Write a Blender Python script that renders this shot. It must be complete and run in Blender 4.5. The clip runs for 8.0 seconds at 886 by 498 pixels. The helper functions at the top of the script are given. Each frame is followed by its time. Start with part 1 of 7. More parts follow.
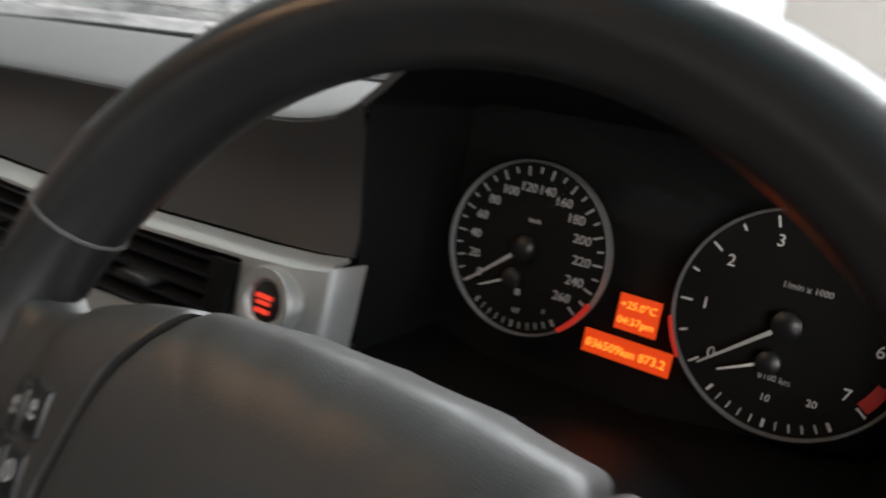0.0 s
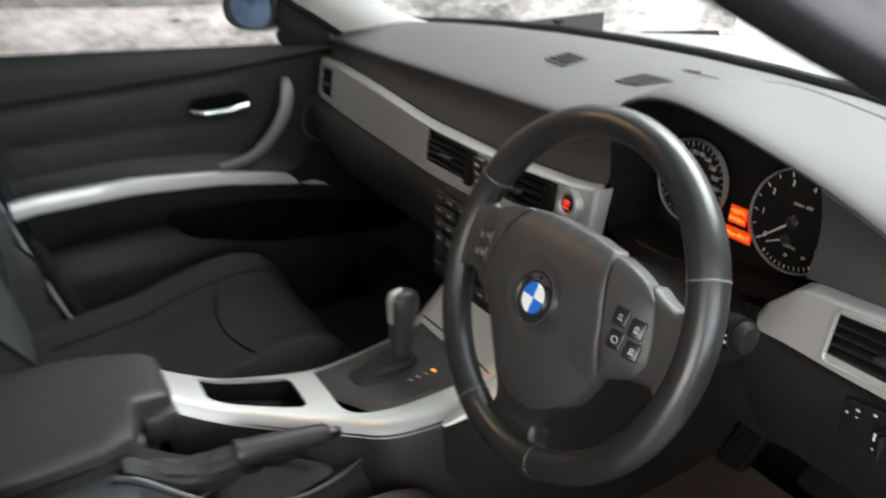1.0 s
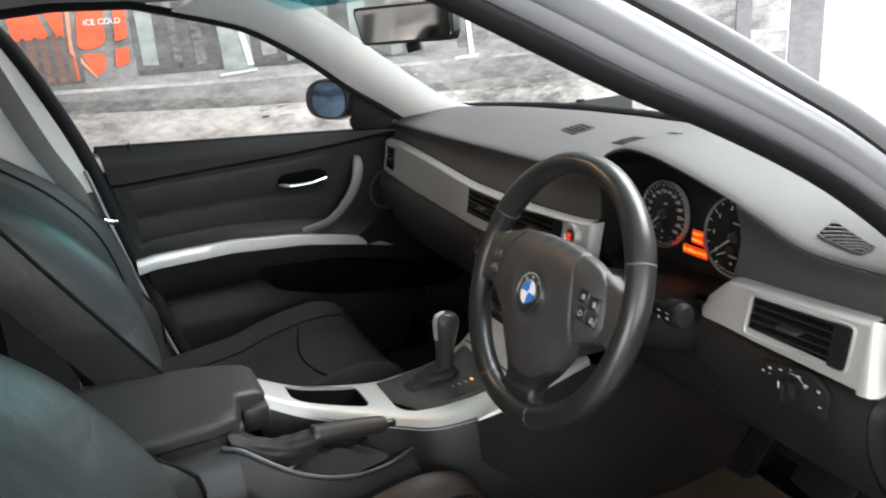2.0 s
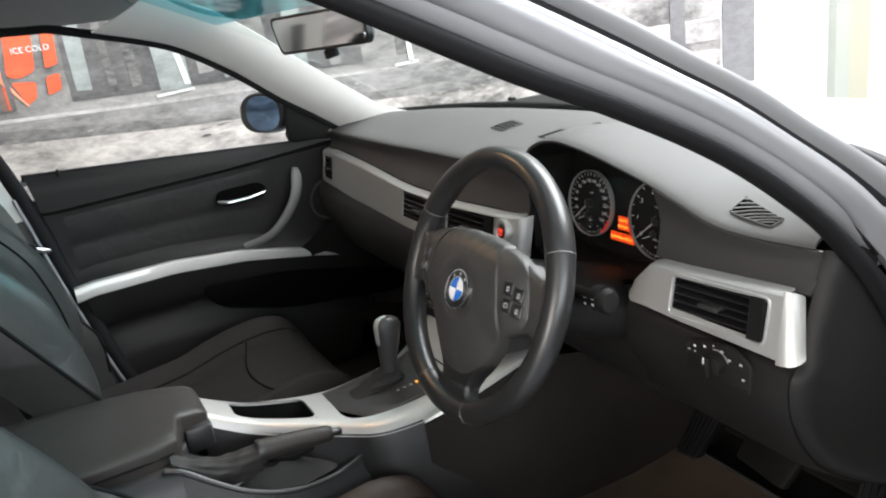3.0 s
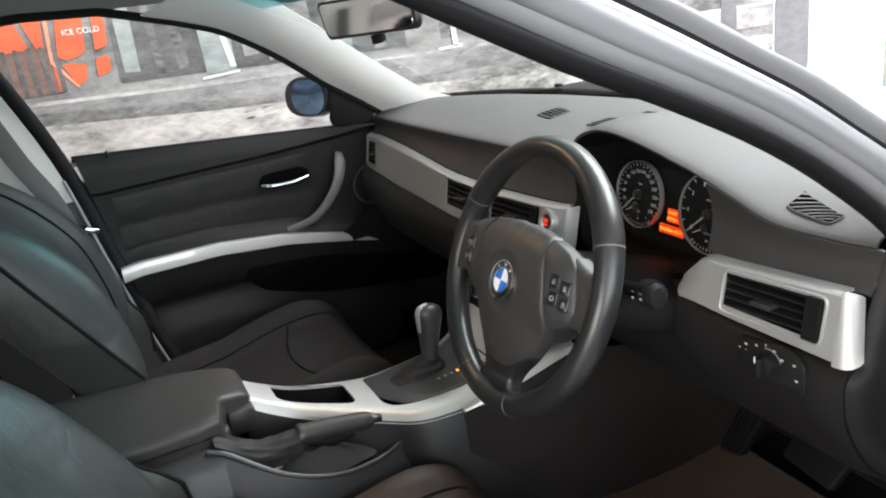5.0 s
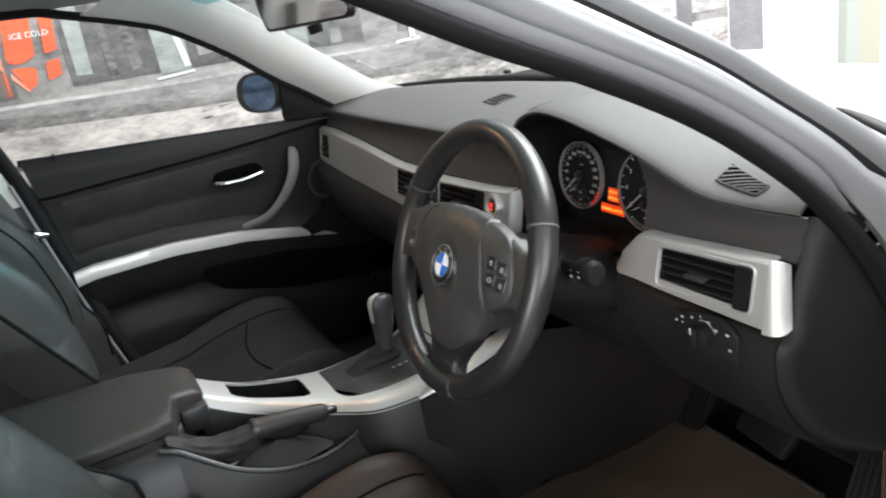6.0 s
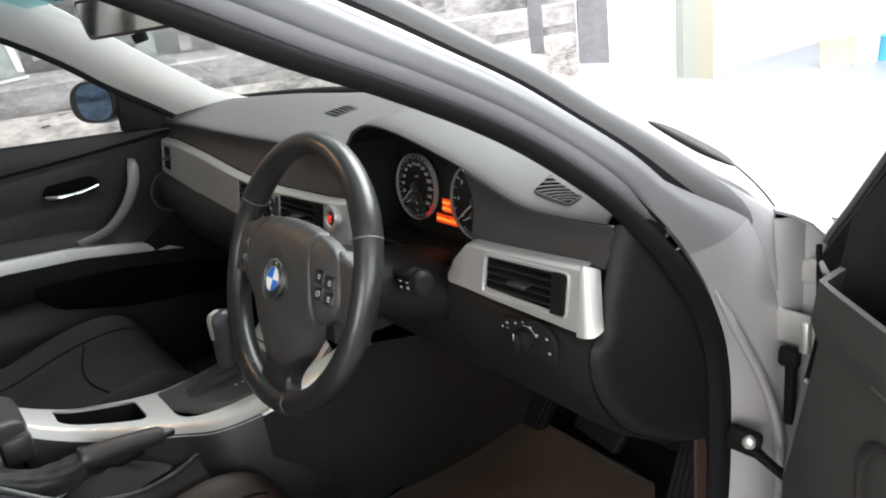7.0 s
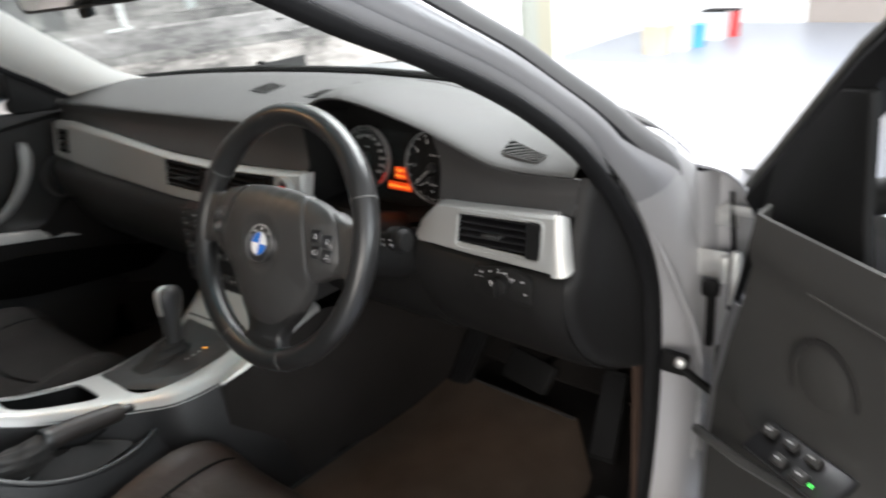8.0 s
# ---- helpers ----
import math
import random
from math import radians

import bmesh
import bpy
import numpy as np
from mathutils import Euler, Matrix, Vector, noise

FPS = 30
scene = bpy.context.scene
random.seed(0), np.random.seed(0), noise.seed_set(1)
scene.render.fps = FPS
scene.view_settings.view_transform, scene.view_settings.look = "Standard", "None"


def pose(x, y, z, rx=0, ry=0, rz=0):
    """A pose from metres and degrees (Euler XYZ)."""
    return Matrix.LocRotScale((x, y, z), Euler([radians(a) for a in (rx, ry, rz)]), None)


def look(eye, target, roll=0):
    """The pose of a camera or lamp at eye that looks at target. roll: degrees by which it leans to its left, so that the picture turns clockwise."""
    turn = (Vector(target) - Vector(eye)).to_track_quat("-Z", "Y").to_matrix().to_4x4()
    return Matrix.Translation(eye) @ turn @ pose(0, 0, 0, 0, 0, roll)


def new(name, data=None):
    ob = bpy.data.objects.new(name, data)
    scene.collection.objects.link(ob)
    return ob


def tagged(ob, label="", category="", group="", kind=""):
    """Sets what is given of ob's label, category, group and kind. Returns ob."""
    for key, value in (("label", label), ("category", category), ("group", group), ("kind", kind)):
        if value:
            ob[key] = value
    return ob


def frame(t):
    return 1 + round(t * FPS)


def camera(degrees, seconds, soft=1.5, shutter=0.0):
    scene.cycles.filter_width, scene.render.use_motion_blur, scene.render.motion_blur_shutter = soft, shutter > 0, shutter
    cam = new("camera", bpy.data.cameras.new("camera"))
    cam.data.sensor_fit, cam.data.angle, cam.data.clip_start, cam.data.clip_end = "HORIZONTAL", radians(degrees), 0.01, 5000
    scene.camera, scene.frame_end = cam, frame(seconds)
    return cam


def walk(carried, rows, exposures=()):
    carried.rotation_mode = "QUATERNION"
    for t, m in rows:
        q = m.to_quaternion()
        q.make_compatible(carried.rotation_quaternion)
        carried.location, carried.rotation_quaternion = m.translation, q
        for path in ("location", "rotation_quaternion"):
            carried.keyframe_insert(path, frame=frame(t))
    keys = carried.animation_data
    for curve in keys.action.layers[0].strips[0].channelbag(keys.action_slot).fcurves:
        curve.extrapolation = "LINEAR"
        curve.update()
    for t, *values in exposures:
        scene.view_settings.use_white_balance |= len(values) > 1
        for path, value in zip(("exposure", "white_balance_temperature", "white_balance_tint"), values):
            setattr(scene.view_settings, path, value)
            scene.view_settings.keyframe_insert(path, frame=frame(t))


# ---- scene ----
cam = camera(59.1, 8.0, 2.0, 0.5)

PATH = [
    (0, (0.481, -0.099, 0.998), (-0.579, 1.509, 0.46), 6.8),
    (0.1, (0.505, -0.110, 1.008), (-0.652, 1.42, 0.443), 5.6),
    (0.2, (0.517, -0.143, 1.021), (-0.656, 1.342, 0.373), 6.4),
    (0.3, (0.536, -0.168, 1.021), (-0.669, 1.296, 0.385), 7.3),
    (0.4, (0.576, -0.202, 1.035), (-0.696, 1.192, 0.373), 7.3),
    (0.5, (0.611, -0.223, 1.049), (-0.696, 1.113, 0.336), 7.7),
    (0.7, (0.719, -0.3, 1.104), (-0.704, 0.885, 0.348), 6.5),
    (1, (0.884, -0.39, 1.201), (-0.695, 0.504, 0.359), -1.3),
    (1.5, (1.056, -0.456, 1.25), (-0.648, 0.311, 0.537), -5.0),
    (1.7, (1.118, -0.474, 1.238), (-0.617, 0.295, 0.608), -3.2),
    (2.8, (1.195, -0.432, 1.202), (-0.528, 0.383, 0.597), -8.3),
    (3, (1.189, -0.428, 1.205), (-0.512, 0.427, 0.594), -7.4),
    (3.5, (1.193, -0.432, 1.2), (-0.489, 0.428, 0.542), -8.1),
    (4, (1.189, -0.437, 1.197), (-0.507, 0.368, 0.507), -7.1),
    (4.5, (1.17, -0.436, 1.213), (-0.57, 0.322, 0.58), -7.1),
    (6, (1.199, -0.394, 1.194), (-0.507, 0.416, 0.535), -9.0),
    (6.5, (1.213, -0.37, 1.191), (-0.405, 0.612, 0.544), -8.5),
    (7, (1.23, -0.353, 1.193), (-0.305, 0.733, 0.512), -7.1),
    (7.5, (1.239, -0.403, 1.201), (-0.298, 0.66, 0.488), -7.4),
    (8, (1.183, -0.549, 1.208), (-0.061, 0.824, 0.457), -5.3),
]
walk(cam, [(t, look(eye, target, roll)) for t, eye, target, roll in PATH], [(0.0, -0.25), (0.5, -0.12), (1.2, 0.05), (4.7, 0.06), (6.5, 0.0), (8.0, -0.08)])

# ---- world, daylight and lamps ----
world = bpy.data.worlds.new("world")
scene.world = world
world.use_nodes = True
wn = world.node_tree.nodes
sky = wn.new("ShaderNodeTexSky")
sky.sky_type, sky.sun_disc = "NISHITA", False
sky.sun_elevation, sky.sun_rotation = radians(48), radians(60)
wn["Background"].inputs["Strength"].default_value = 0.12
world.node_tree.links.new(sky.outputs[0], wn["Background"].inputs["Color"])


def area_lamp(name, eye, target, sx, sy, watts, color):
    data = bpy.data.lights.new(name, "AREA")
    data.shape, data.size, data.size_y, data.energy, data.color = "RECTANGLE", sx, sy, watts, color
    ob = new(name, data)
    ob.matrix_basis = look(eye, target)
    return ob


area_lamp("doorway_daylight", (5.9, 0.7, 1.9), (0.0, 0.2, 1.0), 5.6, 3.0, 450, (0.93, 0.97, 1.0))
# Overhead fill added to whiten the bonnet and front wall; its source is unseen.
area_lamp("added_overhead_light", (0.3, 3.6, 3.95), (0.3, 3.6, 0.0), 3.8, 3.9, 1010, (0.97, 0.98, 1.0))
# Added fill from behind to lift the jamb and footwell; no doorway known there.
area_lamp("added_rear_light", (3.6, -4.9, 1.7), (0.5, 0.2, 0.7), 3.4, 2.8, 310, (1.0, 0.93, 0.86))
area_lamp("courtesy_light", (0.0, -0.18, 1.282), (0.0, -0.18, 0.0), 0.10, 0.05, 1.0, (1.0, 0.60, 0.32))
scene.view_settings.exposure = 0.2

# ---- materials ----


def material(name, color, rough=0.5, metal=0.0, grain=0.0, grain_scale=400.0, vary=0.15, vary_scale=6.0, coat=0.0, spec=0.5, wrinkle=0.0):
    """Plain surface with two scales of variation: broad stains and a fine grain with relief."""
    m = bpy.data.materials.new(name)
    m.use_nodes = True
    nt, p = m.node_tree, m.node_tree.nodes["Principled BSDF"]
    tc = nt.nodes.new("ShaderNodeTexCoord")
    big, mix = nt.nodes.new("ShaderNodeTexNoise"), nt.nodes.new("ShaderNodeMix")
    big.inputs["Scale"].default_value, big.inputs["Detail"].default_value = vary_scale, 5
    nt.links.new(tc.outputs["Object"], big.inputs["Vector"])
    mix.data_type = "RGBA"
    mix.inputs["A"].default_value = (*[c * (1 - vary) for c in color], 1)
    mix.inputs["B"].default_value = (*[min(1, c * (1 + vary)) for c in color], 1)
    nt.links.new(big.outputs["Fac"], mix.inputs["Factor"])
    nt.links.new(mix.outputs["Result"], p.inputs["Base Color"])
    p.inputs["Metallic"].default_value = metal
    p.inputs["Specular IOR Level"].default_value = spec
    p.inputs["Coat Weight"].default_value = coat
    rr = nt.nodes.new("ShaderNodeMapRange")
    rr.inputs["To Min"].default_value, rr.inputs["To Max"].default_value = max(0.02, rough - 0.07), min(1, rough + 0.07)
    nt.links.new(big.outputs["Fac"], rr.inputs["Value"])
    nt.links.new(rr.outputs[0], p.inputs["Roughness"])
    soft_bump = None
    if wrinkle:
        fold, soft_bump = nt.nodes.new("ShaderNodeTexNoise"), nt.nodes.new("ShaderNodeBump")
        fold.inputs["Scale"].default_value, fold.inputs["Detail"].default_value, fold.inputs["Distortion"].default_value = 16.0, 3, 0.8
        soft_bump.inputs["Strength"].default_value, soft_bump.inputs["Distance"].default_value = wrinkle, 0.008
        nt.links.new(tc.outputs["Object"], fold.inputs["Vector"])
        nt.links.new(fold.outputs["Fac"], soft_bump.inputs["Height"])
        nt.links.new(soft_bump.outputs["Normal"], p.inputs["Normal"])
    if grain:
        fine, bump = nt.nodes.new("ShaderNodeTexVoronoi"), nt.nodes.new("ShaderNodeBump")
        fine.inputs["Scale"].default_value = grain_scale
        bump.inputs["Strength"].default_value, bump.inputs["Distance"].default_value = grain, 0.0008
        nt.links.new(tc.outputs["Object"], fine.inputs["Vector"])
        nt.links.new(fine.outputs["Distance"], bump.inputs["Height"])
        if soft_bump:
            nt.links.new(soft_bump.outputs["Normal"], bump.inputs["Normal"])
        nt.links.new(bump.outputs["Normal"], p.inputs["Normal"])
    return m


def glowing(name, color, strength):
    m = bpy.data.materials.new(name)
    m.use_nodes = True
    p = m.node_tree.nodes["Principled BSDF"]
    p.inputs["Base Color"].default_value = (*[c * 0.3 for c in color], 1)
    p.inputs["Emission Color"].default_value = (*color, 1)
    p.inputs["Emission Strength"].default_value = strength
    return m


def clear_glass(name, tint, gloss=0.6):
    """Thin pane: passes light with a tint, and mirrors more towards grazing angles."""
    m = bpy.data.materials.new(name)
    m.use_nodes = True
    nt = m.node_tree
    nt.nodes.remove(nt.nodes["Principled BSDF"])
    tr, gl, fr = nt.nodes.new("ShaderNodeBsdfTransparent"), nt.nodes.new("ShaderNodeBsdfGlossy"), nt.nodes.new("ShaderNodeFresnel")
    mx, sc = nt.nodes.new("ShaderNodeMixShader"), nt.nodes.new("ShaderNodeMath")
    tr.inputs["Color"].default_value = (*tint, 1)
    gl.inputs["Roughness"].default_value = 0.03
    fr.inputs["IOR"].default_value = 1.45
    sc.operation = "MULTIPLY"
    sc.inputs[1].default_value = gloss
    nt.links.new(fr.outputs[0], sc.inputs[0])
    nt.links.new(sc.outputs[0], mx.inputs[0])
    nt.links.new(tr.outputs[0], mx.inputs[1])
    nt.links.new(gl.outputs[0], mx.inputs[2])
    nt.links.new(mx.outputs[0], nt.nodes["Material Output"].inputs["Surface"])
    return m


# Dashboard plastic paler than the fascia's, for the light on its top.
DASHLIT = material("lit_soft_grained_plastic", (0.065, 0.065, 0.063), 0.56, grain=0.3, grain_scale=900, vary=0.08, spec=0.35)
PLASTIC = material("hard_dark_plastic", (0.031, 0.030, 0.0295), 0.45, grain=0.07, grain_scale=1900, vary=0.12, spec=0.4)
SIDEPLASTIC = material("black_console_plastic", (0.0155, 0.0155, 0.016), 0.42, grain=0.1, grain_scale=1500, vary=0.12, spec=0.4)
# Black without reflection, for flat sheets that paint the shade inside hollows.
HOLLOWSHADE = material("hollow_shade_black", (0.003, 0.003, 0.003), 1.0, vary=0.1, spec=0.0)
HUBPLASTIC = material("grained_hub_plastic", (0.039, 0.0376, 0.0364), 0.45, grain=0.1, grain_scale=1700, vary=0.12, spec=0.48)
# Door plastic set paler for the light on the open driver's door.
DOORLIT = material("lit_door_plastic", (0.056, 0.055, 0.052), 0.6, grain=0.1, grain_scale=1500, vary=0.12, spec=0.15)
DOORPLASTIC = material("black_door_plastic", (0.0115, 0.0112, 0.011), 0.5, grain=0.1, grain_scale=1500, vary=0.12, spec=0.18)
# Seat leather browned for the warm light on the driver's cushion.
WARMLEATHER = material("warm_lit_leather", (0.030, 0.020, 0.0155), 0.5, grain=0.12, grain_scale=700, vary=0.2, vary_scale=9, spec=0.3, wrinkle=0.4)
DARKSILVER = material("dark_satin_silver", (0.36, 0.36, 0.36), 0.28, metal=0.9, vary=0.05)
CAPGREY = material("dark_grey_cap_plastic", (0.011, 0.011, 0.011), 0.6, vary=0.06, spec=0.2)
BLACK = material("matt_black_plastic", (0.006, 0.006, 0.006), 0.7, vary=0.2, spec=0.15)
GLOSSBLACK = material("satin_black_plastic", (0.012, 0.012, 0.013), 0.3, vary=0.1)
SILVER = material("satin_silver_trim", (0.46, 0.46, 0.445), 0.40, metal=0.6, vary=0.05, vary_scale=3)
CHROME = material("polished_chrome", (0.85, 0.85, 0.86), 0.12, metal=1.0, vary=0.03)
RIMLEATHER = material("worn_smooth_leather", (0.016, 0.0159, 0.016), 0.31, grain=0.06, grain_scale=1500, vary=0.15, vary_scale=14, spec=0.5)
SEATLEATHER = material("black_seat_leather", (0.024, 0.0232, 0.022), 0.46, grain=0.12, grain_scale=700, vary=0.2, vary_scale=9, spec=0.3, wrinkle=0.35)
DOORLEATHER = material("black_door_leather", (0.0085, 0.0082, 0.008), 0.5, grain=0.12, grain_scale=700, vary=0.2, vary_scale=9, spec=0.22, wrinkle=0.35)
ARMLEATHER = material("brown_grey_armrest_leather", (0.024, 0.0205, 0.0185), 0.48, grain=0.15, grain_scale=700, vary=0.18, vary_scale=9, spec=0.3, wrinkle=0.12)
CLOTH = material("dark_woven_cloth", (0.021, 0.0192, 0.0185), 0.8, grain=0.6, grain_scale=800, vary=0.2, vary_scale=12, spec=0.08, wrinkle=0.35)
MATCARPET = material("brown_grey_mat_carpet", (0.17, 0.126, 0.096), 0.95, grain=1.0, grain_scale=520, vary=0.35, vary_scale=10, spec=0.1)
KICKCARPET = material("red_brown_side_carpet", (0.065, 0.042, 0.032), 0.95, grain=1.0, grain_scale=520, vary=0.3, vary_scale=10, spec=0.1)
CARPET = material("dark_carpet", (0.022, 0.020, 0.019), 0.95, grain=1.0, grain_scale=520, vary=0.35, vary_scale=10, spec=0.1)
HEADLINER = material("light_grey_pillar_trim", (0.68, 0.68, 0.655), 0.75, grain=0.3, grain_scale=900, vary=0.05)
ROOFLINING = material("dark_grey_roof_lining", (0.22, 0.22, 0.22), 0.9, grain=0.3, grain_scale=900, vary=0.05)
PAINT = material("silver_car_paint", (0.285, 0.285, 0.294), 0.40, metal=0.46, vary=0.03, coat=0.08)
# Paler copy of the car paint, for the light on the lower jamb.
LITPAINT = material("lit_silver_paint", (0.365, 0.365, 0.371), 0.47, metal=0.3, vary=0.04)
LIPGREY = material("grey_pillar_lip", (0.12, 0.12, 0.122), 0.5, vary=0.05, spec=0.35)
RUBBER = material("black_door_rubber", (0.006, 0.006, 0.0065), 0.7, vary=0.25, vary_scale=20, spec=0.16)
METAL = material("zinc_hinge_metal", (0.66, 0.66, 0.64), 0.45, metal=0.8, vary=0.15, vary_scale=40)
RINGMETAL = material("satin_dial_ring", (0.32, 0.32, 0.32), 0.35, metal=0.3, vary=0.03)
KNOBGREY = material("satin_grey_knob", (0.040, 0.040, 0.040), 0.32, metal=0.3, vary=0.08)
GAITER = material("soft_dark_gaiter", (0.024, 0.023, 0.022), 0.7, grain=0.2, grain_scale=600, vary=0.25, vary_scale=30, spec=0.2, wrinkle=0.3)
GREYPLASTIC = material("grey_grip_plastic", (0.085, 0.085, 0.082), 0.5, grain=0.2, grain_scale=900, vary=0.06)
WHITEINK = material("white_print", (0.75, 0.75, 0.75), 0.5, vary=0.04)
GREYINK = material("dim_white_print", (0.45, 0.45, 0.45), 0.5, vary=0.04)
REDINK = material("red_print", (0.55, 0.03, 0.02), 0.5, vary=0.05)
STITCH = material("dark_seam_thread", (0.005, 0.005, 0.005), 0.8, vary=0.2, spec=0.1)
BADGEBLUE = material("blue_enamel", (0.02, 0.16, 0.62), 0.2, vary=0.04, coat=0.5)
BADGEWHITE = material("white_enamel", (0.85, 0.86, 0.88), 0.2, vary=0.03, coat=0.5)
BUCKLERED = material("red_buckle_plastic", (0.6, 0.06, 0.03), 0.4, vary=0.05)
MIRROR = material("blue_tinted_mirror", (0.15, 0.235, 0.37), 0.03, metal=1.0, vary=0.02)
INSIDEMIRROR = material("mirror_glass", (0.8, 0.8, 0.8), 0.03, metal=1.0, vary=0.02)
GLASS = clear_glass("car_glass", (0.9, 0.93, 0.92), 0.06)
BANDGLASS = clear_glass("teal_shade_band_glass", (0.16, 0.66, 0.76))
SCREENGLASS = clear_glass("windscreen_glass", (0.88, 0.92, 0.90), 0.07)
CLUSTERGLASS = clear_glass("cluster_lens", (0.97, 0.97, 0.97), 0.06)
LCD = glowing("orange_display", (1.0, 0.075, 0.008), 0.75)
LCDBRIGHT = glowing("bright_orange_segments", (1.0, 0.36, 0.04), 1.6)
BUTTONGLOW = glowing("red_backlit_print", (1.0, 0.06, 0.03), 1.0)
ORANGEGLOW = glowing("orange_selector_light", (1.0, 0.4, 0.05), 1.8)
GREENGLOW = glowing("green_indicator_light", (0.1, 1.0, 0.15), 1.5)
REDRING = glowing("red_lit_ring", (1.0, 0.05, 0.03), 0.35)

# ---- building helpers ----
V = Vector
PLACED = {}


def thing(name, label, category, at=(0, 0, 0), group="", kind=""):
    ob = new(name)
    ob.empty_display_size = 0.05
    ob.matrix_basis = Matrix.Translation(at)
    PLACED[ob] = ob.matrix_basis.copy()
    return tagged(ob, label, category, group, kind)


def part(name, bm, mat, parent=None, label="", smooth=True, angle=40):
    """Links a bmesh, given in the world's metres, as one mesh object under a thing or a part."""
    inv = PLACED[parent].inverted() if parent else Matrix()
    bmesh.ops.transform(bm, matrix=inv, verts=bm.verts)
    bmesh.ops.recalc_face_normals(bm, faces=bm.faces)
    me = bpy.data.meshes.new(name)
    for f in bm.faces:
        f.smooth = smooth
    if smooth:
        for e in bm.edges:
            if len(e.link_faces) == 2 and e.calc_face_angle(0) > radians(angle):
                e.smooth = False
    bm.to_mesh(me)
    bm.free()
    me.materials.append(mat)
    ob = new(name, me)
    if parent:
        ob.parent = parent
    PLACED[ob] = PLACED[parent].copy() if parent else Matrix()
    if label:
        ob["label"] = label
    return ob


def setting(name, bm, mat, label, category, smooth=False):
    return tagged(part(name, bm, mat, None, label, smooth), label, category, "", "structure")


def spline(pts, n, closed=False):
    """Catmull-Rom through pts, n points in all."""
    pts = [V(p) for p in pts]
    m = len(pts)
    out = []
    for i in range(n):
        u = i * (m if closed else m - 1) / (n if closed else n - 1)
        k = min(int(u), m - 1 if closed else m - 2)
        t = u - k
        if closed:
            p0, p1, p2, p3 = (pts[(k + j) % m] for j in (-1, 0, 1, 2))
        else:
            p1, p2 = pts[k], pts[k + 1]
            p0 = pts[k - 1] if k else p1 * 2 - p2
            p3 = pts[k + 2] if k + 2 < m else p2 * 2 - p1
        out.append(0.5 * (2 * p1 + (p2 - p0) * t + (2 * p0 - 5 * p1 + 4 * p2 - p3) * t * t + (3 * p1 - p0 - 3 * p2 + p3) * t ** 3))
    return out


def lerp1(x, xs, ys):
    return float(np.interp(x, xs, ys))


def loft(rows, closed=False, ring=False, caps=False, skip=None):
    """Quads between rows of points. closed: each row is a loop; ring: the last row joins the first; caps: closes the end loops."""
    bm = bmesh.new()
    vs = [[bm.verts.new(p) for p in r] for r in rows]
    nr, nc = len(rows), len(rows[0])
    for i in range(nr if ring else nr - 1):
        for j in range(nc if closed else nc - 1):
            if skip and skip(i, j):
                continue
            a, b = vs[i], vs[(i + 1) % nr]
            bm.faces.new((a[j], a[(j + 1) % nc], b[(j + 1) % nc], b[j]))
    if caps:
        bm.faces.new(vs[0][::-1])
        bm.faces.new(vs[-1])
    return bm


def sheet(rows, thick, skip=None):
    bm = loft(rows, skip=skip)
    bmesh.ops.recalc_face_normals(bm, faces=bm.faces)
    bmesh.ops.solidify(bm, geom=bm.faces[:], thickness=thick)
    loose = [v for v in bm.verts if not v.link_faces]
    bmesh.ops.delete(bm, geom=loose, context="VERTS")
    return bm


def tube(pts, r, n=10, closed=False, flat=1.0, up=V((0, 0, 1))):
    """Round or flattened bar along pts; r: one radius or one for each point."""
    pts = [V(p) for p in pts]
    m = len(pts)
    rows = []
    for i, p in enumerate(pts):
        d = (pts[(i + 1) % m] - pts[i - 1]) if closed else (pts[min(i + 1, m - 1)] - pts[max(i - 1, 0)])
        d.normalize()
        side = d.cross(up)
        side = side.normalized() if side.length > 1e-4 else d.cross(V((1, 0, 0))).normalized()
        nor = side.cross(d)
        rr = r[i] if isinstance(r, (list, tuple)) else r
        rows.append([p + side * math.cos(2 * math.pi * k / n) * rr + nor * math.sin(2 * math.pi * k / n) * rr * flat for k in range(n)])
    return loft(rows, closed=True, ring=closed, caps=not closed)


def rbox(center, size, bev=0.003, m=None, seg=2):
    """Box with rounded edges; m turns it about its centre."""
    bm = bmesh.new()
    bmesh.ops.create_cube(bm, size=1)
    bmesh.ops.scale(bm, vec=size, verts=bm.verts)
    bev = min(bev, min(size) * 0.45)
    if bev > 0:
        bmesh.ops.bevel(bm, geom=bm.edges[:], offset=bev, segments=seg, affect="EDGES", profile=0.5)
    bmesh.ops.transform(bm, matrix=Matrix.Translation(center) @ (m.to_4x4() if m else Matrix()), verts=bm.verts)
    return bm


def slab(poly, depth, m, bev=0.002):
    """Flat polygon of (x, z) pushed back along y by depth, laid out by the matrix m, with a rounded front edge."""
    n = len(poly)
    c = V((sum(p[0] for p in poly) / n, 0, sum(p[1] for p in poly) / n))
    rows = []
    for y, k in ((depth, 0.0), (bev, 0.0), (bev * 0.3, bev * 0.4), (0.0, bev)):
        row = []
        for p in poly:
            q = V((p[0], y, p[1]))
            d = V((c.x - p[0], 0, c.z - p[1]))
            if d.length > 0:
                q += d.normalized() * k
            row.append(m @ q)
        rows.append(row)
    return loft(rows, closed=True, caps=True)


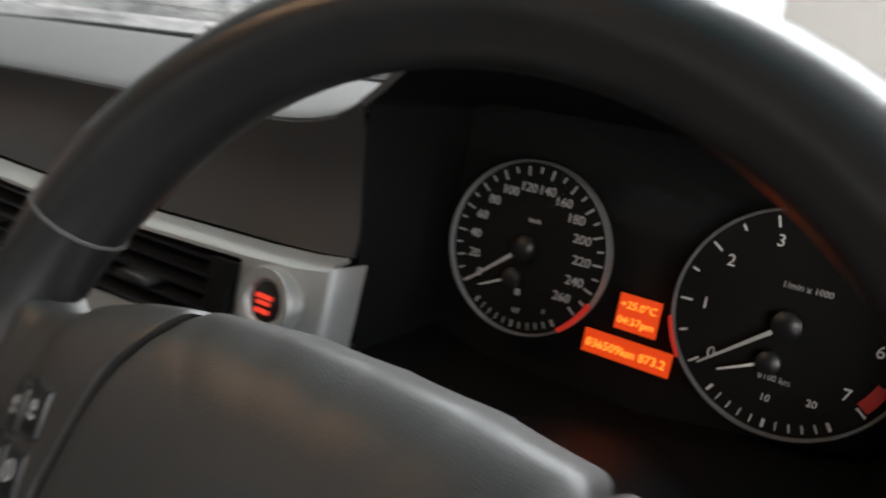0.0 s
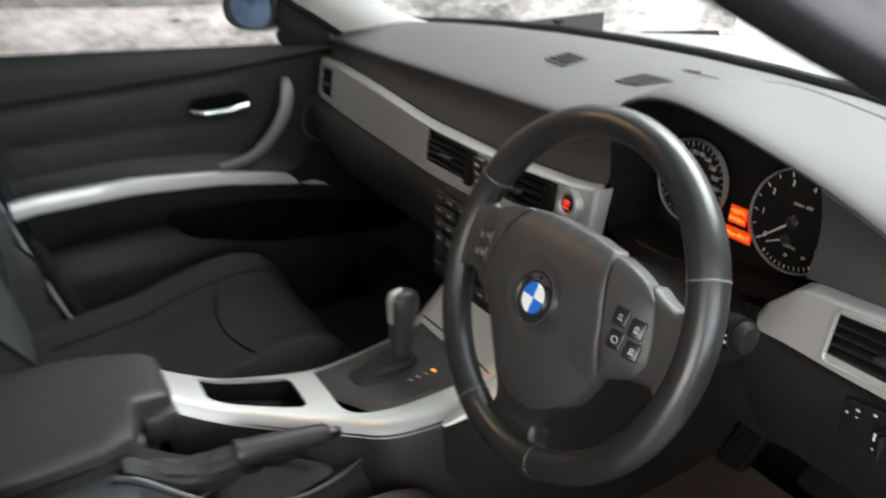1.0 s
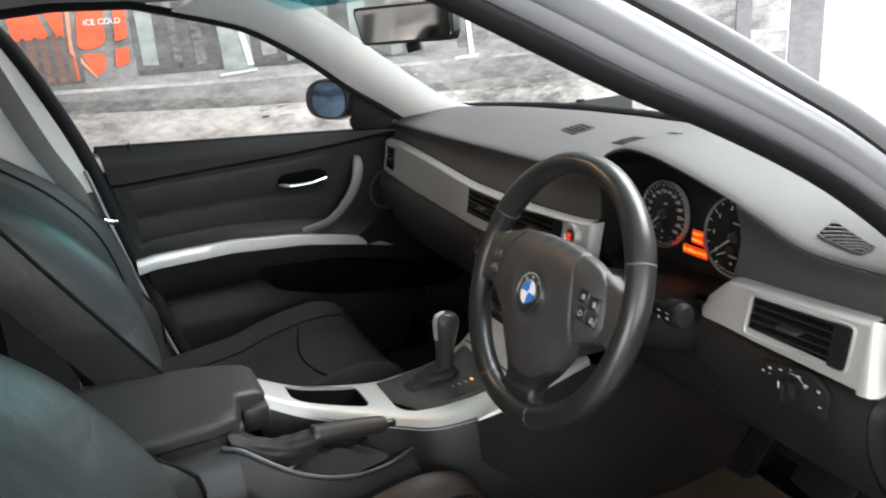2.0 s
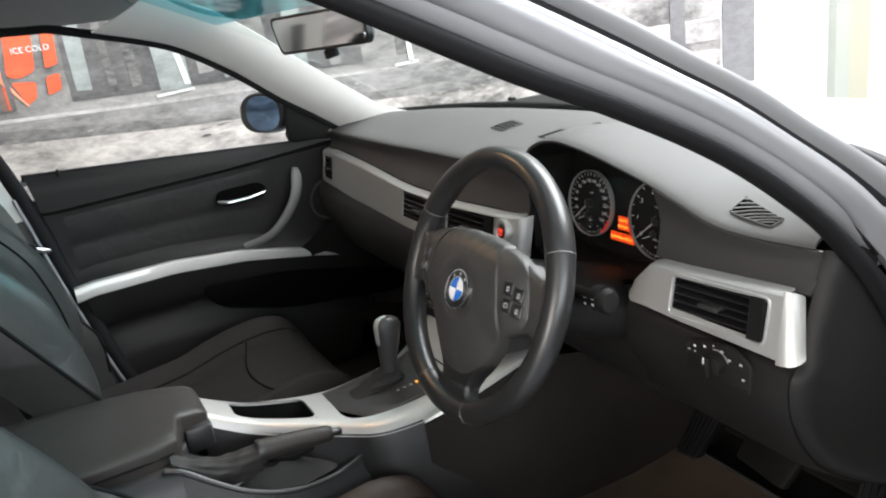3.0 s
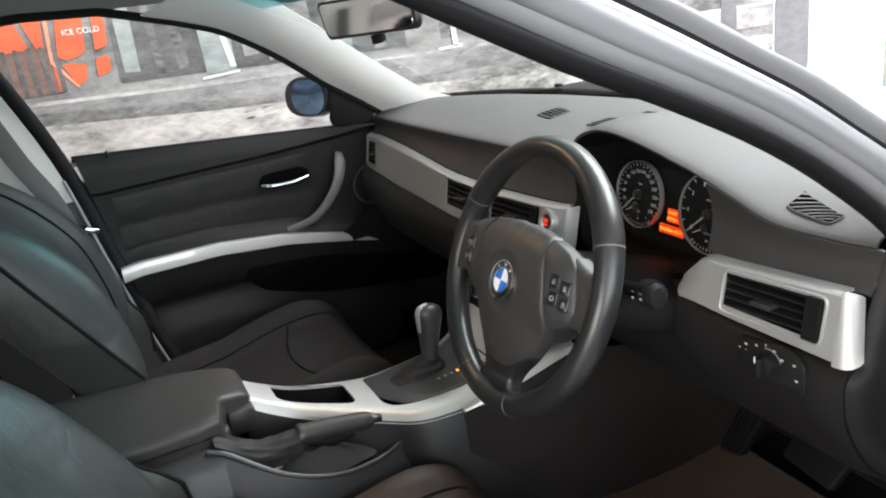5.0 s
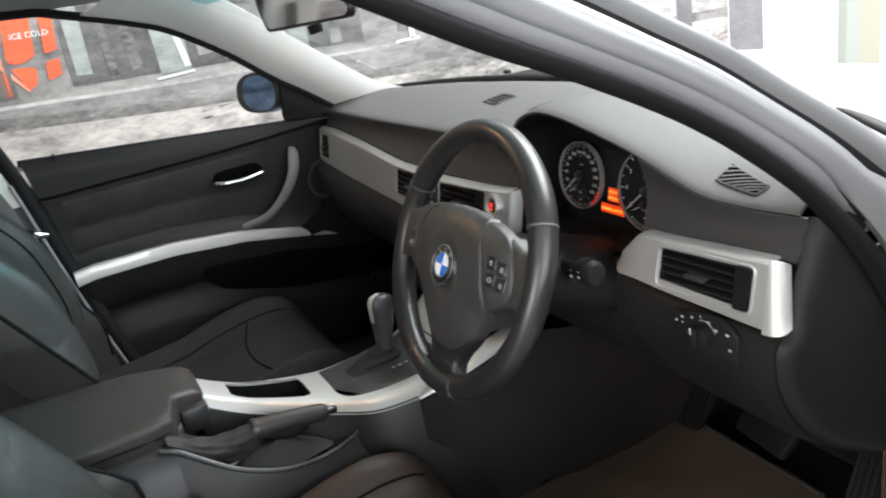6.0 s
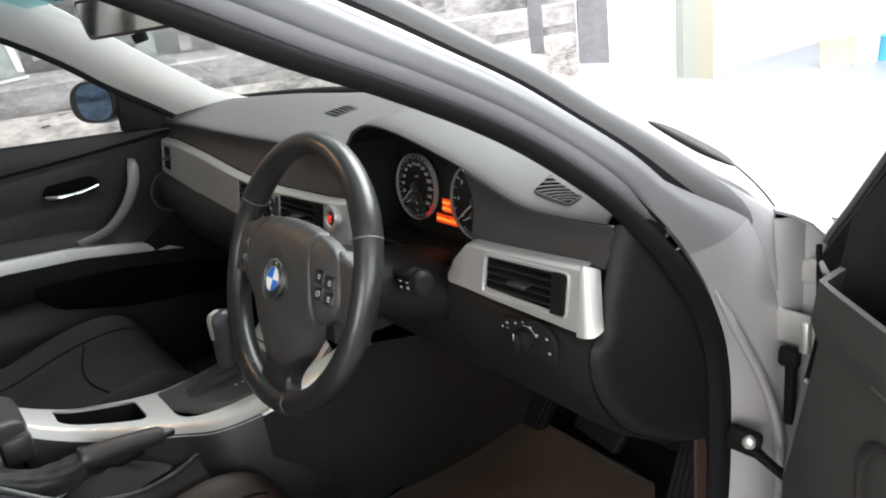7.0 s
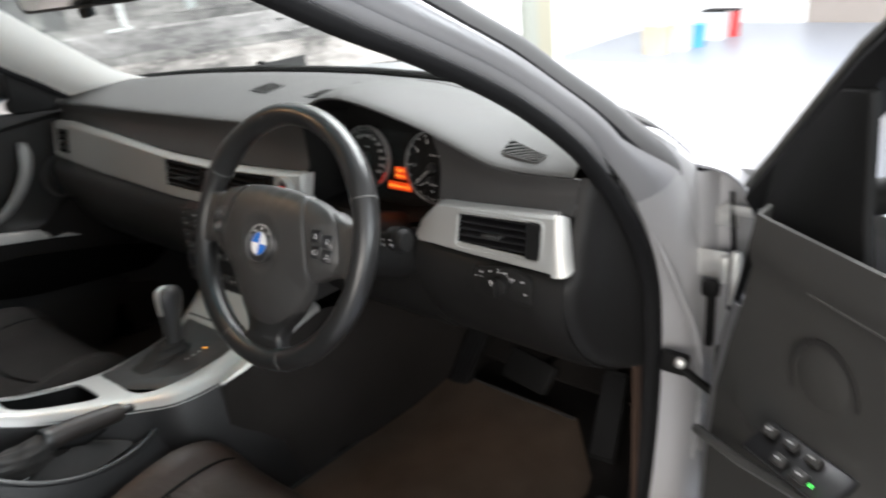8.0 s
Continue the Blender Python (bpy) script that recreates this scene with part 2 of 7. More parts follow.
def rounded(poly, r, n=5):
    """Polygon of (x, z) with rounded corners."""
    out = []
    m = len(poly)
    for i in range(m):
        p, a, b = V(poly[i]), V(poly[i - 1]), V(poly[(i + 1) % m])
        da, db = (a - p), (b - p)
        rr = min(r, da.length * 0.45, db.length * 0.45)
        p1, p2 = p + da.normalized() * rr, p + db.normalized() * rr
        for k in range(n + 1):
            t = k / n
            q = (1 - t) ** 2 * p1 + 2 * t * (1 - t) * p + t * t * p2
            out.append((q.x, q.y))
    return out


def merge(*bms):
    """One bmesh out of several."""
    out = bms[0]
    for b in bms[1:]:
        me = bpy.data.meshes.new("joined")
        b.to_mesh(me)
        b.free()
        out.from_mesh(me)
        bpy.data.meshes.remove(me)
    return out


def disc_ring(r0, r1, depth, m, n=48, a0=0.0, a1=360.0):
    """Flat ring (or arc of one) round the y axis, laid out by m."""
    full = abs(a1 - a0) >= 359.9
    rows = []
    k = n if full else n + 1
    for i in range(k):
        a = radians(a0 + (a1 - a0) * i / n)
        c, s_ = math.cos(a), math.sin(a)
        rows.append([m @ V((r0 * c, 0, r0 * s_)), m @ V((r1 * c, 0, r1 * s_)), m @ V((r1 * c, depth, r1 * s_)), m @ V((r0 * c, depth, r0 * s_))])
    return loft(rows, closed=True, ring=full, caps=not full)


def disc(r, depth, m, n=32, dome=0.0):
    rows = []
    for y, k in ((depth, 1.0), (0.0, 1.0), (-dome * 0.5, 0.75), (-dome, 0.4)):
        rows.append([m @ V((r * k * math.cos(2 * math.pi * i / n), y, r * k * math.sin(2 * math.pi * i / n))) for i in range(n)])
    return loft(rows, closed=True, caps=True)


def lettering(text, size, m, thick=0.0003, align="CENTER"):
    """Characters in the built-in font in the x, z plane of m, facing -y."""
    cu = bpy.data.curves.new("letters", "FONT")
    cu.body, cu.size, cu.align_x, cu.align_y, cu.extrude, cu.resolution_u = text, size, align, "CENTER", thick, 3
    ob = new("letters", cu)
    me = bpy.data.meshes.new_from_object(ob)
    bpy.data.objects.remove(ob)
    bpy.data.curves.remove(cu)
    bm = bmesh.new()
    bm.from_mesh(me)
    bpy.data.meshes.remove(me)
    bmesh.ops.transform(bm, matrix=m @ Matrix.Rotation(radians(90), 4, "X"), verts=bm.verts)
    return bm


def bars(rows, m):
    """Bars in place of writing: rows of (x, z, width, height)."""
    return merge(*[slab([(x - w / 2, z - h / 2), (x + w / 2, z - h / 2), (x + w / 2, z + h / 2), (x - w / 2, z + h / 2)], 0.0006, m, 0.0002) for x, z, w, h in rows])


def turned_box(size, bev, m):
    """Rounded box laid out by the matrix m."""
    bm = rbox((0, 0, 0), size, bev)
    bmesh.ops.transform(bm, matrix=m, verts=bm.verts)
    return bm


def quad_wall(a, b, thick):
    """Box from corner a to corner b."""
    c = [(a[i] + b[i]) / 2 for i in range(3)]
    return rbox(c, [max(abs(a[i] - b[i]), thick) for i in range(3)], 0)


# ---- the room ----

def painted(name, a, b, scale, bands=(), rough=0.7):
    """Blotchy painted print: two tones, cracks and a grain; bands darken level stripes as the print has them."""
    m = bpy.data.materials.new(name)
    m.use_nodes = True
    nt, p = m.node_tree, m.node_tree.nodes["Principled BSDF"]
    tc, mp = nt.nodes.new("ShaderNodeTexCoord"), nt.nodes.new("ShaderNodeMapping")
    mp.inputs["Scale"].default_value = (1, 1, 2.6)
    n1, n2, rp = nt.nodes.new("ShaderNodeTexNoise"), nt.nodes.new("ShaderNodeTexNoise"), nt.nodes.new("ShaderNodeValToRGB")
    n1.inputs["Scale"].default_value, n1.inputs["Detail"].default_value, n1.inputs["Roughness"].default_value = scale * 1.6, 12, 0.78
    n2.inputs["Scale"].default_value, n2.inputs["Detail"].default_value = scale * 0.28, 4
    add = nt.nodes.new("ShaderNodeMath")
    nt.links.new(tc.outputs["Object"], mp.inputs["Vector"])
    nt.links.new(mp.outputs[0], n1.inputs["Vector"])
    nt.links.new(mp.outputs[0], n2.inputs["Vector"])
    nt.links.new(n1.outputs["Fac"], add.inputs[0])
    nt.links.new(n2.outputs["Fac"], add.inputs[1])
    mul = nt.nodes.new("ShaderNodeMath")
    mul.operation = "MULTIPLY"
    mul.inputs[1].default_value = 0.5
    nt.links.new(add.outputs[0], mul.inputs[0])
    rp.color_ramp.elements[0].position, rp.color_ramp.elements[1].position = 0.40, 0.61
    rp.color_ramp.elements[0].color, rp.color_ramp.elements[1].color = (*[v * 1.48 for v in a], 1), (*[v * 1.48 for v in b], 1)
    nt.links.new(mul.outputs[0], rp.inputs[0])
    nt.links.new(rp.outputs[0], p.inputs["Base Color"])
    p.inputs["Roughness"].default_value = rough
    return m


FLOORMAT = material("grey_painted_floor", (0.25, 0.27, 0.31), 0.35, vary=0.18, vary_scale=1.2)
WALLMAT = material("white_painted_wall", (0.8, 0.8, 0.78), 0.7, vary=0.06, vary_scale=1.5)
CEILMAT = material("white_ceiling_board", (0.7, 0.7, 0.7), 0.8, vary=0.05, vary_scale=1)
M_GREY = painted("mural_grey_wall", (0.049, 0.046, 0.044), (0.222, 0.209, 0.200), 5.0)
M_DARK = painted("mural_dark_doorway", (0.020, 0.019, 0.019), (0.099, 0.093, 0.092), 6.0)
M_KERB = painted("mural_pale_kerb", (0.100, 0.094, 0.090), (0.348, 0.325, 0.315), 7.0)
M_GUTTER = painted("mural_dark_gutter", (0.029, 0.027, 0.027), (0.174, 0.163, 0.154), 9.0)
M_ROAD = painted("mural_rough_road", (0.065, 0.059, 0.055), (0.389, 0.351, 0.326), 6.0)
M_RED = painted("mural_orange_red", (0.36, 0.05, 0.018), (0.55, 0.09, 0.035), 5.0)
M_REDDARK = painted("mural_dark_red", (0.067, 0.039, 0.032), (0.174, 0.098, 0.077), 5.0)
M_PALERED = painted("mural_pale_orange", (0.42, 0.13, 0.07), (0.62, 0.24, 0.15), 5.0)
M_POST = painted("mural_grey_green_post", (0.087, 0.092, 0.089), (0.216, 0.231, 0.222), 4.0)
M_WHITE = painted("mural_white_stroke", (0.302, 0.302, 0.295), (0.475, 0.475, 0.461), 9.0)
M_BRICK = painted("mural_grey_brick", (0.055, 0.053, 0.054), (0.10, 0.097, 0.098), 7.0)
WX = -2.1
setting("floor", quad_wall((-3.2, -5.2, -0.1), (6.2, 8.5, 0.0), 0.1), FLOORMAT, "grey painted workshop floor", "floor")
setting("wall_west", merge(quad_wall((WX - 0.2, -5.2, 0.0), (WX, 4.6, 4.0), 0.1), quad_wall((-3.2, 4.4, 0.0), (WX - 0.2, 4.6, 4.0), 0.1), quad_wall((-3.2, 4.6, 0.0), (-3.0, 8.5, 4.0), 0.1)), WALLMAT, "white painted wall behind the printed mural", "wall")
setting("wall_north_pale", quad_wall((-3.2, 8.3, 0.0), (-1.45, 8.5, 4.0), 0.1), WALLMAT, "cream end wall beside the shutter", "wall")
setting("wall_north", quad_wall((-1.45, 8.3, 0.0), (6.2, 8.5, 4.0), 0.1), material("brown_painted_wall", (0.30, 0.265, 0.24), 0.7, vary=0.08), "plain brownish end wall", "wall")
# The opening in the back wall is added to let that fill through.
setting("wall_south", merge(quad_wall((-2.3, -5.2, 0.0), (1.7, -5.0, 4.0), 0.1), quad_wall((5.5, -5.2, 0.0), (6.0, -5.0, 4.0), 0.1), quad_wall((1.7, -5.2, 3.2), (5.5, -5.0, 4.0), 0.1)), WALLMAT, "plain white back wall with an added opening", "wall")
setting("wall_east", merge(quad_wall((6.0, -5.2, 0.0), (6.2, -2.2, 4.0), 0.1), quad_wall((6.0, 5.2, 0.0), (6.2, 8.5, 4.0), 0.1), quad_wall((6.0, -2.2, 3.6), (6.2, 5.2, 4.0), 0.1)),
        WALLMAT, "white wall with a wide open doorway", "wall")
# Ceiling gap added for the overhead fill.
setting("ceiling", merge(quad_wall((-2.3, -5.2, 4.0), (6.2, 1.6, 4.1), 0.1), quad_wall((-3.2, 5.6, 4.0), (6.2, 8.5, 4.1), 0.1),
        quad_wall((-3.2, 1.6, 4.0), (-1.7, 5.6, 4.1), 0.1), quad_wall((2.3, 1.6, 4.0), (6.2, 5.6, 4.1), 0.1)), CEILMAT, "white ceiling with an added opening", "ceiling")
setting("ground", quad_wall((-60, -60, -0.2), (60, 60, -0.11), 0.05), material("yard_concrete", (0.3, 0.3, 0.29), 0.8, vary=0.15), "pale concrete yard outside the doorway", "ground")

# printed mural on the west wall, flat pieces of one print
mural = thing("wall_mural", "printed grey street mural with an orange-red drinks machine", "mural", (WX, 0, 0))


def print_piece(name, pts, mat, lift, label=""):
    """Flat piece of the print, corners (y, z), lift millimetres off the wall."""
    m = Matrix.Translation((WX + lift * 0.001, 0, 0)) @ Matrix.Rotation(radians(90), 4, "Z")
    return part(name, slab([(p[0], p[1]) for p in pts], 0.0015, m, 0.0004), mat, mural, label, False)


print_piece("print_backing", [(-3.5, 0.0), (3.16, 0.0), (3.16, 2.6), (-3.5, 2.6)], M_GREY, 2)
print_piece("dark_shopfront", [(-0.24, 1.0), (0.95, 0.97), (0.95, 2.2), (-0.24, 2.2)], M_DARK, 4)
print_piece("dark_shopfront", [(1.12, 0.98), (2.2, 0.96), (2.2, 2.2), (1.12, 2.2)], M_GUTTER, 4)
M_FACE = painted("mural_kerb_face", (0.075, 0.070, 0.068), (0.235, 0.220, 0.214), 6.0)
print_piece("printed_kerb", [(-3.5, 1.045), (-3.5, 1.10), (-0.55, 0.977), (0.11, 0.951), (1.15, 0.934), (3.15, 0.905), (3.15, 0.78), (1.15, 0.83), (0.09, 0.878), (-0.52, 0.932)][2:] + [(-3.5, 1.045), (-3.5, 1.10)], M_FACE, 5)
print_piece("kerb_edge", [(-3.5, 1.10), (-0.55, 0.977), (0.11, 0.951), (1.15, 0.934), (3.15, 0.905), (3.15, 0.894), (1.15, 0.922), (0.11, 0.938), (-0.55, 0.963), (-3.5, 1.085)], M_KERB, 6)
print_piece("printed_gutter", [(-3.5, 1.045), (-0.52, 0.934), (0.09, 0.880), (1.15, 0.832), (3.15, 0.782), (3.15, 0.72), (1.15, 0.79), (0.08, 0.838), (-0.51, 0.884), (-3.5, 0.98)], M_GUTTER, 6.4)
print_piece("printed_road", [(-3.5, 0.0), (3.14, 0.0), (3.14, 0.73), (1.15, 0.792), (0.08, 0.840), (-0.51, 0.886), (-3.5, 0.98)], M_ROAD, 6.8)
print_piece("grey_post", [(-0.219, 1.037), (-0.163, 1.033), (-0.158, 1.5), (-0.222, 1.5)], M_POST, 6)
print_piece("grey_post", [(0.081, 0.985), (0.20, 0.985), (0.185, 1.5), (0.060, 1.5)], M_POST, 6)
print_piece("white_stroke", [(0.176, 1.0), (0.20, 1.0), (0.165, 1.2), (0.142, 1.2)], M_WHITE, 8)
print_piece("white_stroke", [(0.06, 0.965), (0.21, 0.975), (0.21, 0.985), (0.06, 0.976)], M_WHITE, 8)
print_piece("white_stroke", [(1.10, 0.93), (1.22, 0.935), (1.22, 0.947), (1.10, 0.943)], M_WHITE, 8)
print_piece("white_stroke", [(1.175, 0.94), (1.20, 0.94), (1.17, 1.3), (1.15, 1.3)], M_WHITE, 8)
print_piece("grey_post", [(0.62, 0.97), (0.70, 0.97), (0.69, 1.6), (0.61, 1.6)], M_POST, 6)
for pts, rad in (([(-0.400, 1.36), (-0.436, 1.121), (-0.395, 1.109), (-0.338, 1.130), (-0.310, 1.36)], 0.016), ([(-0.282, 1.36), (-0.304, 1.132), (-0.258, 1.143), (-0.238, 1.36)], 0.012),
                 ([(-0.428, 1.100), (-0.388, 1.014), (-0.355, 1.032), (-0.344, 1.092)], 0.014), ([(-0.310, 1.103), (-0.315, 1.036), (-0.265, 1.052), (-0.260, 1.113)], 0.012),
                 ([(-0.496, 1.162), (-0.472, 1.162), (-0.452, 1.36), (-0.56, 1.36)], 0.004), ([(-0.457, 1.089), (-0.440, 1.089), (-0.440, 1.003), (-0.455, 1.006)], 0.002), ([(-0.640, 1.16), (-0.520, 1.165), (-0.580, 1.36), (-0.66, 1.36)], 0.004)):
    print_piece("orange_panel", rounded(pts, rad, 4), M_RED, 7)
print_piece("pale_edge", [(-0.430, 1.36), (-0.452, 1.116), (-0.384, 1.010), (-0.391, 1.009), (-0.464, 1.108), (-0.445, 1.36)], M_PALERED, 7.4)
print_piece("dark_red_panel", [(-0.72, 1.0), (-0.43, 1.0), (-0.43, 1.16), (-0.72, 1.2)], M_REDDARK, 6)
part("machine_lettering", lettering("ICE COLD", 0.029, Matrix.Translation((WX + 0.009, -0.336, 1.207)) @ Matrix.Rotation(radians(90), 4, "Z")), WHITEINK, mural, "white letters", False)
print_piece("brick_column", [(3.165, 0.54), (3.43, 0.50), (3.43, 2.2), (3.165, 2.2)], M_BRICK, 7)
print_piece("brick_column", [(2.77, 0.66), (2.88, 0.64), (2.88, 2.2), (2.77, 2.2)], M_BRICK, 7)
for k in range(7):
    y0 = -0.70 + 0.042 * k
    print_piece("dark_slat", [(y0, 1.0), (y0 + 0.016, 1.0), (y0 + 0.014, 1.17), (y0 - 0.002, 1.17)], M_DARK, 7.5 + 0.02 * k)
for y0, w, zb, zt, mat in ((-0.10, 0.03, 1.0, 1.5, M_GUTTER), (-0.02, 0.04, 1.02, 1.5, M_GUTTER), (0.24, 0.06, 1.03, 1.5, M_GREY), (0.34, 0.03, 1.0, 1.45, M_POST), (0.44, 0.10, 1.05, 1.5, M_GUTTER), (0.80, 0.05, 0.98, 1.6, M_GREY),
                            (1.28, 0.10, 1.0, 1.6, M_GREY), (1.50, 0.05, 0.98, 1.6, M_POST), (1.72, 0.12, 1.0, 1.6, M_GUTTER), (2.0, 0.06, 0.97, 1.6, M_GREY)):
    print_piece("printed_upright", [(y0, zb), (y0 + w, zb + 0.004), (y0 + w - 0.03, zt), (y0 - 0.03, zt)], mat, 5.5)
rng = random.Random(4)
for k in range(54):
    y0, z0 = rng.uniform(-0.7, 2.2), rng.uniform(0.62, 0.92)
    w, h = rng.uniform(0.008, 0.06), rng.uniform(0.002, 0.010)
    print_piece("pale_scrape", [(y0, z0), (y0 + w, z0 + h * rng.uniform(-0.5, 1)), (y0 + w * 0.7, z0 + h), (y0 - w * 0.2, z0 + h * 0.8)], M_KERB if k % 3 else M_GUTTER, 8 + 0.05 * k)
pil = material("pale_green_column_paint", (0.25, 0.26, 0.225), 0.7, vary=0.06)
setting("trim_column", quad_wall((WX, 4.09, 0.0), (WX + 0.06, 4.225, 3.9), 0.02), pil, "pale green pipe casing on the wall", "column")
setting("trim_panel", quad_wall((WX, 4.235, 0.0), (WX + 0.04, 4.46, 3.9), 0.02), material("cream_panel_paint", (0.28, 0.265, 0.20), 0.7, vary=0.05), "cream painted wall panel", "panel")


def bin_thing(name, label, x, y, w, d, h, mat, lidmat):
    b = thing(name, label, "bin", (x, y, 0), "bins along the wall")
    rows = []
    for z, k in ((0.0, 0.84), (0.02, 0.88), (h * 0.9, 1.0), (h * 0.93, 1.05), (h * 0.95, 1.05)):
        rows.append([V((x + px * w * k / 2, y + py * d * k / 2, z)) for px, py in rounded([(-1, -1), (1, -1), (1, 1), (-1, 1)], 0.25)])
    part("tub", loft(rows, closed=True, caps=True), mat, b)
    part("lid", rbox((x, y, h * 0.975), (w * 1.08, d * 1.08, h * 0.05), 0.02), lidmat, b)
    return b


CREAM = material("cream_plastic", (0.72, 0.62, 0.45), 0.5, vary=0.06)
BLUEP = material("blue_bin_plastic", (0.10, 0.42, 0.62), 0.5, vary=0.06)
REDP = material("red_bin_plastic", (0.62, 0.06, 0.06), 0.5, vary=0.06)
WHITEP = material("white_bin_plastic", (0.75, 0.75, 0.75), 0.5, vary=0.06)
bin_thing("storage_bin", "cream plastic storage bin standing by the wall", -2.12, 6.26, 0.22, 0.20, 0.26, CREAM, CREAM)
bin_thing("storage_bin", "white plastic tub between a cream and a blue bin", -1.99, 6.47, 0.19, 0.17, 0.25, WHITEP, WHITEP)
bin_thing("storage_bin", "blue plastic bin standing by the wall", -1.917, 6.67, 0.12, 0.13, 0.21, BLUEP, BLUEP)
bin_thing("storage_bin", "white plastic bin with a dark lid", -1.93, 7.14, 0.22, 0.20, 0.28, WHITEP, BLACK)
bin_thing("storage_bin", "red plastic bin with a dark lid", -1.85, 7.34, 0.13, 0.14, 0.26, REDP, BLACK)

# ---- the car: body shell ----


def rest_section_(y, ztop, thick, x0, x1, n=28, p=6.0):
    """Rounded oblong across the car at y."""
    cx_, w, cz, h = (x0 + x1) / 2, (x1 - x0) / 2, ztop - thick / 2, thick / 2
    return [V((cx_ + w * math.copysign(abs(math.cos(a)) ** (2 / p), math.cos(a)), y, cz + h * math.copysign(abs(math.sin(a)) ** (2 / p), math.sin(a)))) for a in [2 * math.pi * k / n for k in range(n)]]


car = thing("car_body", "silver saloon car body with the driver's door open", "car", (0, 0.3, 0.0))
PIN = [(0.60, -0.33, 1.268), (0.62, -0.24, 1.225), (0.634, -0.162, 1.184), (0.653, -0.072, 1.135), (0.669, 0.004, 1.098), (0.688, 0.078, 1.057), (0.704, 0.133, 1.020), (0.719, 0.184, 0.976),
       (0.723, 0.236, 0.926), (0.722, 0.303, 0.846), (0.72, 0.356, 0.771), (0.72, 0.384, 0.692), (0.716, 0.394, 0.56), (0.709, 0.394, 0.43), (0.702, 0.378, 0.31)]
POUT = [(0.615, -0.18, 1.29), (0.625, -0.10, 1.245), (0.633, -0.02, 1.203), (0.643, 0.05, 1.163), (0.66, 0.105, 1.125), (0.677, 0.16, 1.088), (0.693, 0.216, 1.044), (0.711, 0.278, 0.998),
        (0.727, 0.335, 0.95), (0.748, 0.41, 0.885), (0.758, 0.45, 0.80), (0.765, 0.475, 0.70), (0.77, 0.48, 0.58), (0.77, 0.472, 0.44), (0.77, 0.46, 0.31)]
NS = 57
RIN, ROUT = spline(PIN, NS), spline(POUT, NS)


def pillar_band(f0, f1, lift0, lift1, bulge, i0=0, i1=NS, widen=None, power=0.7, tilt=0.0, sink=0.0):
    """Strip of the pillar between two shares of its width (0 outside, 1 inside), rounded outwards by bulge, turned inwards by tilt along the slope, its end let in by sink."""
    rows = []
    for i in range(i0, i1):
        a, b = ROUT[i], RIN[i]
        d = RIN[min(i + 1, NS - 1)] - RIN[max(i - 1, 0)]
        out = (b - a).cross(d).normalized()
        if out.x < 0:
            out = -out
        g0, g1 = (f0, f1) if not widen else (lerp1(i, widen[0], widen[1]), lerp1(i, widen[0], widen[2]))
        top = []
        turn = tilt * min(1.0, max(0.0, (38 - i) / 9))
        low = sink * max(0.0, (i - i1 + 6) / 5)
        for k in range(9):
            t = k / 8
            f = g0 + (g1 - g0) * t
            top.append(a + (b - a) * f + out * (lift0 + (lift1 - lift0) * t + turn * (1 - 2 * t) - low + bulge * math.sin(math.pi * t) ** power))
        back = [a + (b - a) * (g0 + (g1 - g0) * t) + out * (min(lift0, lift1) - abs(turn) - low - 0.012) for t in (1.0, 0.5, 0.0)]
        rows.append(top + back)
    return loft(rows, closed=True, caps=True)


FOOT = 34
WIDL = ([0, 8, 20, FOOT + 2], [0.0, -0.04, -0.16, -0.26], [0.21, 0.21, 0.19, 0.16])
part("pillar_outer_lip", pillar_band(0.0, 0.19, 0.0, 0.004, 0.010, 0, FOOT + 4, WIDL, 1.0, 0.0, 0.012), LIPGREY, car, "grey outer edge of the pillar")
part("pillar_rubber_seal", pillar_band(0.17, 0.34, 0.005, 0.000, 0.001, 0, FOOT, None, 1.0), RUBBER, car, "black rubber door seal")
WID = ([0, 31, 36, 40, NS], [0.315, 0.315, 0.0, 0.0, 0.0], [0.625, 0.625, 0.70, 0.74, 0.73])
part("pillar_panel", pillar_band(0.37, 0.79, 0.003, 0.001, 0.009, 0, 37, WID, 1.0, 0.009), PAINT, car, "silver painted door frame")
part("jamb_panel", pillar_band(0.37, 0.79, 0.003, 0.001, 0.009, 36, NS, WID, 1.0, 0.009), LITPAINT, car, "silver door jamb, painted paler for the light on it")
WIDG = ([0, 31, 36, 40, NS], [0.60, 0.60, 0.62, 0.61, 0.60], [0.69, 0.69, 0.69, 0.66, 0.65])
part("flange_groove", pillar_band(0.57, 0.66, -0.006, -0.006, 0.0, 0, 35, WIDG), RUBBER, car, "dark groove beside the flange")
WID2 = ([0, 31, 36, 40, NS], [0.685, 0.685, 0.68, 0.65, 0.64], [0.825, 0.825, 0.78, 0.75, 0.73])
part("inner_flange", pillar_band(0.8, 0.9, 0.000, -0.002, 0.0015, 0, 36, WID2, 1.0, 0.008, 0.02), PAINT, car, "silver inner flange")
WID3 = ([0, 31, 36, 40, NS], [0.82, 0.82, 0.77, 0.74, 0.72], [1.0, 1.0, 1.0, 1.02, 1.03])
part("door_opening_seal", pillar_band(0.9, 1.0, 0.0, 0.0, 0.007, 0, NS, WID3, 1.0), RUBBER, car, "black door opening seal")
# lower jamb, sill and the inside of the footwell
part("door_sill", sheet([[V((x, y, z)) for y in np.linspace(0.45, -1.1, 12)] for x, z in ((0.70, 0.285), (0.715, 0.318), (0.75, 0.322), (0.80, 0.312), (0.83, 0.27), (0.83, 0.22))], 0.004), LITPAINT, car, "silver painted sill")
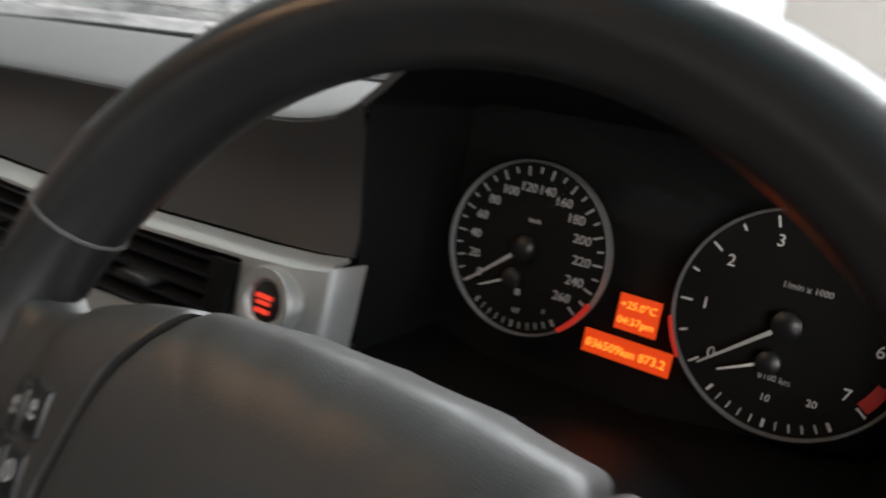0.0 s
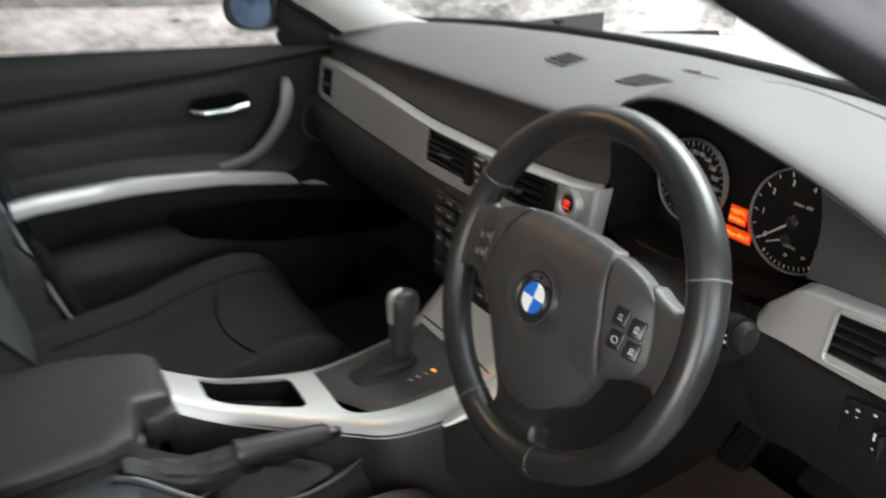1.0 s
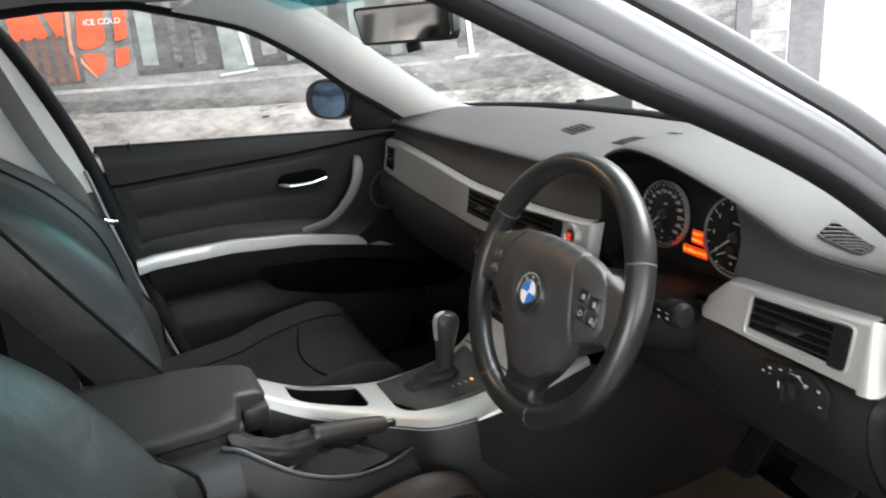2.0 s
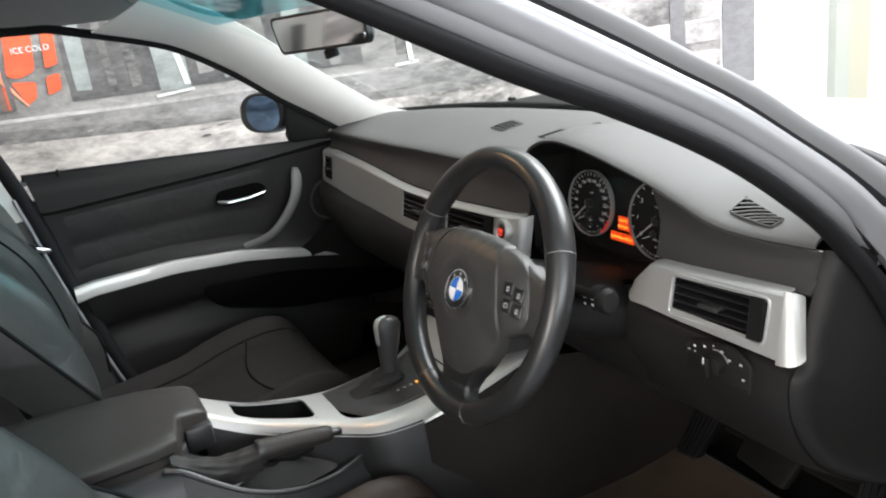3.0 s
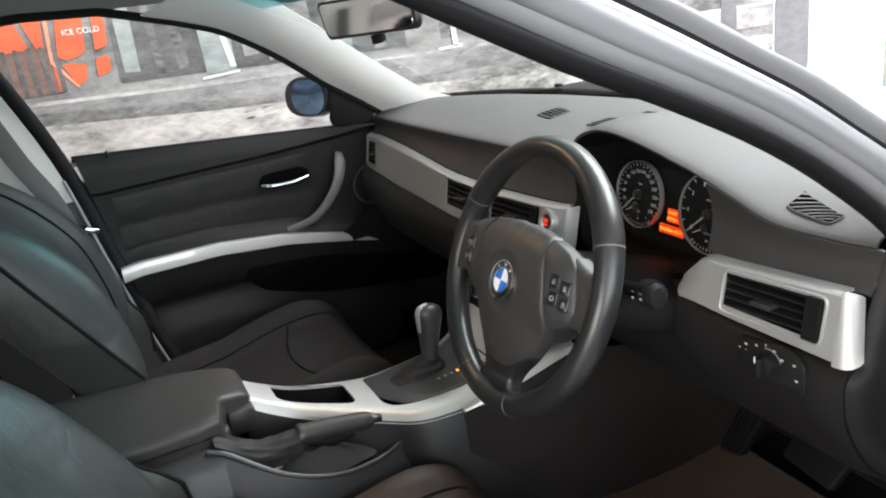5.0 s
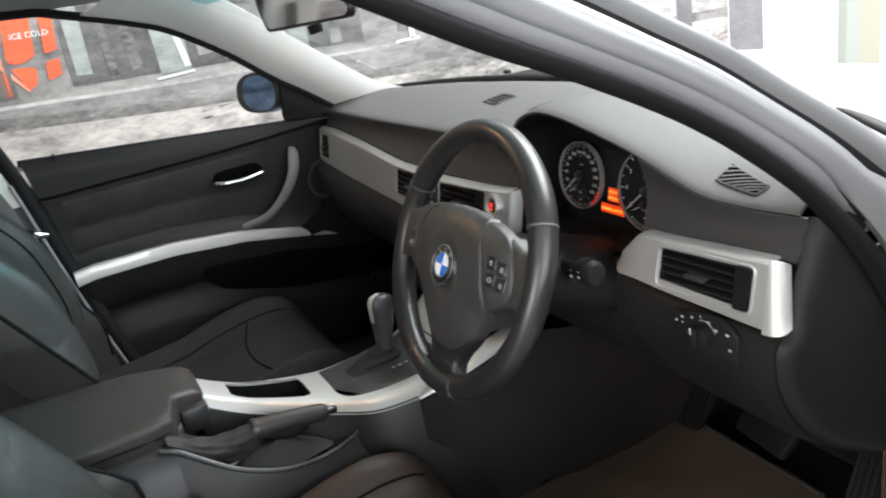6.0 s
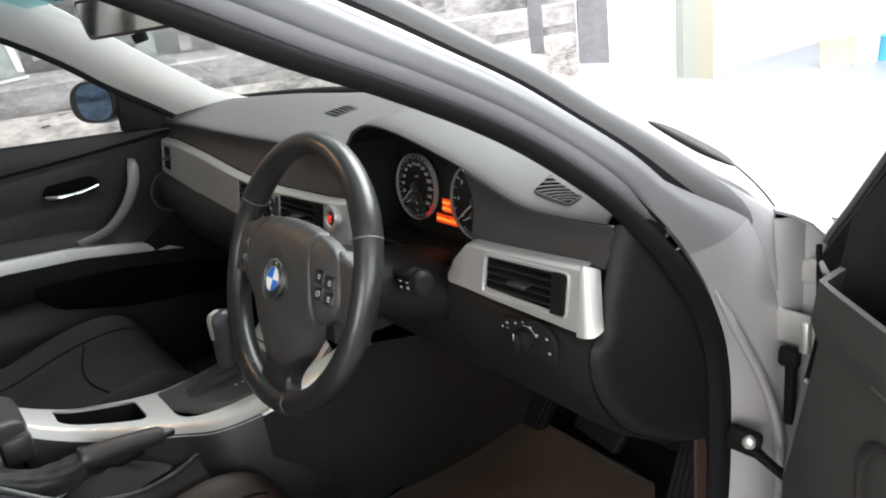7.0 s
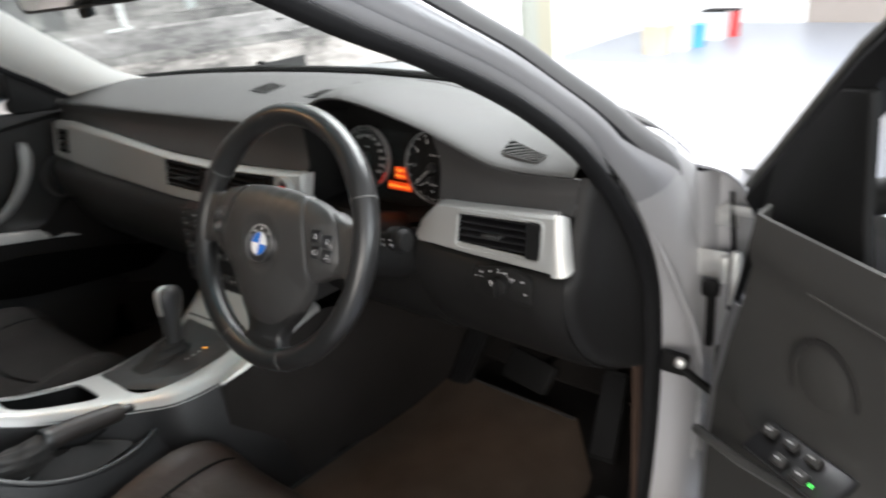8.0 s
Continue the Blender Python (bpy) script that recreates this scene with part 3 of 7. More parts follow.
part("sill_cover", rbox((0.68, -0.25, 0.310), (0.07, 1.25, 0.03), 0.01), PLASTIC, car, "black plastic sill cover")
part("kick_panel", sheet([[V((0.708 - 0.012 * t, 0.375 + 0.46 * t, 0.28 + 0.50 * (k / 5))) for t in np.linspace(0, 1, 8)] for k in range(6)], 0.004), KICKCARPET, car, "red-brown carpeted side of the footwell")
part("kick_panel", sheet([[V((-0.715, y, z)) for y in np.linspace(0.30, 1.0, 6)] for z in (0.28, 0.5, 0.7, 0.90)], 0.01), PLASTIC, car, "black side panel of the footwell")
part("bulkhead", sheet([[V((x, y, z)) for x in np.linspace(-0.74, 0.72, 18)] for y, z in ((0.70, 0.86), (0.80, 0.74), (0.86, 0.55), (0.80, 0.36), (0.66, 0.30))], 0.01), CARPET, car, "dark carpeted bulkhead")
part("floor_pan", sheet([[V((x, y, 0.285 + 0.012 * math.sin(x * 9) * math.cos(y * 7))) for x in np.linspace(-0.74, 0.72, 24)] for y in np.linspace(0.70, -1.6, 28)], 0.02), CARPET, car, "dark grey floor carpet")
part("rear_bulkhead", sheet([[V((x, -1.62, z)) for x in (-0.74, 0, 0.72)] for z in (0.28, 0.9)], 0.01), CARPET, car, "dark rear footwell")


def base_line(x):
    """Foot of the windscreen: y and z."""
    return lerp1(abs(x), [0, 0.15, 0.3, 0.42, 0.5, 0.59, 0.66, 0.72], [0.585, 0.58, 0.56, 0.525, 0.48, 0.43, 0.37, 0.31]), lerp1(abs(x), [0, 0.5, 0.72], [0.948, 0.943, 0.935])


def bonnet_point(x, t):
    """t 0 at the screen, 1 at the nose."""
    y0 = max(base_line(min(abs(x), 0.7))[0] + 0.045, 0.462)
    y = y0 + (1.78 - y0) * t
    q = (y - 0.55) / 1.1
    return V((x * (1 - 0.05 * t), y, 0.928 - 0.095 * max(0.0, q) - 0.045 * max(0.0, q) ** 2 - 0.048 * abs(x / 0.75) ** 3 - 0.16 * max(0.0, (t - 0.86) / 0.14) ** 2 + 0.010 * math.exp(-((abs(x) - 0.45) / 0.08) ** 2)))


part("bonnet", sheet([[bonnet_point(x, t) for x in np.linspace(-0.752, 0.752, 44)] for t in list(np.linspace(0, 0.86, 16)) + [0.9, 0.94, 0.97, 1.0]], 0.004), PAINT, car, "pale silver bonnet")
part("bumper", sheet([[V((x, 1.80 - 0.18 * (x / 0.85) ** 2 + dy, z)) for x in np.linspace(-0.85, 0.85, 20)] for dy, z in ((-0.03, 0.62), (0.02, 0.58), (0.06, 0.48), (0.05, 0.30), (0.0, 0.22))], 0.006), PAINT, car, "pale silver bumper")


def wing_rows(sg):
    rows = []
    for y in np.linspace(0.462, 1.72, 18):
        zt = bonnet_point(0.752, (y - 0.462) / 1.318).z
        rows.append([V((sg * (0.7537 - 0.0286 * (y - 0.462) + 0.11 * (1 - (1 - k / 8) ** 2)), y, zt - 0.012 * (k / 8) - 0.34 * (k / 8) ** 3)) for k in range(9)])
    return rows


part("front_wing", sheet(wing_rows(1), 0.004), PAINT, car, "pale silver front wing")
part("front_wing", sheet(wing_rows(-1), 0.004), PAINT, car, "pale silver front wing")
ix = [i for i in range(NS) if 0.60 < ROUT[i].z < 0.985]
part("wing_gusset", sheet([[ROUT[i] + (V((0.757 - 0.004 * k / 4, 0.468, min(0.874, ROUT[i].z))) - ROUT[i]) * (k / 4) + V((0.006 * math.sin(math.pi * k / 4), 0, 0.004 * math.sin(math.pi * k / 4))) for k in range(5)] for i in ix], 0.003), LITPAINT, car, "pale silver wing corner at the pillar foot")
part("hinge_pillar", sheet([[V((x, y, z)) for z in np.linspace(0.87, 0.30, 12)] for x, y in ((0.752, 0.458), (0.762, 0.464), (0.770, 0.478), (0.776, 0.492), (0.80, 0.50), (0.85, 0.505), (0.89, 0.51))], 0.004), LITPAINT, car, "silver painted hinge pillar")
part("jamb_ridge", tube(spline([(0.728, 0.365, 0.83), (0.741, 0.392, 0.765), (0.764, 0.437, 0.655), (0.776, 0.452, 0.58), (0.776, 0.456, 0.49), (0.772, 0.45, 0.40)], 24), [0.001, 0.002, 0.003, 0.004, 0.005] + [0.006] * 19, 8), LITPAINT, car, "pressed ridge of the jamb")
for hz in (0.735, 0.43):
    hg = part("door_hinge", merge(rbox((0.785, 0.462, hz), (0.046, 0.006, 0.042), 0.002), rbox((0.765, 0.478, hz), (0.006, 0.034, 0.046), 0.002), rbox((0.806, 0.452, hz), (0.012, 0.02, 0.042), 0.004)), METAL, car, "bare metal door hinge")
    part("hinge_pin", tube([(0.822, 0.448, hz - 0.05), (0.822, 0.448, hz + 0.028), (0.822, 0.448, hz + 0.031)], [0.0075, 0.0075, 0.005], 12), METAL, hg, "hinge barrel")
part("hinge_bracket", merge(rbox((0.792, 0.488, 0.80), (0.03, 0.01, 0.03), 0.006), rbox((0.815, 0.478, 0.815), (0.05, 0.008, 0.016), 0.004)), METAL, car, "bare metal bracket above the hinge")
part("bracket_cable", tube(spline([(0.80, 0.48, 0.84), (0.806, 0.474, 0.79), (0.808, 0.476, 0.74), (0.805, 0.478, 0.66)], 14), 0.0035, 8), BLACK, car, "thin black cable")
part("latch_strap", rbox((0.788, 0.452, 0.657), (0.013, 0.014, 0.10), 0.005), BLACK, car, "black plastic cable clip")
part("clip_head", rbox((0.790, 0.444, 0.705), (0.026, 0.016, 0.026), 0.006), BLACK, car, "black plastic clip head")
strap = part("check_strap", merge(rbox((0.758, 0.402, 0.594), (0.042, 0.016, 0.034), 0.006, Euler((0, radians(10), radians(15))).to_matrix()), tube([(0.768, 0.400, 0.590), (0.792, 0.410, 0.568), (0.820, 0.421, 0.545)], [0.009, 0.008, 0.0085], 8, flat=0.7)), BLACK, car, "black door check strap")
part("strap_bolt", disc(0.008, 0.008, pose(0.771, 0.391, 0.600, 0, 0, 20), 12, 0.003), METAL, strap, "bolt head")
part("wiring_bellows", tube([(0.800, 0.468, 0.60 - 0.006 * k) for k in range(14)], [0.010 if k % 2 else 0.0085 for k in range(14)], 12), GREYPLASTIC, car, "grey ribbed cable sleeve")


def screen_point(x, t):
    """Windscreen: t 0 at the foot, 1 at the roof."""
    y, z = base_line(x)
    k = 1 - 0.17 * t
    yt = -0.10 - 0.10 * (abs(x) / 0.62) ** 2
    return V((x * k, y + (yt - y) * t, z + (1.305 - 0.02 * (abs(x) / 0.62) ** 2 - z) * t + 0.03 * math.sin(math.pi * t)))


wsc = part("windscreen", loft([[screen_point(x, t) for x in np.linspace(-0.665, 0.665, 25)] for t in np.linspace(0, 0.70, 12)]), SCREENGLASS, car, "clear windscreen")
wsc.visible_shadow = False
wsb = part("shade_band", loft([[screen_point(x, t) for x in np.linspace(-0.665, 0.665, 25)] for t in np.linspace(0.70, 1.0, 5)]), BANDGLASS, car, "teal shade band of the windscreen")
part("windscreen_edge", tube([screen_point(x, 0.0) + V((0, 0.008, 0.004)) for x in np.linspace(-0.64, 0.40, 40)], 0.009, 8), BLACK, car, "black windscreen edge")
part("scuttle", sheet([[V((x, base_line(x)[0] + dy, base_line(x)[1] + dz)) for x in np.linspace(-0.64, 0.40, 30)] for dy, dz in ((0.01, -0.014), (0.03, -0.024), (0.05, -0.034))], 0.004), BLACK, car, "black scuttle below the windscreen")
part("cowl_corner", sheet([[V((x, base_line(x)[0] + 0.03 + (0.56 - base_line(x)[0]) * t, 0.902 - 0.05 * max(0.0, (x - 0.60) / 0.15) ** 2)) for x in np.linspace(0.46, 0.725, 12)] for t in np.linspace(0.18, 1, 6)], 0.003), PAINT, car, "pale silver cowl corner")
part("bonnet_gap", tube(spline([(0.688, 0.483, 0.920), (0.715, 0.474, 0.909), (0.738, 0.467, 0.896), (0.754, 0.463, 0.883)], 12), 0.0013, 6), BLACK, car, "shut line of the bonnet")
part("scuttle_corner", tube(spline([(0.512, 0.539, 0.949), (0.55, 0.531, 0.942), (0.61, 0.514, 0.930), (0.655, 0.498, 0.923), (0.688, 0.483, 0.919)], 16), [0.001] + [0.003 + 0.009 * math.sin(math.pi * k / 15) for k in range(1, 15)] + [0.002], 12, flat=0.45), DOORPLASTIC, car, "black plastic scuttle corner")
part("wiper_nozzle", rbox((-0.33, 0.56, 0.964), (0.018, 0.014, 0.008), 0.003), BLACK, car, "black nozzle at the screen foot")

# left pillar trim, roof and the B-pillar
LLOW = [(-0.665, 0.30, 0.905), (-0.662, 0.262, 0.93), (-0.66, 0.20, 0.975), (-0.66, 0.125, 1.026), (-0.65, 0.03, 1.10), (-0.635, -0.08, 1.168), (-0.62, -0.16, 1.198), (-0.60, -0.26, 1.225)]
LUPP = [(-0.595, 0.435, 0.94), (-0.592, 0.385, 0.957), (-0.588, 0.34, 0.978), (-0.58, 0.268, 1.028), (-0.57, 0.18, 1.092), (-0.555, 0.07, 1.175), (-0.54, -0.02, 1.235), (-0.52, -0.14, 1.29)]
lo, up = spline(LLOW, 26), spline(LUPP, 26)


def across(a, b, k, bow):
    return a + (b - a) * k + V((0.9, 0, -0.3)) * bow * math.sin(math.pi * k)


part("pillar_trim", sheet([[across(a, b, k / 10, 0.022) for k in range(11)] for a, b in zip(spline(lo[:19], 24), up[:24])], 0.004), HEADLINER, car, "light grey pillar trim")
part("header_trim", sheet([[across(a, b, k / 10, 0.022) for k in range(11)] for a, b in zip(spline(lo[18:], 8), spline(up[23:], 8))], 0.004), HEADLINER, car, "light grey roof edge lining")
part("airbag_tag", bars([(0, 0, 0.022, 0.001), (0, 0.012, 0.022, 0.001)], pose(-0.555, -0.02, 1.195, 0, -35, 62)), GREYPLASTIC, car, "small embossed tag", False)
part("window_seal", tube([p + V((-0.004, -0.006, -0.004)) for p in lo] + [V((-0.59, -0.34, 1.24)), V((-0.58, -0.48, 1.245)), V((-0.58, -0.62, 1.235))], 0.009, 8), RUBBER, car, "black window seal")
part("roof_lining", sheet([[V((x, y, 1.30 + 0.03 * (1 - (x / 0.55) ** 2) - 0.06 * max(0, (abs(x) - 0.5) / 0.12) ** 2 + 0.01 * math.sin((y + 1.3) * 2))) for x in np.linspace(-0.60, 0.57, 20)] for y in np.linspace(-0.12, -1.5, 12)], 0.02), ROOFLINING, car, "dark grey roof lining")
part("roof_panel", sheet([[V((x, y, 1.36 + 0.03 * (1 - (x / 0.6) ** 2))) for x in np.linspace(-0.62, 0.60, 14)] for y in np.linspace(-0.15, -1.5, 8)], 0.006), PAINT, car, "silver roof panel")
part("roof_rail", sheet([[V((x, y, z)) for y in np.linspace(-0.2, -1.5, 8)] for x, z in ((-0.565, 1.262), (-0.60, 1.242), (-0.63, 1.25), (-0.64, 1.30), (-0.61, 1.365))], 0.006), ROOFLINING, car, "dark roof rail lining")
BP = [V((-0.705, -0.60, 1.235)), V((-0.705, -0.549, 1.16)), V((-0.708, -0.463, 0.945)), V((-0.705, -0.41, 0.72)), V((-0.70, -0.36, 0.52)), V((-0.70, -0.325, 0.40))]
bp = spline(BP, 24)
part("pillar_door_seal", tube([p + V((0.0, -0.02, 0)) for p in bp], 0.018, 10), RUBBER, car, "black rear door seal")
part("pillar_paint_edge", tube([p + V((0.018, -0.034, 0)) for p in bp[10:]], 0.004, 8), PAINT, car, "silver paint edge at the seal")
part("b_pillar_trim", sheet([[p + V((0.03 - 0.03 * abs(k - 2) / 2, -0.012 - 0.05 * k, 0)) for k in range(6)] for p in bp[:12]], 0.004), HEADLINER, car, "light grey upper pillar cover")
part("b_pillar_lower_trim", sheet([[p + V((0.03 - 0.03 * abs(k - 2) / 2, -0.012 - 0.05 * k, 0)) for k in range(6)] for p in bp[11:]], 0.004), PLASTIC, car, "dark lower pillar cover")
part("rear_quarter", sheet([[V((-0.72, y, z)) for y in (-0.72, -1.6)] for z in (0.3, 0.7, 0.95)], 0.01), DOORPLASTIC, car, "dark rear door lining")
# rear of the cabin
part("rear_door_lining", sheet([[V((0.70 + 0.012 * math.sin(math.pi * t), y, 0.93 - 0.63 * t)) for y in np.linspace(-0.74, -1.55, 8)] for t in np.linspace(0, 1, 10)], 0.02), DOORPLASTIC, car, "black rear door lining")
part("rear_outer_panel", sheet([[V((0.79 + 0.05 * math.sin(math.pi * t), y, 0.90 - 0.62 * t)) for y in np.linspace(-0.70, -1.9, 8)] for t in np.linspace(0, 1, 8)], 0.004), PAINT, car, "silver rear door panel")
bpr = spline([(0.655, -0.66, 1.25), (0.675, -0.66, 1.12), (0.70, -0.66, 0.93), (0.715, -0.66, 0.72), (0.72, -0.66, 0.52), (0.72, -0.65, 0.38)], 20)
part("centre_pillar", loft([[p + V((dx, dy, 0)) for dx, dy in ((0.03, 0.045), (0.045, 0.0), (0.03, -0.06), (-0.02, -0.06), (-0.035, 0.0), (-0.02, 0.045))] for p in bpr], closed=True, caps=True), PAINT, car, "silver centre pillar")
part("centre_pillar_trim", sheet([[p + V((-0.04 + 0.02 * abs(k), 0.055 * k, 0)) for k in (-1, -0.5, 0, 0.5, 0.8)] for p in bpr[:11]], 0.004), HEADLINER, car, "light grey upper pillar cover")
part("roof_side_rail", loft([[V((x, y, z)) for x, z in ((0.575, 1.262), (0.61, 1.25), (0.645, 1.28), (0.625, 1.36), (0.57, 1.35))] for y in np.linspace(-0.34, -1.5, 6)], closed=True, caps=True), ROOFLINING, car, "dark roof rail")
part("rear_screen_pillar", loft([[V((sg_ * x, y, z)) for x, y, z in ((0.60, -1.45 - 0.5 * t, 1.33 - 0.38 * t), (0.70, -1.35 - 0.5 * t, 1.27 - 0.34 * t), (0.71, -1.55 - 0.5 * t, 1.25 - 0.34 * t), (0.58, -1.55 - 0.5 * t, 1.31 - 0.38 * t))] for t in (0, 0.5, 1) for sg_ in (1,)], closed=True, caps=True), HEADLINER, car, "light grey rear pillar trim")
part("rear_screen_pillar", loft([[V((-x, y, z)) for x, y, z in ((0.60, -1.45 - 0.5 * t, 1.33 - 0.38 * t), (0.70, -1.35 - 0.5 * t, 1.27 - 0.34 * t), (0.71, -1.55 - 0.5 * t, 1.25 - 0.34 * t), (0.58, -1.55 - 0.5 * t, 1.31 - 0.38 * t))] for t in (0, 0.5, 1)], closed=True, caps=True), HEADLINER, car, "light grey rear pillar trim")
part("parcel_shelf", sheet([[V((x, y, 0.90)) for x in np.linspace(-0.68, 0.68, 6)] for y in (-1.55, -1.8, -2.05)], 0.02), CLOTH, car, "dark parcel shelf")
rsc = part("rear_screen", loft([[V((x * (1 - 0.1 * t), -2.02 + 0.56 * t, 0.92 + 0.40 * t)) for x in np.linspace(-0.62, 0.62, 6)] for t in (0, 0.5, 1)]), GLASS, car, "rear windscreen")
rsc.visible_shadow = False
# outer rear of the body and the wheels
part("rear_outer_panel", sheet([[V((-0.79 - 0.05 * math.sin(math.pi * t), y, 0.90 - 0.62 * t)) for y in np.linspace(-0.60, -2.55, 10)] for t in np.linspace(0, 1, 8)], 0.004), PAINT, car, "silver rear side panel")
part("rear_wing", sheet([[V((0.79 + 0.05 * math.sin(math.pi * t), y, 0.90 - 0.62 * t)) for y in np.linspace(-1.905, -2.55, 6)] for t in np.linspace(0, 1, 8)], 0.004), PAINT, car, "silver rear wing")
part("boot_lid", sheet([[V((x, y, z - 0.03 * (x / 0.8) ** 2)) for x in np.linspace(-0.785, 0.785, 14)] for y, z in ((-2.04, 0.925), (-2.2, 0.935), (-2.45, 0.925), (-2.56, 0.90))], 0.004), PAINT, car, "silver boot lid")
part("rear_panel", sheet([[V((x, y + 0.08 * (x / 0.8) ** 2, z)) for x in np.linspace(-0.785, 0.785, 14)] for y, z in ((-2.565, 0.895), (-2.58, 0.7), (-2.62, 0.55), (-2.60, 0.30))], 0.004), PAINT, car, "silver rear panel and bumper")
part("shoulder_panel", sheet([[V((x, y, z)) for y in np.linspace(-0.70, -2.5, 8)] for x, z in ((0.715, 0.925), (0.755, 0.918), (0.788, 0.902))], 0.003), PAINT, car, "silver shoulder below the rear window")
part("shoulder_panel", sheet([[V((-x, y, z)) for y in np.linspace(-0.62, -2.5, 8)] for x, z in ((0.715, 0.925), (0.755, 0.918), (0.788, 0.902))], 0.003), PAINT, car, "silver shoulder below the rear window")
part("underbody", sheet([[V((x, y, 0.235)) for x in np.linspace(-0.78, 0.78, 6)] for y in np.linspace(1.70, -2.5, 10)], 0.02), BLACK, car, "black underside")
for wx, wy in ((0.745, 1.14), (-0.745, 1.14), (0.745, -1.62), (-0.745, -1.62)):
    sd_ = 1 if wx > 0 else -1
    wh = part("wheel", loft([[V((wx + sd_ * dx, wy + r * math.cos(a), 0.31 + r * math.sin(a))) for a in np.linspace(0, 2 * math.pi, 40, False)] for dx, r in ((-0.10, 0.22), (-0.10, 0.29), (-0.08, 0.308), (0.06, 0.308), (0.085, 0.29), (0.085, 0.215), (0.06, 0.21))], closed=True), RUBBER, car, "black rubber tyre")
    part("rim", merge(loft([[V((wx + sd_ * dx, wy + r * math.cos(a), 0.31 + r * math.sin(a))) for a in np.linspace(0, 2 * math.pi, 40, False)] for dx, r in ((0.075, 0.215), (0.07, 0.195), (0.03, 0.19), (0.025, 0.05))], closed=True), *[tube([(wx + sd_ * 0.06, wy + 0.03 * math.cos(a), 0.31 + 0.03 * math.sin(a)), (wx + sd_ * 0.066, wy + 0.20 * math.cos(a), 0.31 + 0.20 * math.sin(a))], 0.017, 8) for a in [2 * math.pi * k / 5 for k in range(5)]]), DARKSILVER, wh, "silver five-spoke rim")
bench = thing("rear_bench", "black rear bench seat with a high backrest", "car seat", (0, -1.3, 0.3))
part("bench_cushion", loft([rest_section_(y, zt, 0.14, -0.62, 0.62) for y, zt in ((-0.98, 0.44), (-1.0, 0.475), (-1.1, 0.485), (-1.4, 0.46))], closed=True, caps=True), SEATLEATHER, bench)
part("bench_backrest", loft([[p + V((0, -0.30 * (p.z - 0.4), 0)) for p in rest_section_(y, 0.95, 0.55, -0.62, 0.62)] for y in (-1.30, -1.32, -1.42, -1.46)], closed=True, caps=True), SEATLEATHER, bench)
blt = thing("seat_belt", "grey seat belt hanging beside the pillar with a metal tongue", "seat belt", (-0.62, -0.5, 0.5))
bpts = spline([(-0.635, -0.62, 1.15), (-0.63, -0.56, 0.98), (-0.625, -0.51, 0.86), (-0.625, -0.48, 0.66), (-0.63, -0.45, 0.42)], 20)
part("webbing", sheet([[p + V((0, -0.022, 0)), p + V((0.002, 0, 0)), p + V((0, 0.022, 0))] for p in bpts], 0.0015), GREYPLASTIC, blt)
part("tongue", rbox((-0.612, -0.492, 0.816), (0.012, 0.055, 0.022), 0.004, Euler((radians(-20), 0, 0)).to_matrix()), BLACK, blt, "black belt tongue")
part("tongue_plate", rbox((-0.608, -0.458, 0.804), (0.004, 0.034, 0.012), 0.0015, Euler((radians(-20), 0, 0)).to_matrix()), CHROME, blt, "chrome tongue plate")

# ---- dashboard ----
EX = [-0.70, -0.55, -0.3, -0.05, 0.12, 0.17, 0.20, 0.225, 0.25, 0.30, 0.365, 0.463, 0.52, 0.58, 0.636, 0.70]
EY = [0.235, 0.232, 0.228, 0.222, 0.22, 0.219, 0.216, 0.211, 0.207, 0.204, 0.206, 0.212, 0.216, 0.220, 0.232, 0.248]
EZ = [0.915, 0.922, 0.927, 0.934, 0.938, 0.942, 0.950, 0.966, 0.983, 0.997, 0.991, 0.966, 0.946, 0.924, 0.916, 0.913]
dash = thing("dashboard", "black soft plastic dashboard with satin silver trim", "dashboard", (0, 0.35, 0.55))


EDGE = spline(list(zip(EX, EY, EZ)), 240)
EDX, EDY, EDZ = ([p[k] for p in EDGE] for k in range(3))


def edge(x):
    return lerp1(x, EDX, EDY), lerp1(x, EDX, EDZ)


def top_point(x, t):
    (ye, ze), (yb, zb) = edge(x), base_line(x)
    s_ = t * t * (3 - 2 * t)
    return V((x, ye + (yb - ye) * t, ze + (zb - ze) * s_ + 0.018 * math.sin(math.pi * min(1, t * 1.05)) ** 0.6))


TX = sorted(set(list(np.linspace(-0.69, 0.69, 90)) + [0.205, 0.212, 0.22, 0.228, 0.236, 0.245]))
TT = (0, 0.012, 0.03, 0.06, 0.1, 0.16, 0.24, 0.34, 0.45, 0.58, 0.72, 0.86, 1.0)
part("top_pad", sheet([[top_point(x, t) for x in TX] for t in TT], 0.004), DASHLIT, dash, "grey-black grained top pad")
part("pad_seam", tube([top_point(x, 0.62) + V((0, 0, 0.0002)) for x in np.linspace(0.10, 0.60, 40)], 0.0012, 6), DASHLIT, dash, "thin pad seam")


def fascia_rows(xs, zt, yt):
    rows = []
    for k in range(7):
        row = []
        for x in xs:
            y, z = edge(x)
            t = k / 6
            row.append(V((x, y + 0.002 + (yt(x) - y) * t + 0.010 * math.sin(math.pi * t), z - 0.001 + (zt(x) - z) * t)))
        rows.append(row)
    return rows


def trim_top(x):
    return lerp1(x, [-0.70, -0.6, -0.2, 0.0, 0.214], [0.878, 0.884, 0.867, 0.866, 0.872])


def trim_bot(x):
    return lerp1(x, [-0.70, -0.66, -0.45, -0.23, -0.1, 0.1, 0.214], [0.805, 0.797, 0.787, 0.788, 0.789, 0.795, 0.802])


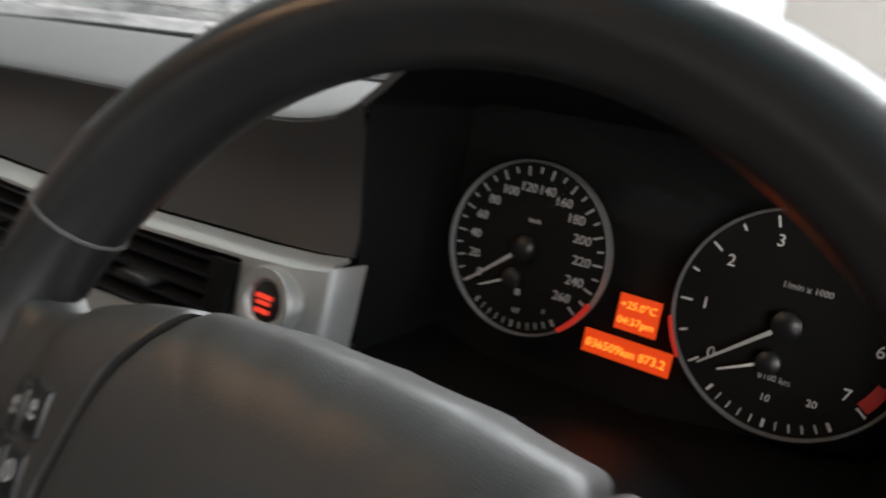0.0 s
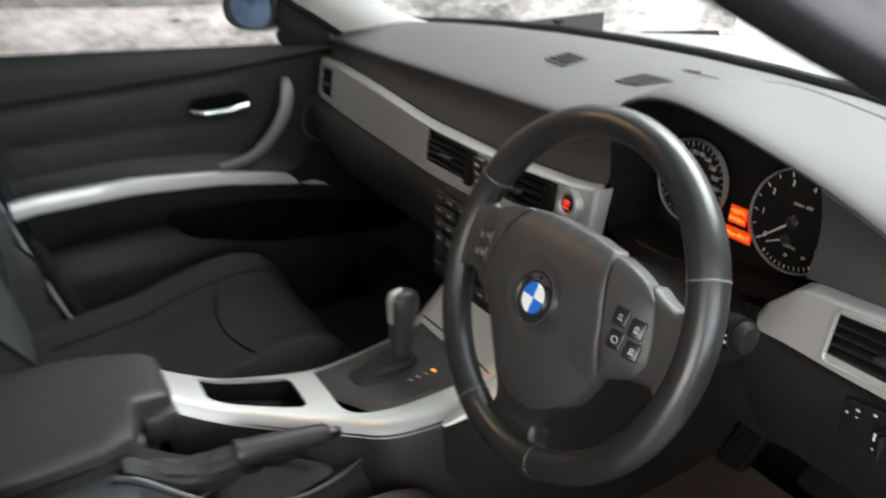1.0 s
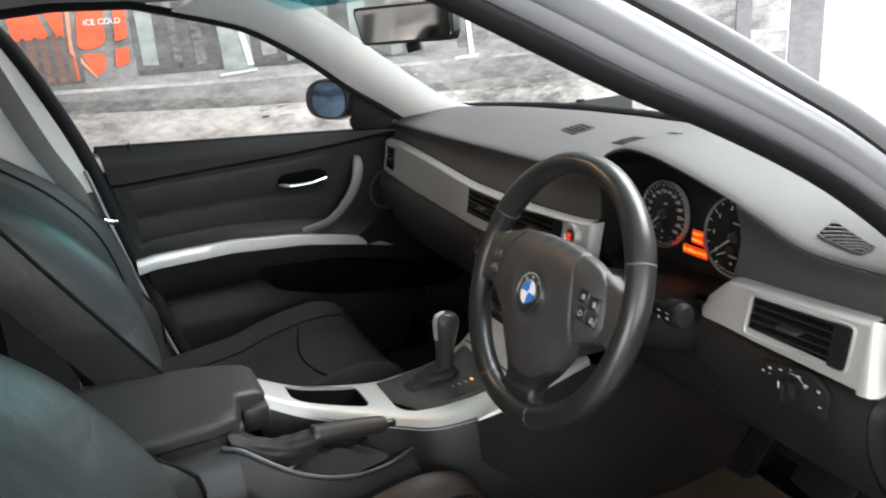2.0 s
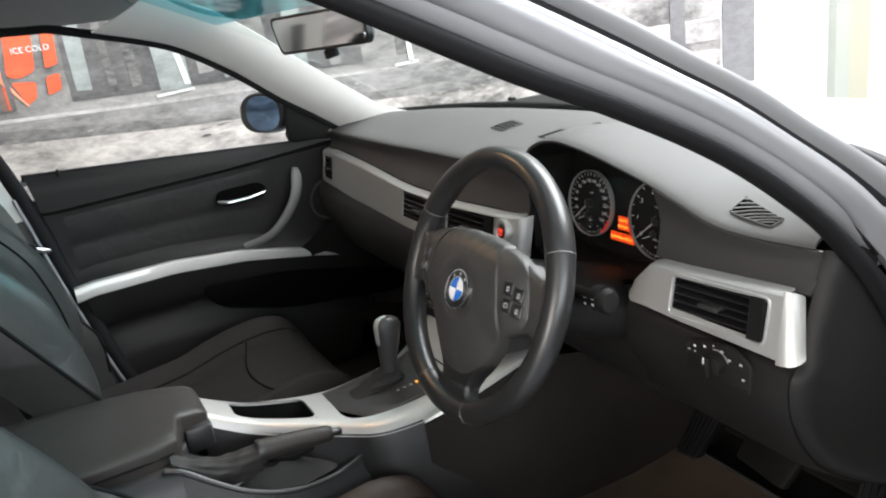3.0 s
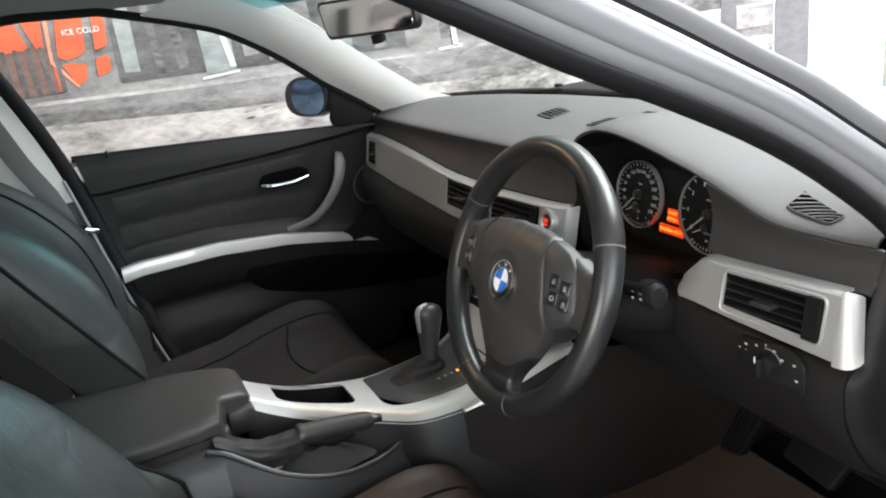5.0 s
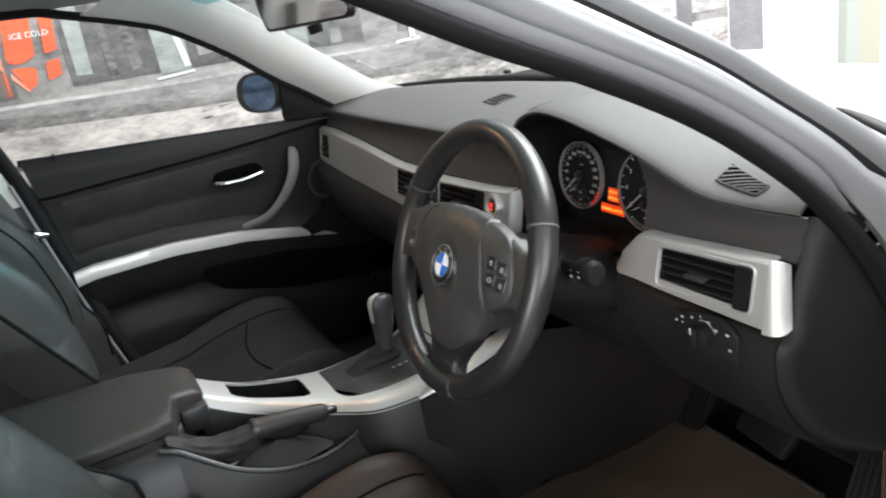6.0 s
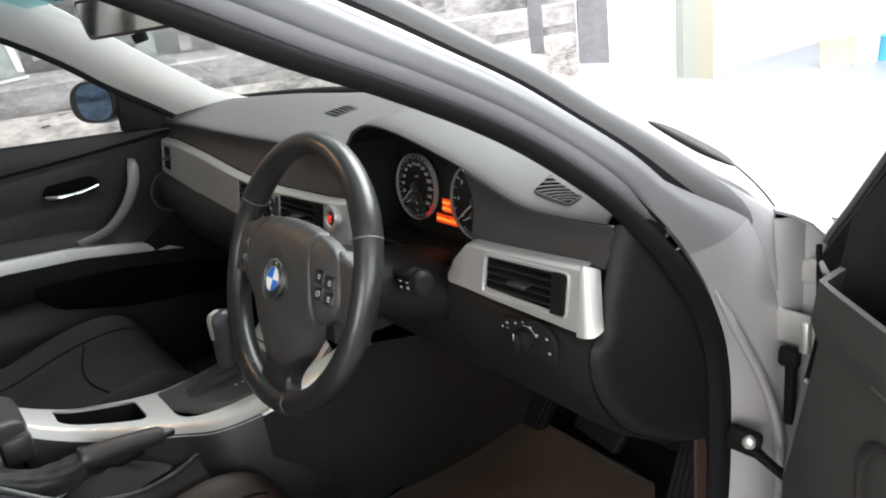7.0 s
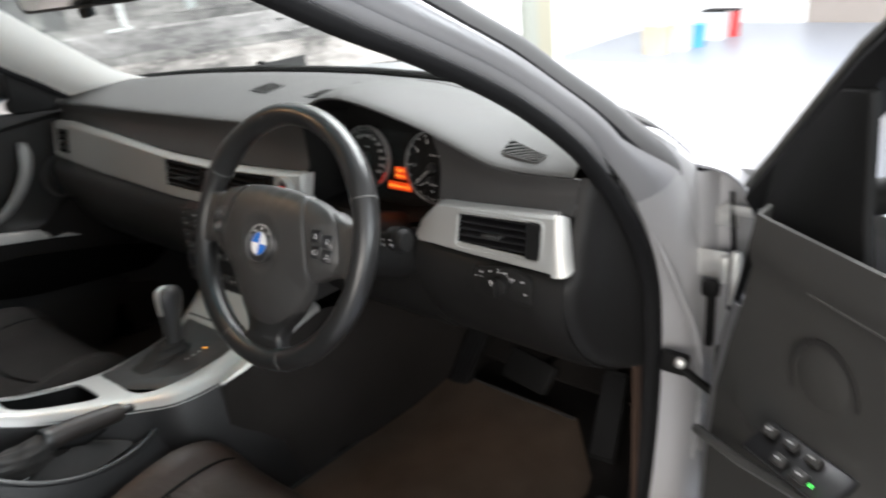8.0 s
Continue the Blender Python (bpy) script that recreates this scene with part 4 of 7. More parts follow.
def lip(v):
    """Rolled edges of a trim strip, v 0 at the top and 1 at the bottom."""
    return 0.016 * max(0.0, (0.07 - v) / 0.07) ** 2 + 0.012 * max(0.0, (v - 0.94) / 0.06) ** 2


def trim_y(x, v):
    """Depth of the silver strip; v 0 at its top."""
    return lerp1(x, [-0.70, -0.68, -0.4, -0.14, 0.0, 0.17, 0.205, 0.214], [0.222, 0.212, 0.199, 0.180, 0.178, 0.187, 0.193, 0.199]) + lip(v) - 0.014 * v


def trim_rows(xs, vs, zt, zb, yf):
    return [[V((x, yf(x, v), zt(x) + (zb(x) - zt(x)) * v)) for x in xs] for v in vs]


def hole_skip(xs, vs, holes):
    def skip(i, j):
        xm, vm = (xs[j] + xs[j + 1]) / 2, (vs[i] + vs[i + 1]) / 2
        return any(a < xm < b and c < vm < d for a, b, c, d in holes)
    return skip


HOLES = [(-0.160, -0.011, 0.10, 0.72), (0.019, 0.162, 0.10, 0.72), (-0.668, -0.606, 0.18, 0.8)]
TRX = sorted(set([float(v) for v in np.linspace(-0.70, 0.214, 60)] + [h for a in HOLES for h in a[:2]]))
TRV = [0, 0.02, 0.045, 0.07, 0.10, 0.18, 0.3, 0.45, 0.6, 0.72, 0.8, 0.9, 0.94, 0.97, 1.0]
part("silver_trim", sheet(trim_rows(TRX, TRV, trim_top, trim_bot, trim_y), 0.003, hole_skip(TRX, TRV, HOLES)), SILVER, dash, "satin silver trim strip")
part("trim_end", sheet([[V((0.214 + 0.008 * k / 5, trim_y(0.214, 0.5) + 0.007 - 0.014 * v + 0.022 * (k / 5) ** 1.8, trim_top(0.214) - 0.003 + (trim_bot(0.214) - trim_top(0.214) + 0.005) * v)) for k in range(6)] for v in np.linspace(0, 1, 9)], 0.002), SILVER, dash, "silver trim end")


def rtrim_top(x):
    return lerp1(x, [0.464, 0.500, 0.51, 0.701], [0.830, 0.866, 0.869, 0.8755])


def rtrim_bot(x):
    return lerp1(x, [0.464, 0.476, 0.55, 0.701], [0.822, 0.811, 0.806, 0.7955])


def rtrim_y(x, v):
    end = 0.012 * max(0.0, (0.476 - x) / 0.012) ** 2
    return lerp1(x, [0.478, 0.55, 0.70], [0.196, 0.198, 0.210]) + lip(v) - 0.013 * v + end


# Same stuff as the top pad, in a darker colour for its shade.
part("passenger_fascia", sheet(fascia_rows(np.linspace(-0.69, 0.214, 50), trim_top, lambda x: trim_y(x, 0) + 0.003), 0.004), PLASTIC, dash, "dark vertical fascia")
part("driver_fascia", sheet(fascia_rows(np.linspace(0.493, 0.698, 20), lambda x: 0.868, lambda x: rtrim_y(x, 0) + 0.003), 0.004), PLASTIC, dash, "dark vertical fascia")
RH = [(0.542, 0.667, 0.17, 0.76)]
RX = sorted(set([float(v) for v in np.linspace(0.464, 0.684, 28)] + [0.542, 0.667, 0.467, 0.471, 0.476, 0.500, 0.51, 0.680]))
RV = [0, 0.02, 0.045, 0.07, 0.12, 0.17, 0.3, 0.45, 0.6, 0.76, 0.86, 0.94, 0.97, 1.0]
part("silver_trim", sheet(trim_rows(RX, RV, rtrim_top, rtrim_bot, rtrim_y), 0.003, hole_skip(RX, RV, RH)), SILVER, dash, "satin silver trim round the side vent")

part("trim_end", sheet([[V((0.6838 + (0.0115 + 0.012 * v) * math.sin(math.pi / 2 * k / 5), rtrim_y(0.684, 0.5) + 0.0065 - 0.013 * v + 0.018 * (1 - math.cos(math.pi / 2 * k / 5)), 0.8752 - 0.0790 * v + (0.008 * (k / 5) ** 3 * (1 if v > 0.5 else -1) * abs(2 * v - 1) ** 4))) for k in range(6)] for v in np.linspace(0, 1, 13)], 0.002), SILVER, dash, "rounded silver trim end")


def low_rows(xs, pts, zt):
    """Lower dash: pts are (y, z) from the trim downwards."""
    sp = spline([(0, p[0], p[1]) for p in pts], 16)
    return [[V((x, p.y, p.z + (zt(x) - pts[0][1]) * (1 - i / 15))) for x in xs] for i, p in enumerate(sp)]


part("glovebox_panel", sheet(low_rows(np.linspace(-0.69, -0.12, 24), [(0.205, 0.79), (0.185, 0.76), (0.20, 0.70), (0.25, 0.62), (0.36, 0.53)], trim_bot), 0.006), PLASTIC, dash, "dark glovebox panel")
part("glovebox_latch", rbox((-0.33, 0.192, 0.745), (0.085, 0.006, 0.02), 0.003, Euler((radians(-15), 0, 0)).to_matrix()), GLOSSBLACK, dash, "black glovebox latch")
def knee_fall(x, z):
    """How far the knee panel falls away forwards near its outer end."""
    return 0.010 * max(0.0, (x - 0.655) / 0.045) ** 2 * min(1.0, max(0.0, (0.795 - z) / 0.04))


part("knee_panel", sheet([[p + V((0, knee_fall(p.x, p.z), 0)) for p in row] for row in low_rows(sorted([float(v) for v in np.linspace(0.462, 0.70, 14)] + [0.67, 0.69]), [(0.212, 0.80), (0.192, 0.785), (0.190, 0.735), (0.236, 0.66), (0.321, 0.60), (0.421, 0.56)], rtrim_bot)], 0.006), DOORPLASTIC, dash, "dark knee panel")
part("column_panel", sheet(low_rows(np.linspace(0.20, 0.465, 14), [(0.235, 0.81), (0.208, 0.778), (0.204, 0.72), (0.240, 0.655), (0.325, 0.598), (0.425, 0.56)], lambda x: 0.81), 0.006), DOORPLASTIC, dash, "dark panel below the steering column")
ENDP = [(0.252, 0.912), (0.242, 0.89), (0.236, 0.868), (0.226, 0.84), (0.216, 0.80), (0.196, 0.78), (0.194, 0.735), (0.24, 0.66), (0.325, 0.60), (0.425, 0.56)]
endp = spline([(0, p[0], p[1]) for p in ENDP], 30)
part("end_panel", sheet([[V((x, p.y + dy + (dk - dy) * min(1.0, max(0.0, (0.795 - p.z) / 0.04)), p.z)) for x, dy, dk in ((0.697, 0.0, 0.0092), (0.706, 0.003, 0.015), (0.712, 0.010, 0.023), (0.715, 0.022, 0.038), (0.716, 0.05, 0.065), (0.716, 0.22 if p.z < 0.86 else 0.07, 0.22))] for p in endp], 0.004), DOORPLASTIC, dash, "dark rounded end of the dashboard")

# centre stack with radio and heater buttons
stack = thing("centre_stack", "black centre stack with radio and heater controls", "control panel", (0.02, 0.17, 0.65))
sp = spline([(0, 0.185, 0.795), (0, 0.165, 0.76), (0, 0.162, 0.71), (0, 0.158, 0.66), (0, 0.156, 0.63)], 14)
part("panel", sheet([[V((x, p.y + 0.25 * (x - 0.02) ** 2, p.z)) for x in np.linspace(-0.115, 0.165, 14)] for p in sp], 0.006), GLOSSBLACK, stack)
for sx in (-0.118, 0.168):
    part("cheek", sheet([[V((sx, p.y + 0.004, p.z)), V((sx + (0.012 if sx > 0 else -0.012), p.y + 0.05, p.z)), V((sx + (0.015 if sx > 0 else -0.015), p.y + 0.15, p.z))] for p in sp], 0.004), PLASTIC, stack)
rng = random.Random(7)
for i, z in enumerate((0.768, 0.748, 0.726, 0.702, 0.68, 0.66)):
    k = min(range(14), key=lambda a: abs(sp[a].z - z))
    for j in range(8):
        x = -0.095 + j * 0.033
        if i in (1, 4) and 2 <= j <= 5:
            continue
        y = sp[k].y + 0.25 * (x - 0.02) ** 2 - 0.005
        b = part("button", rbox((x, y, z), (0.026, 0.006, 0.016), 0.002), PLASTIC, stack)
        part("mark", bars([(0, 0, 0.010 if (i + j) % 2 else 0.006, 0.002)], pose(x, y - 0.0035, z)), GREYINK, b, "", False)
for kx in (-0.08, 0.13):
    part("rotary_knob", disc(0.016, 0.02, pose(kx, 0.148, 0.682), 24, 0.003), GLOSSBLACK, stack)

# ---- vents ----


def air_vent(name, label, x0, x1, z0, z1, yf, slats, side, tilt=0.0):
    """Vent set into the trim: well, slats, side strip with a thumb wheel, and a tab. yf(x, z) is the trim's depth."""
    xc, zc = (x0 + x1) / 2, (z0 + z1) / 2
    yc = (yf(x0, zc) + yf(x1, zc)) / 2
    v = thing(name, label, "air vent", (xc, yc, zc), "dashboard air vents")
    loop = [(x0 - 0.001, z0 - 0.001), (xc, z0 - 0.001), (x1 + 0.001, z0 - 0.001), (x1 + 0.001, zc), (x1 + 0.001, z1 + 0.001), (xc, z1 + 0.001), (x0 - 0.001, z1 + 0.001), (x0 - 0.001, zc)]
    part("well", loft([[V((x, yf(x, z) + d, z)) for x, z in loop] for d in (0.0015, 0.045)] + [[V((xc, yc + 0.05, zc)) for _ in loop]], closed=True), BLACK, v, "", False)
    w = 0.017 if side else 0.0
    if side:
        s0 = x1 - w if side > 0 else x0
        sp_ = part("wheel_strip", sheet([[V((x, yf(x, z) - 0.0005, z)) for x in (s0, s0 + w)] for z in np.linspace(z0, z1, 5)], 0.006), BLACK, v)
        part("thumb_wheel", disc(0.010, 0.006, pose(s0 + w / 2 - 0.003, yf(s0, zc) + 0.0065, zc, 0, 0, 90), 20), PLASTIC, sp_)
        part("strip_mark", bars([(0, (z1 - z0) * 0.36, 0.002, 0.005)], pose(s0 + w / 2, yf(s0, z1) - 0.0012, zc)), GREYINK, sp_, "", False)
        part("strip_mark", bars([(0, -(z1 - z0) * 0.36, 0.004, 0.004)], pose(s0 + w / 2, yf(s0, z0) - 0.0014, zc)), GREYINK, sp_, "", False)
    a0, a1 = (x0, x1 - w) if side >= 0 else (x0 + w, x1)
    for k in range(slats):
        z = z0 + (z1 - z0) * (k + 0.5) / slats
        rows = []
        for x in np.linspace(a0, a1, 6):
            y = yf(x, z) + 0.003
            rows.append([V((x, y + 0.003, z - 0.0022)), V((x, y, z - 0.0012)), V((x, y, z + 0.0008)), V((x, y + 0.004, z + 0.0022)), V((x, y + 0.026, z + 0.003)), V((x, y + 0.026, z - 0.001))])
        part("slat", loft(rows, closed=True, caps=True), GLOSSBLACK, v)
    xt = (a0 + a1) / 2
    part("tab", rbox((xt, yf(xt, zc) + 0.002, zc - 0.003), (0.028, 0.018, 0.006), 0.0025), KNOBGREY, v, "grey tab")
    return v


def ty(x, z):
    t, b = trim_top(x), trim_bot(x)
    return trim_y(x, (t - z) / (t - b))


def ry(x, z):
    t, b = rtrim_top(x), rtrim_bot(x)
    return rtrim_y(x, (t - z) / (t - b))


air_vent("air_vent", "black slatted centre vent with a grey tab", -0.160, -0.011, 0.8095, 0.8585, ty, 5, 1)
air_vent("air_vent", "black slatted centre vent beside the start button", 0.019, 0.162, 0.8115, 0.861, ty, 5, 1)
air_vent("air_vent", "small black outer vent at the end of the trim", -0.668, -0.606, 0.814, 0.8655, ty, 4, 0)
air_vent("air_vent", "black slatted side vent in a silver surround", 0.542, 0.667, 0.8165, 0.862, ry, 5, 1)
part("vent_frame", tube([V((x, ry(x, z) - 0.001, z)) for x, z in rounded([(0.540, 0.8145), (0.669, 0.813), (0.670, 0.8645), (0.541, 0.863)], 0.008)], 0.0018, 6, True, up=V((0, 1, 0))), SILVER, dash, "bright vent frame")
hz = thing("hazard_switch", "small black switch strip between the centre vents", "switch", (0.005, 0.18, 0.835))
part("switch_body", rbox((0.005, ty(0.005, 0.835) - 0.001, 0.835), (0.026, 0.012, 0.044), 0.003), GLOSSBLACK, hz)
for dz in (-0.012, 0.0, 0.012):
    part("switch_mark", bars([(0, 0, 0.008, 0.004)], pose(0.005, ty(0.005, 0.835) - 0.0075, 0.835 + dz)), GREYINK, hz, "", False)


def grille(name, label, pts, n, tall=0.0012, skew=0.0):
    """Louvre in the top pad, corners in (x, t) of the pad: black sheet for the shade in the slots, ribs across it and a
    thin frame.
    """
    g = thing(name, label, "vent grille", top_point(*pts[0]), "dashboard top grilles")

    def at(u, v, lift):
        (x0, t0), (x1, t1), (x2, t2), (x3, t3) = pts
        x = (x0 * (1 - u) + x1 * u) * (1 - v) + (x3 * (1 - u) + x2 * u) * v
        t = (t0 * (1 - u) + t1 * u) * (1 - v) + (t3 * (1 - u) + t2 * u) * v
        return top_point(x, t) + V((0, 0, lift))
    # Flat sheet, its black standing for the shade down in the slots.
    part("opening", sheet([[at(u, v, 0.0022) for u in np.linspace(0, 1, 8)] for v in np.linspace(0, 1, 6)], 0.001), HOLLOWSHADE, g, "", False)
    for k in range(-int(math.ceil(skew * n)), n):
        u0 = (k + 0.5) / n
        va, vb = (0.02, 0.98) if skew == 0 else (max(0.02, (0.03 - u0) / skew), min(0.98, (0.97 - u0) / skew))
        if vb - va < 0.08:
            continue
        rows = []
        for v in np.linspace(va, vb, 6):
            u = u0 + skew * v
            a, b = at(u - 0.12 / n, v, 0.0020), at(u + 0.12 / n, v, 0.0020)
            rows.append([a, a + V((0, 0, tall)), b + V((0, 0, tall)), b])
        part("rib", loft(rows, closed=True, caps=True), DASHLIT, g, "", False)
    loop = [at(u, v, 0.0014) for u, v in rounded([(0, 0), (1, 0), (1, 1), (0, 1)], 0.15, 3)]
    part("frame", tube(loop, 0.0011, 6, True), DASHLIT, g)
    return g


grille("demister_grille", "ribbed demister grille at the end of the dashboard top", [(0.583, 0.105), (0.636, 0.085), (0.641, 0.185), (0.578, 0.26)], 6, 0.0012, 0.55)
grille("top_grille", "small dark ribbed grille in the dashboard top", [(-0.035, 0.33), (-0.040, 0.47), (-0.10, 0.51), (-0.095, 0.36)], 5, 0.0005)
grille("top_grille", "small dark ribbed grille behind the cluster hood", [(0.125, 0.33), (0.142, 0.46), (0.085, 0.46), (0.085, 0.32)], 5, 0.0005)
sensor_at = top_point(0.115, 0.64)
sn = thing("light_sensor", "small grey light sensor dome on the dashboard top", "sensor", sensor_at)
part("dome", rbox(sensor_at + V((0, 0, 0.0012)), (0.022, 0.008, 0.003), 0.0012), DASHLIT, sn)

# ---- start button ----
BY = ty(0.186, 0.848)
sb = thing("start_button", "round engine start button with a chrome ring and red print", "button", (0.186, BY, 0.848))
MB = pose(0.186, BY - 0.004, 0.846, -12, 0, 0)
part("ring", loft([[MB @ V((r * math.cos(a), y, r * math.sin(a))) for a in np.linspace(0, 2 * math.pi, 32, False)] for r, y in ((0.0200, 0.01), (0.0200, 0.0), (0.0188, -0.0025), (0.0135, -0.002), (0.0116, 0.001))], closed=True), METAL, sb, "brushed chrome ring")
part("cap", disc(0.0112, 0.006, MB @ pose(0, 0.0005, 0), 28, 0.0015), GLOSSBLACK, sb)
part("print", bars([(0, 0.003, 0.012, 0.0026), (0, -0.0005, 0.010, 0.0022), (0, -0.005, 0.011, 0.0026)], MB @ pose(0, -0.002, 0)), BUTTONGLOW, sb, "red lit print", False)

# ---- instrument cluster ----
clus = thing("instrument_cluster", "black instrument cluster with two chrome-ringed dials and orange displays", "instrument cluster", (0.36, 0.28, 0.82))
cx = [0.217, 0.222, 0.232, 0.247, 0.27, 0.30, 0.335, 0.37, 0.41, 0.44, 0.47, 0.493]
front = [V((x, edge(x)[0] + 0.003, edge(x)[1] - 0.004)) for x in cx] + [V((0.495, 0.229, 0.905)), V((0.495, 0.232, 0.862)), V((0.47, 0.225, 0.826)), V((0.36, 0.215, 0.806)), V((0.26, 0.215, 0.806)), V((0.217, 0.222, 0.815)), V((0.215, 0.222, 0.87)), V((0.215, 0.219, 0.92))]
rear = []
for p in front:
    rear.append(V((min(max(p.x, 0.222), 0.489) + 0.004, 0.296 + 0.12 * (p.z - 0.88), min(p.z, 0.965) * 0.93 + 0.062)))
part("hood_lining", loft([front, [a + (b - a) * 0.5 + V((0, 0, 0)) for a, b in zip(front, rear)], rear], closed=True), BLACK, clus, "matt black hood lining")
bmf = bmesh.new()
bmf.faces.new([bmf.verts.new(p) for p in rear])
part("face_plate", bmf, BLACK, clus, "", False)
MC = pose(0.36, 0.287, 0.885, -7, 0, 0)


def on_face(x, z, lift=0.0):
    return MC @ pose(x - 0.36, -lift, z - 0.885)


def dial(name, label, x, z, r, values, span, text, tick_each, ink):
    m = on_face(x, z, 0.006)
    d = part(name, disc(r * 0.98, 0.004, m, 64), BLACK, clus, label)
    part("chrome_ring", loft([[m @ V((rr * math.cos(a), y, rr * math.sin(a))) for a in np.linspace(0, 2 * math.pi, 72, False)] for rr, y in ((r, 0.004), (r + 0.0002, -0.003), (r - 0.0006, -0.0045), (r - 0.0012, -0.003), (r - 0.0012, 0.002))], closed=True), RINGMETAL, d, "thin bright ring")
    ticks = []
    for k in range(tick_each + 1):
        a = radians(218 - 256 * k / tick_each)
        big = k % 2 == 0
        mm = m @ pose(0, -0.0012, 0) @ Matrix.Rotation(-(a - math.pi / 2), 4, "Y")
        ln = 0.0055 if big else 0.0035
        ticks.append(slab([(-0.0005, r - 0.0035 - ln), (0.0005, r - 0.0035 - ln), (0.0005, r - 0.0035), (-0.0005, r - 0.0035)], 0.0005, mm, 0.0001))
    part("tick_marks", merge(*ticks), ink, d, "", False)
    for v in values:
        a = radians(218 - 256 * v / span)
        rr = r - 0.0155
        part("numeral", lettering(str(v), text, m @ pose(rr * math.cos(a), -0.001, rr * math.sin(a))), ink, d, "", False)
    a = radians(218 + 2)
    mm = m @ pose(0, -0.006, 0) @ Matrix.Rotation(-(a - math.pi / 2), 4, "Y")
    part("needle", slab([(-0.0012, 0.0), (0.0012, 0.0), (0.0005, r * 0.84), (-0.0005, r * 0.84)], 0.001, mm, 0.0003), GREYINK, d, "white needle", False)
    part("needle_hub", disc(0.0068, 0.006, m @ pose(0, -0.007, 0), 28, 0.002), GLOSSBLACK, d)
    m2 = m @ pose(-0.004, -0.004, -r * 0.36)
    mm = m2 @ Matrix.Rotation(-(radians(206) - math.pi / 2), 4, "Y")
    part("small_needle", slab([(-0.0008, 0.0), (0.0008, 0.0), (0.0004, r * 0.44), (-0.0004, r * 0.44)], 0.0008, mm, 0.0002), WHITEINK, d, "short white needle", False)
    part("small_hub", disc(0.0055, 0.004, m2 @ pose(0, -0.002, 0), 24, 0.0015), GLOSSBLACK, d)
    small = []
    for k in range(11):
        a = radians(236 + 68 * k / 10)
        mm = m @ pose(0, -0.0012, 0) @ Matrix.Rotation(-(a - math.pi / 2), 4, "Y")
        w = 0.0007 if k % 5 == 0 else 0.0003
        small.append(slab([(-w, r - 0.0075), (w, r - 0.0075), (w, r - 0.0035), (-w, r - 0.0035)], 0.0005, mm, 0.0001))
    part("small_scale", merge(*small), ink, d, "", False)
    return d, m


sd, sm = dial("speedometer", "black speedometer with white numerals", 0.2865, 0.885, 0.0495, range(0, 261, 20), 260, 0.0072, 26, GREYINK)
part("unit_print", lettering("km/h", 0.0036, sm @ pose(0.002, -0.001, 0.016)), GREYINK, sd, "", False)
part("fuel_mark", bars([(0, 0, 0.003, 0.0036)], sm @ pose(0.0, -0.001, -0.0255)), GREYINK, sd, "", False)
part("small_numeral", lettering("1/2", 0.0038, sm @ pose(0.001, -0.001, -0.036)), GREYINK, sd, "", False)
part("small_numeral", lettering("1", 0.0042, sm @ pose(0.018, -0.001, -0.032)), GREYINK, sd, "", False)
part("red_arc", disc_ring(0.0475, 0.0502, 0.002, sm @ pose(0, -0.0052, 0), 16, -52, -24), REDRING, sd, "red lit arc on the ring")
td, tm = dial("rev_counter", "black rev counter with white numerals", 0.4275, 0.884, 0.0545, range(0, 8), 7, 0.0082, 14, WHITEINK)
part("unit_print", lettering("1/min x 1000", 0.0042, tm @ pose(0.004, -0.001, 0.018)), GREYINK, td, "", False)
part("consumption_print", lettering("l/100 km", 0.0042, tm @ pose(0.0, -0.001, -0.027)), GREYINK, td, "", False)
part("small_numeral", lettering("10", 0.0048, tm @ pose(-0.002, -0.001, -0.037)), WHITEINK, td, "", False)
part("small_numeral", lettering("20", 0.0048, tm @ pose(0.018, -0.001, -0.033)), WHITEINK, td, "", False)
part("red_zone", disc_ring(0.044, 0.050, 0.0005, tm @ pose(0, -0.0014, 0), 10, -36, -20), REDINK, td, "red zone")
part("red_arc", disc_ring(0.0535, 0.0552, 0.002, tm @ pose(0, -0.0052, 0), 10, 192, 214), REDRING, td, "red lit arc on the ring")
DX, DZ = 0.3535, 0.8515
up_d = part("upper_display", slab([(-0.0125, -0.009), (0.0105, -0.009), (0.0105, 0.0105), (-0.0125, 0.0105)], 0.001, on_face(DX + 0.003, DZ + 0.0135, 0.002), 0.0002), LCD, clus, "orange lit display", False)
part("display_text", lettering("+25.0°C", 0.0058, on_face(DX + 0.002, DZ + 0.0185, 0.0032)), LCDBRIGHT, up_d, "", False)
part("display_text", lettering("04:37pm", 0.0058, on_face(DX + 0.002, DZ + 0.010, 0.0032)), LCDBRIGHT, up_d, "", False)
lo_d = part("lower_display", slab([(-0.0245, -0.0065), (0.0245, -0.0065), (0.0245, 0.0065), (-0.0245, 0.0065)], 0.001, on_face(DX, DZ - 0.0065, 0.002), 0.0002), LCD, clus, "orange lit display", False)
part("display_text", lettering("036509km 873.2", 0.0066, on_face(DX, DZ - 0.007, 0.0032)), LCDBRIGHT, lo_d, "", False)
lens = part("lens", sheet([[V((0.36 + a * 0.135, 0.268 + 0.12 * (z - 0.88), z)) for a in (-1, -0.5, 0, 0.5, 0.9)] for z in (0.832, 0.86, 0.9, 0.935)], 0.001), CLUSTERGLASS, clus, "clear lens")
lens.visible_shadow = False

# ---- steering wheel ----
TW = radians(22.4)
MW = Matrix(((1, 0, 0, 0.3745), (0, math.cos(TW), math.sin(TW), 0.0244), (0, -math.sin(TW), math.cos(TW), 0.8553), (0, 0, 0, 1)))
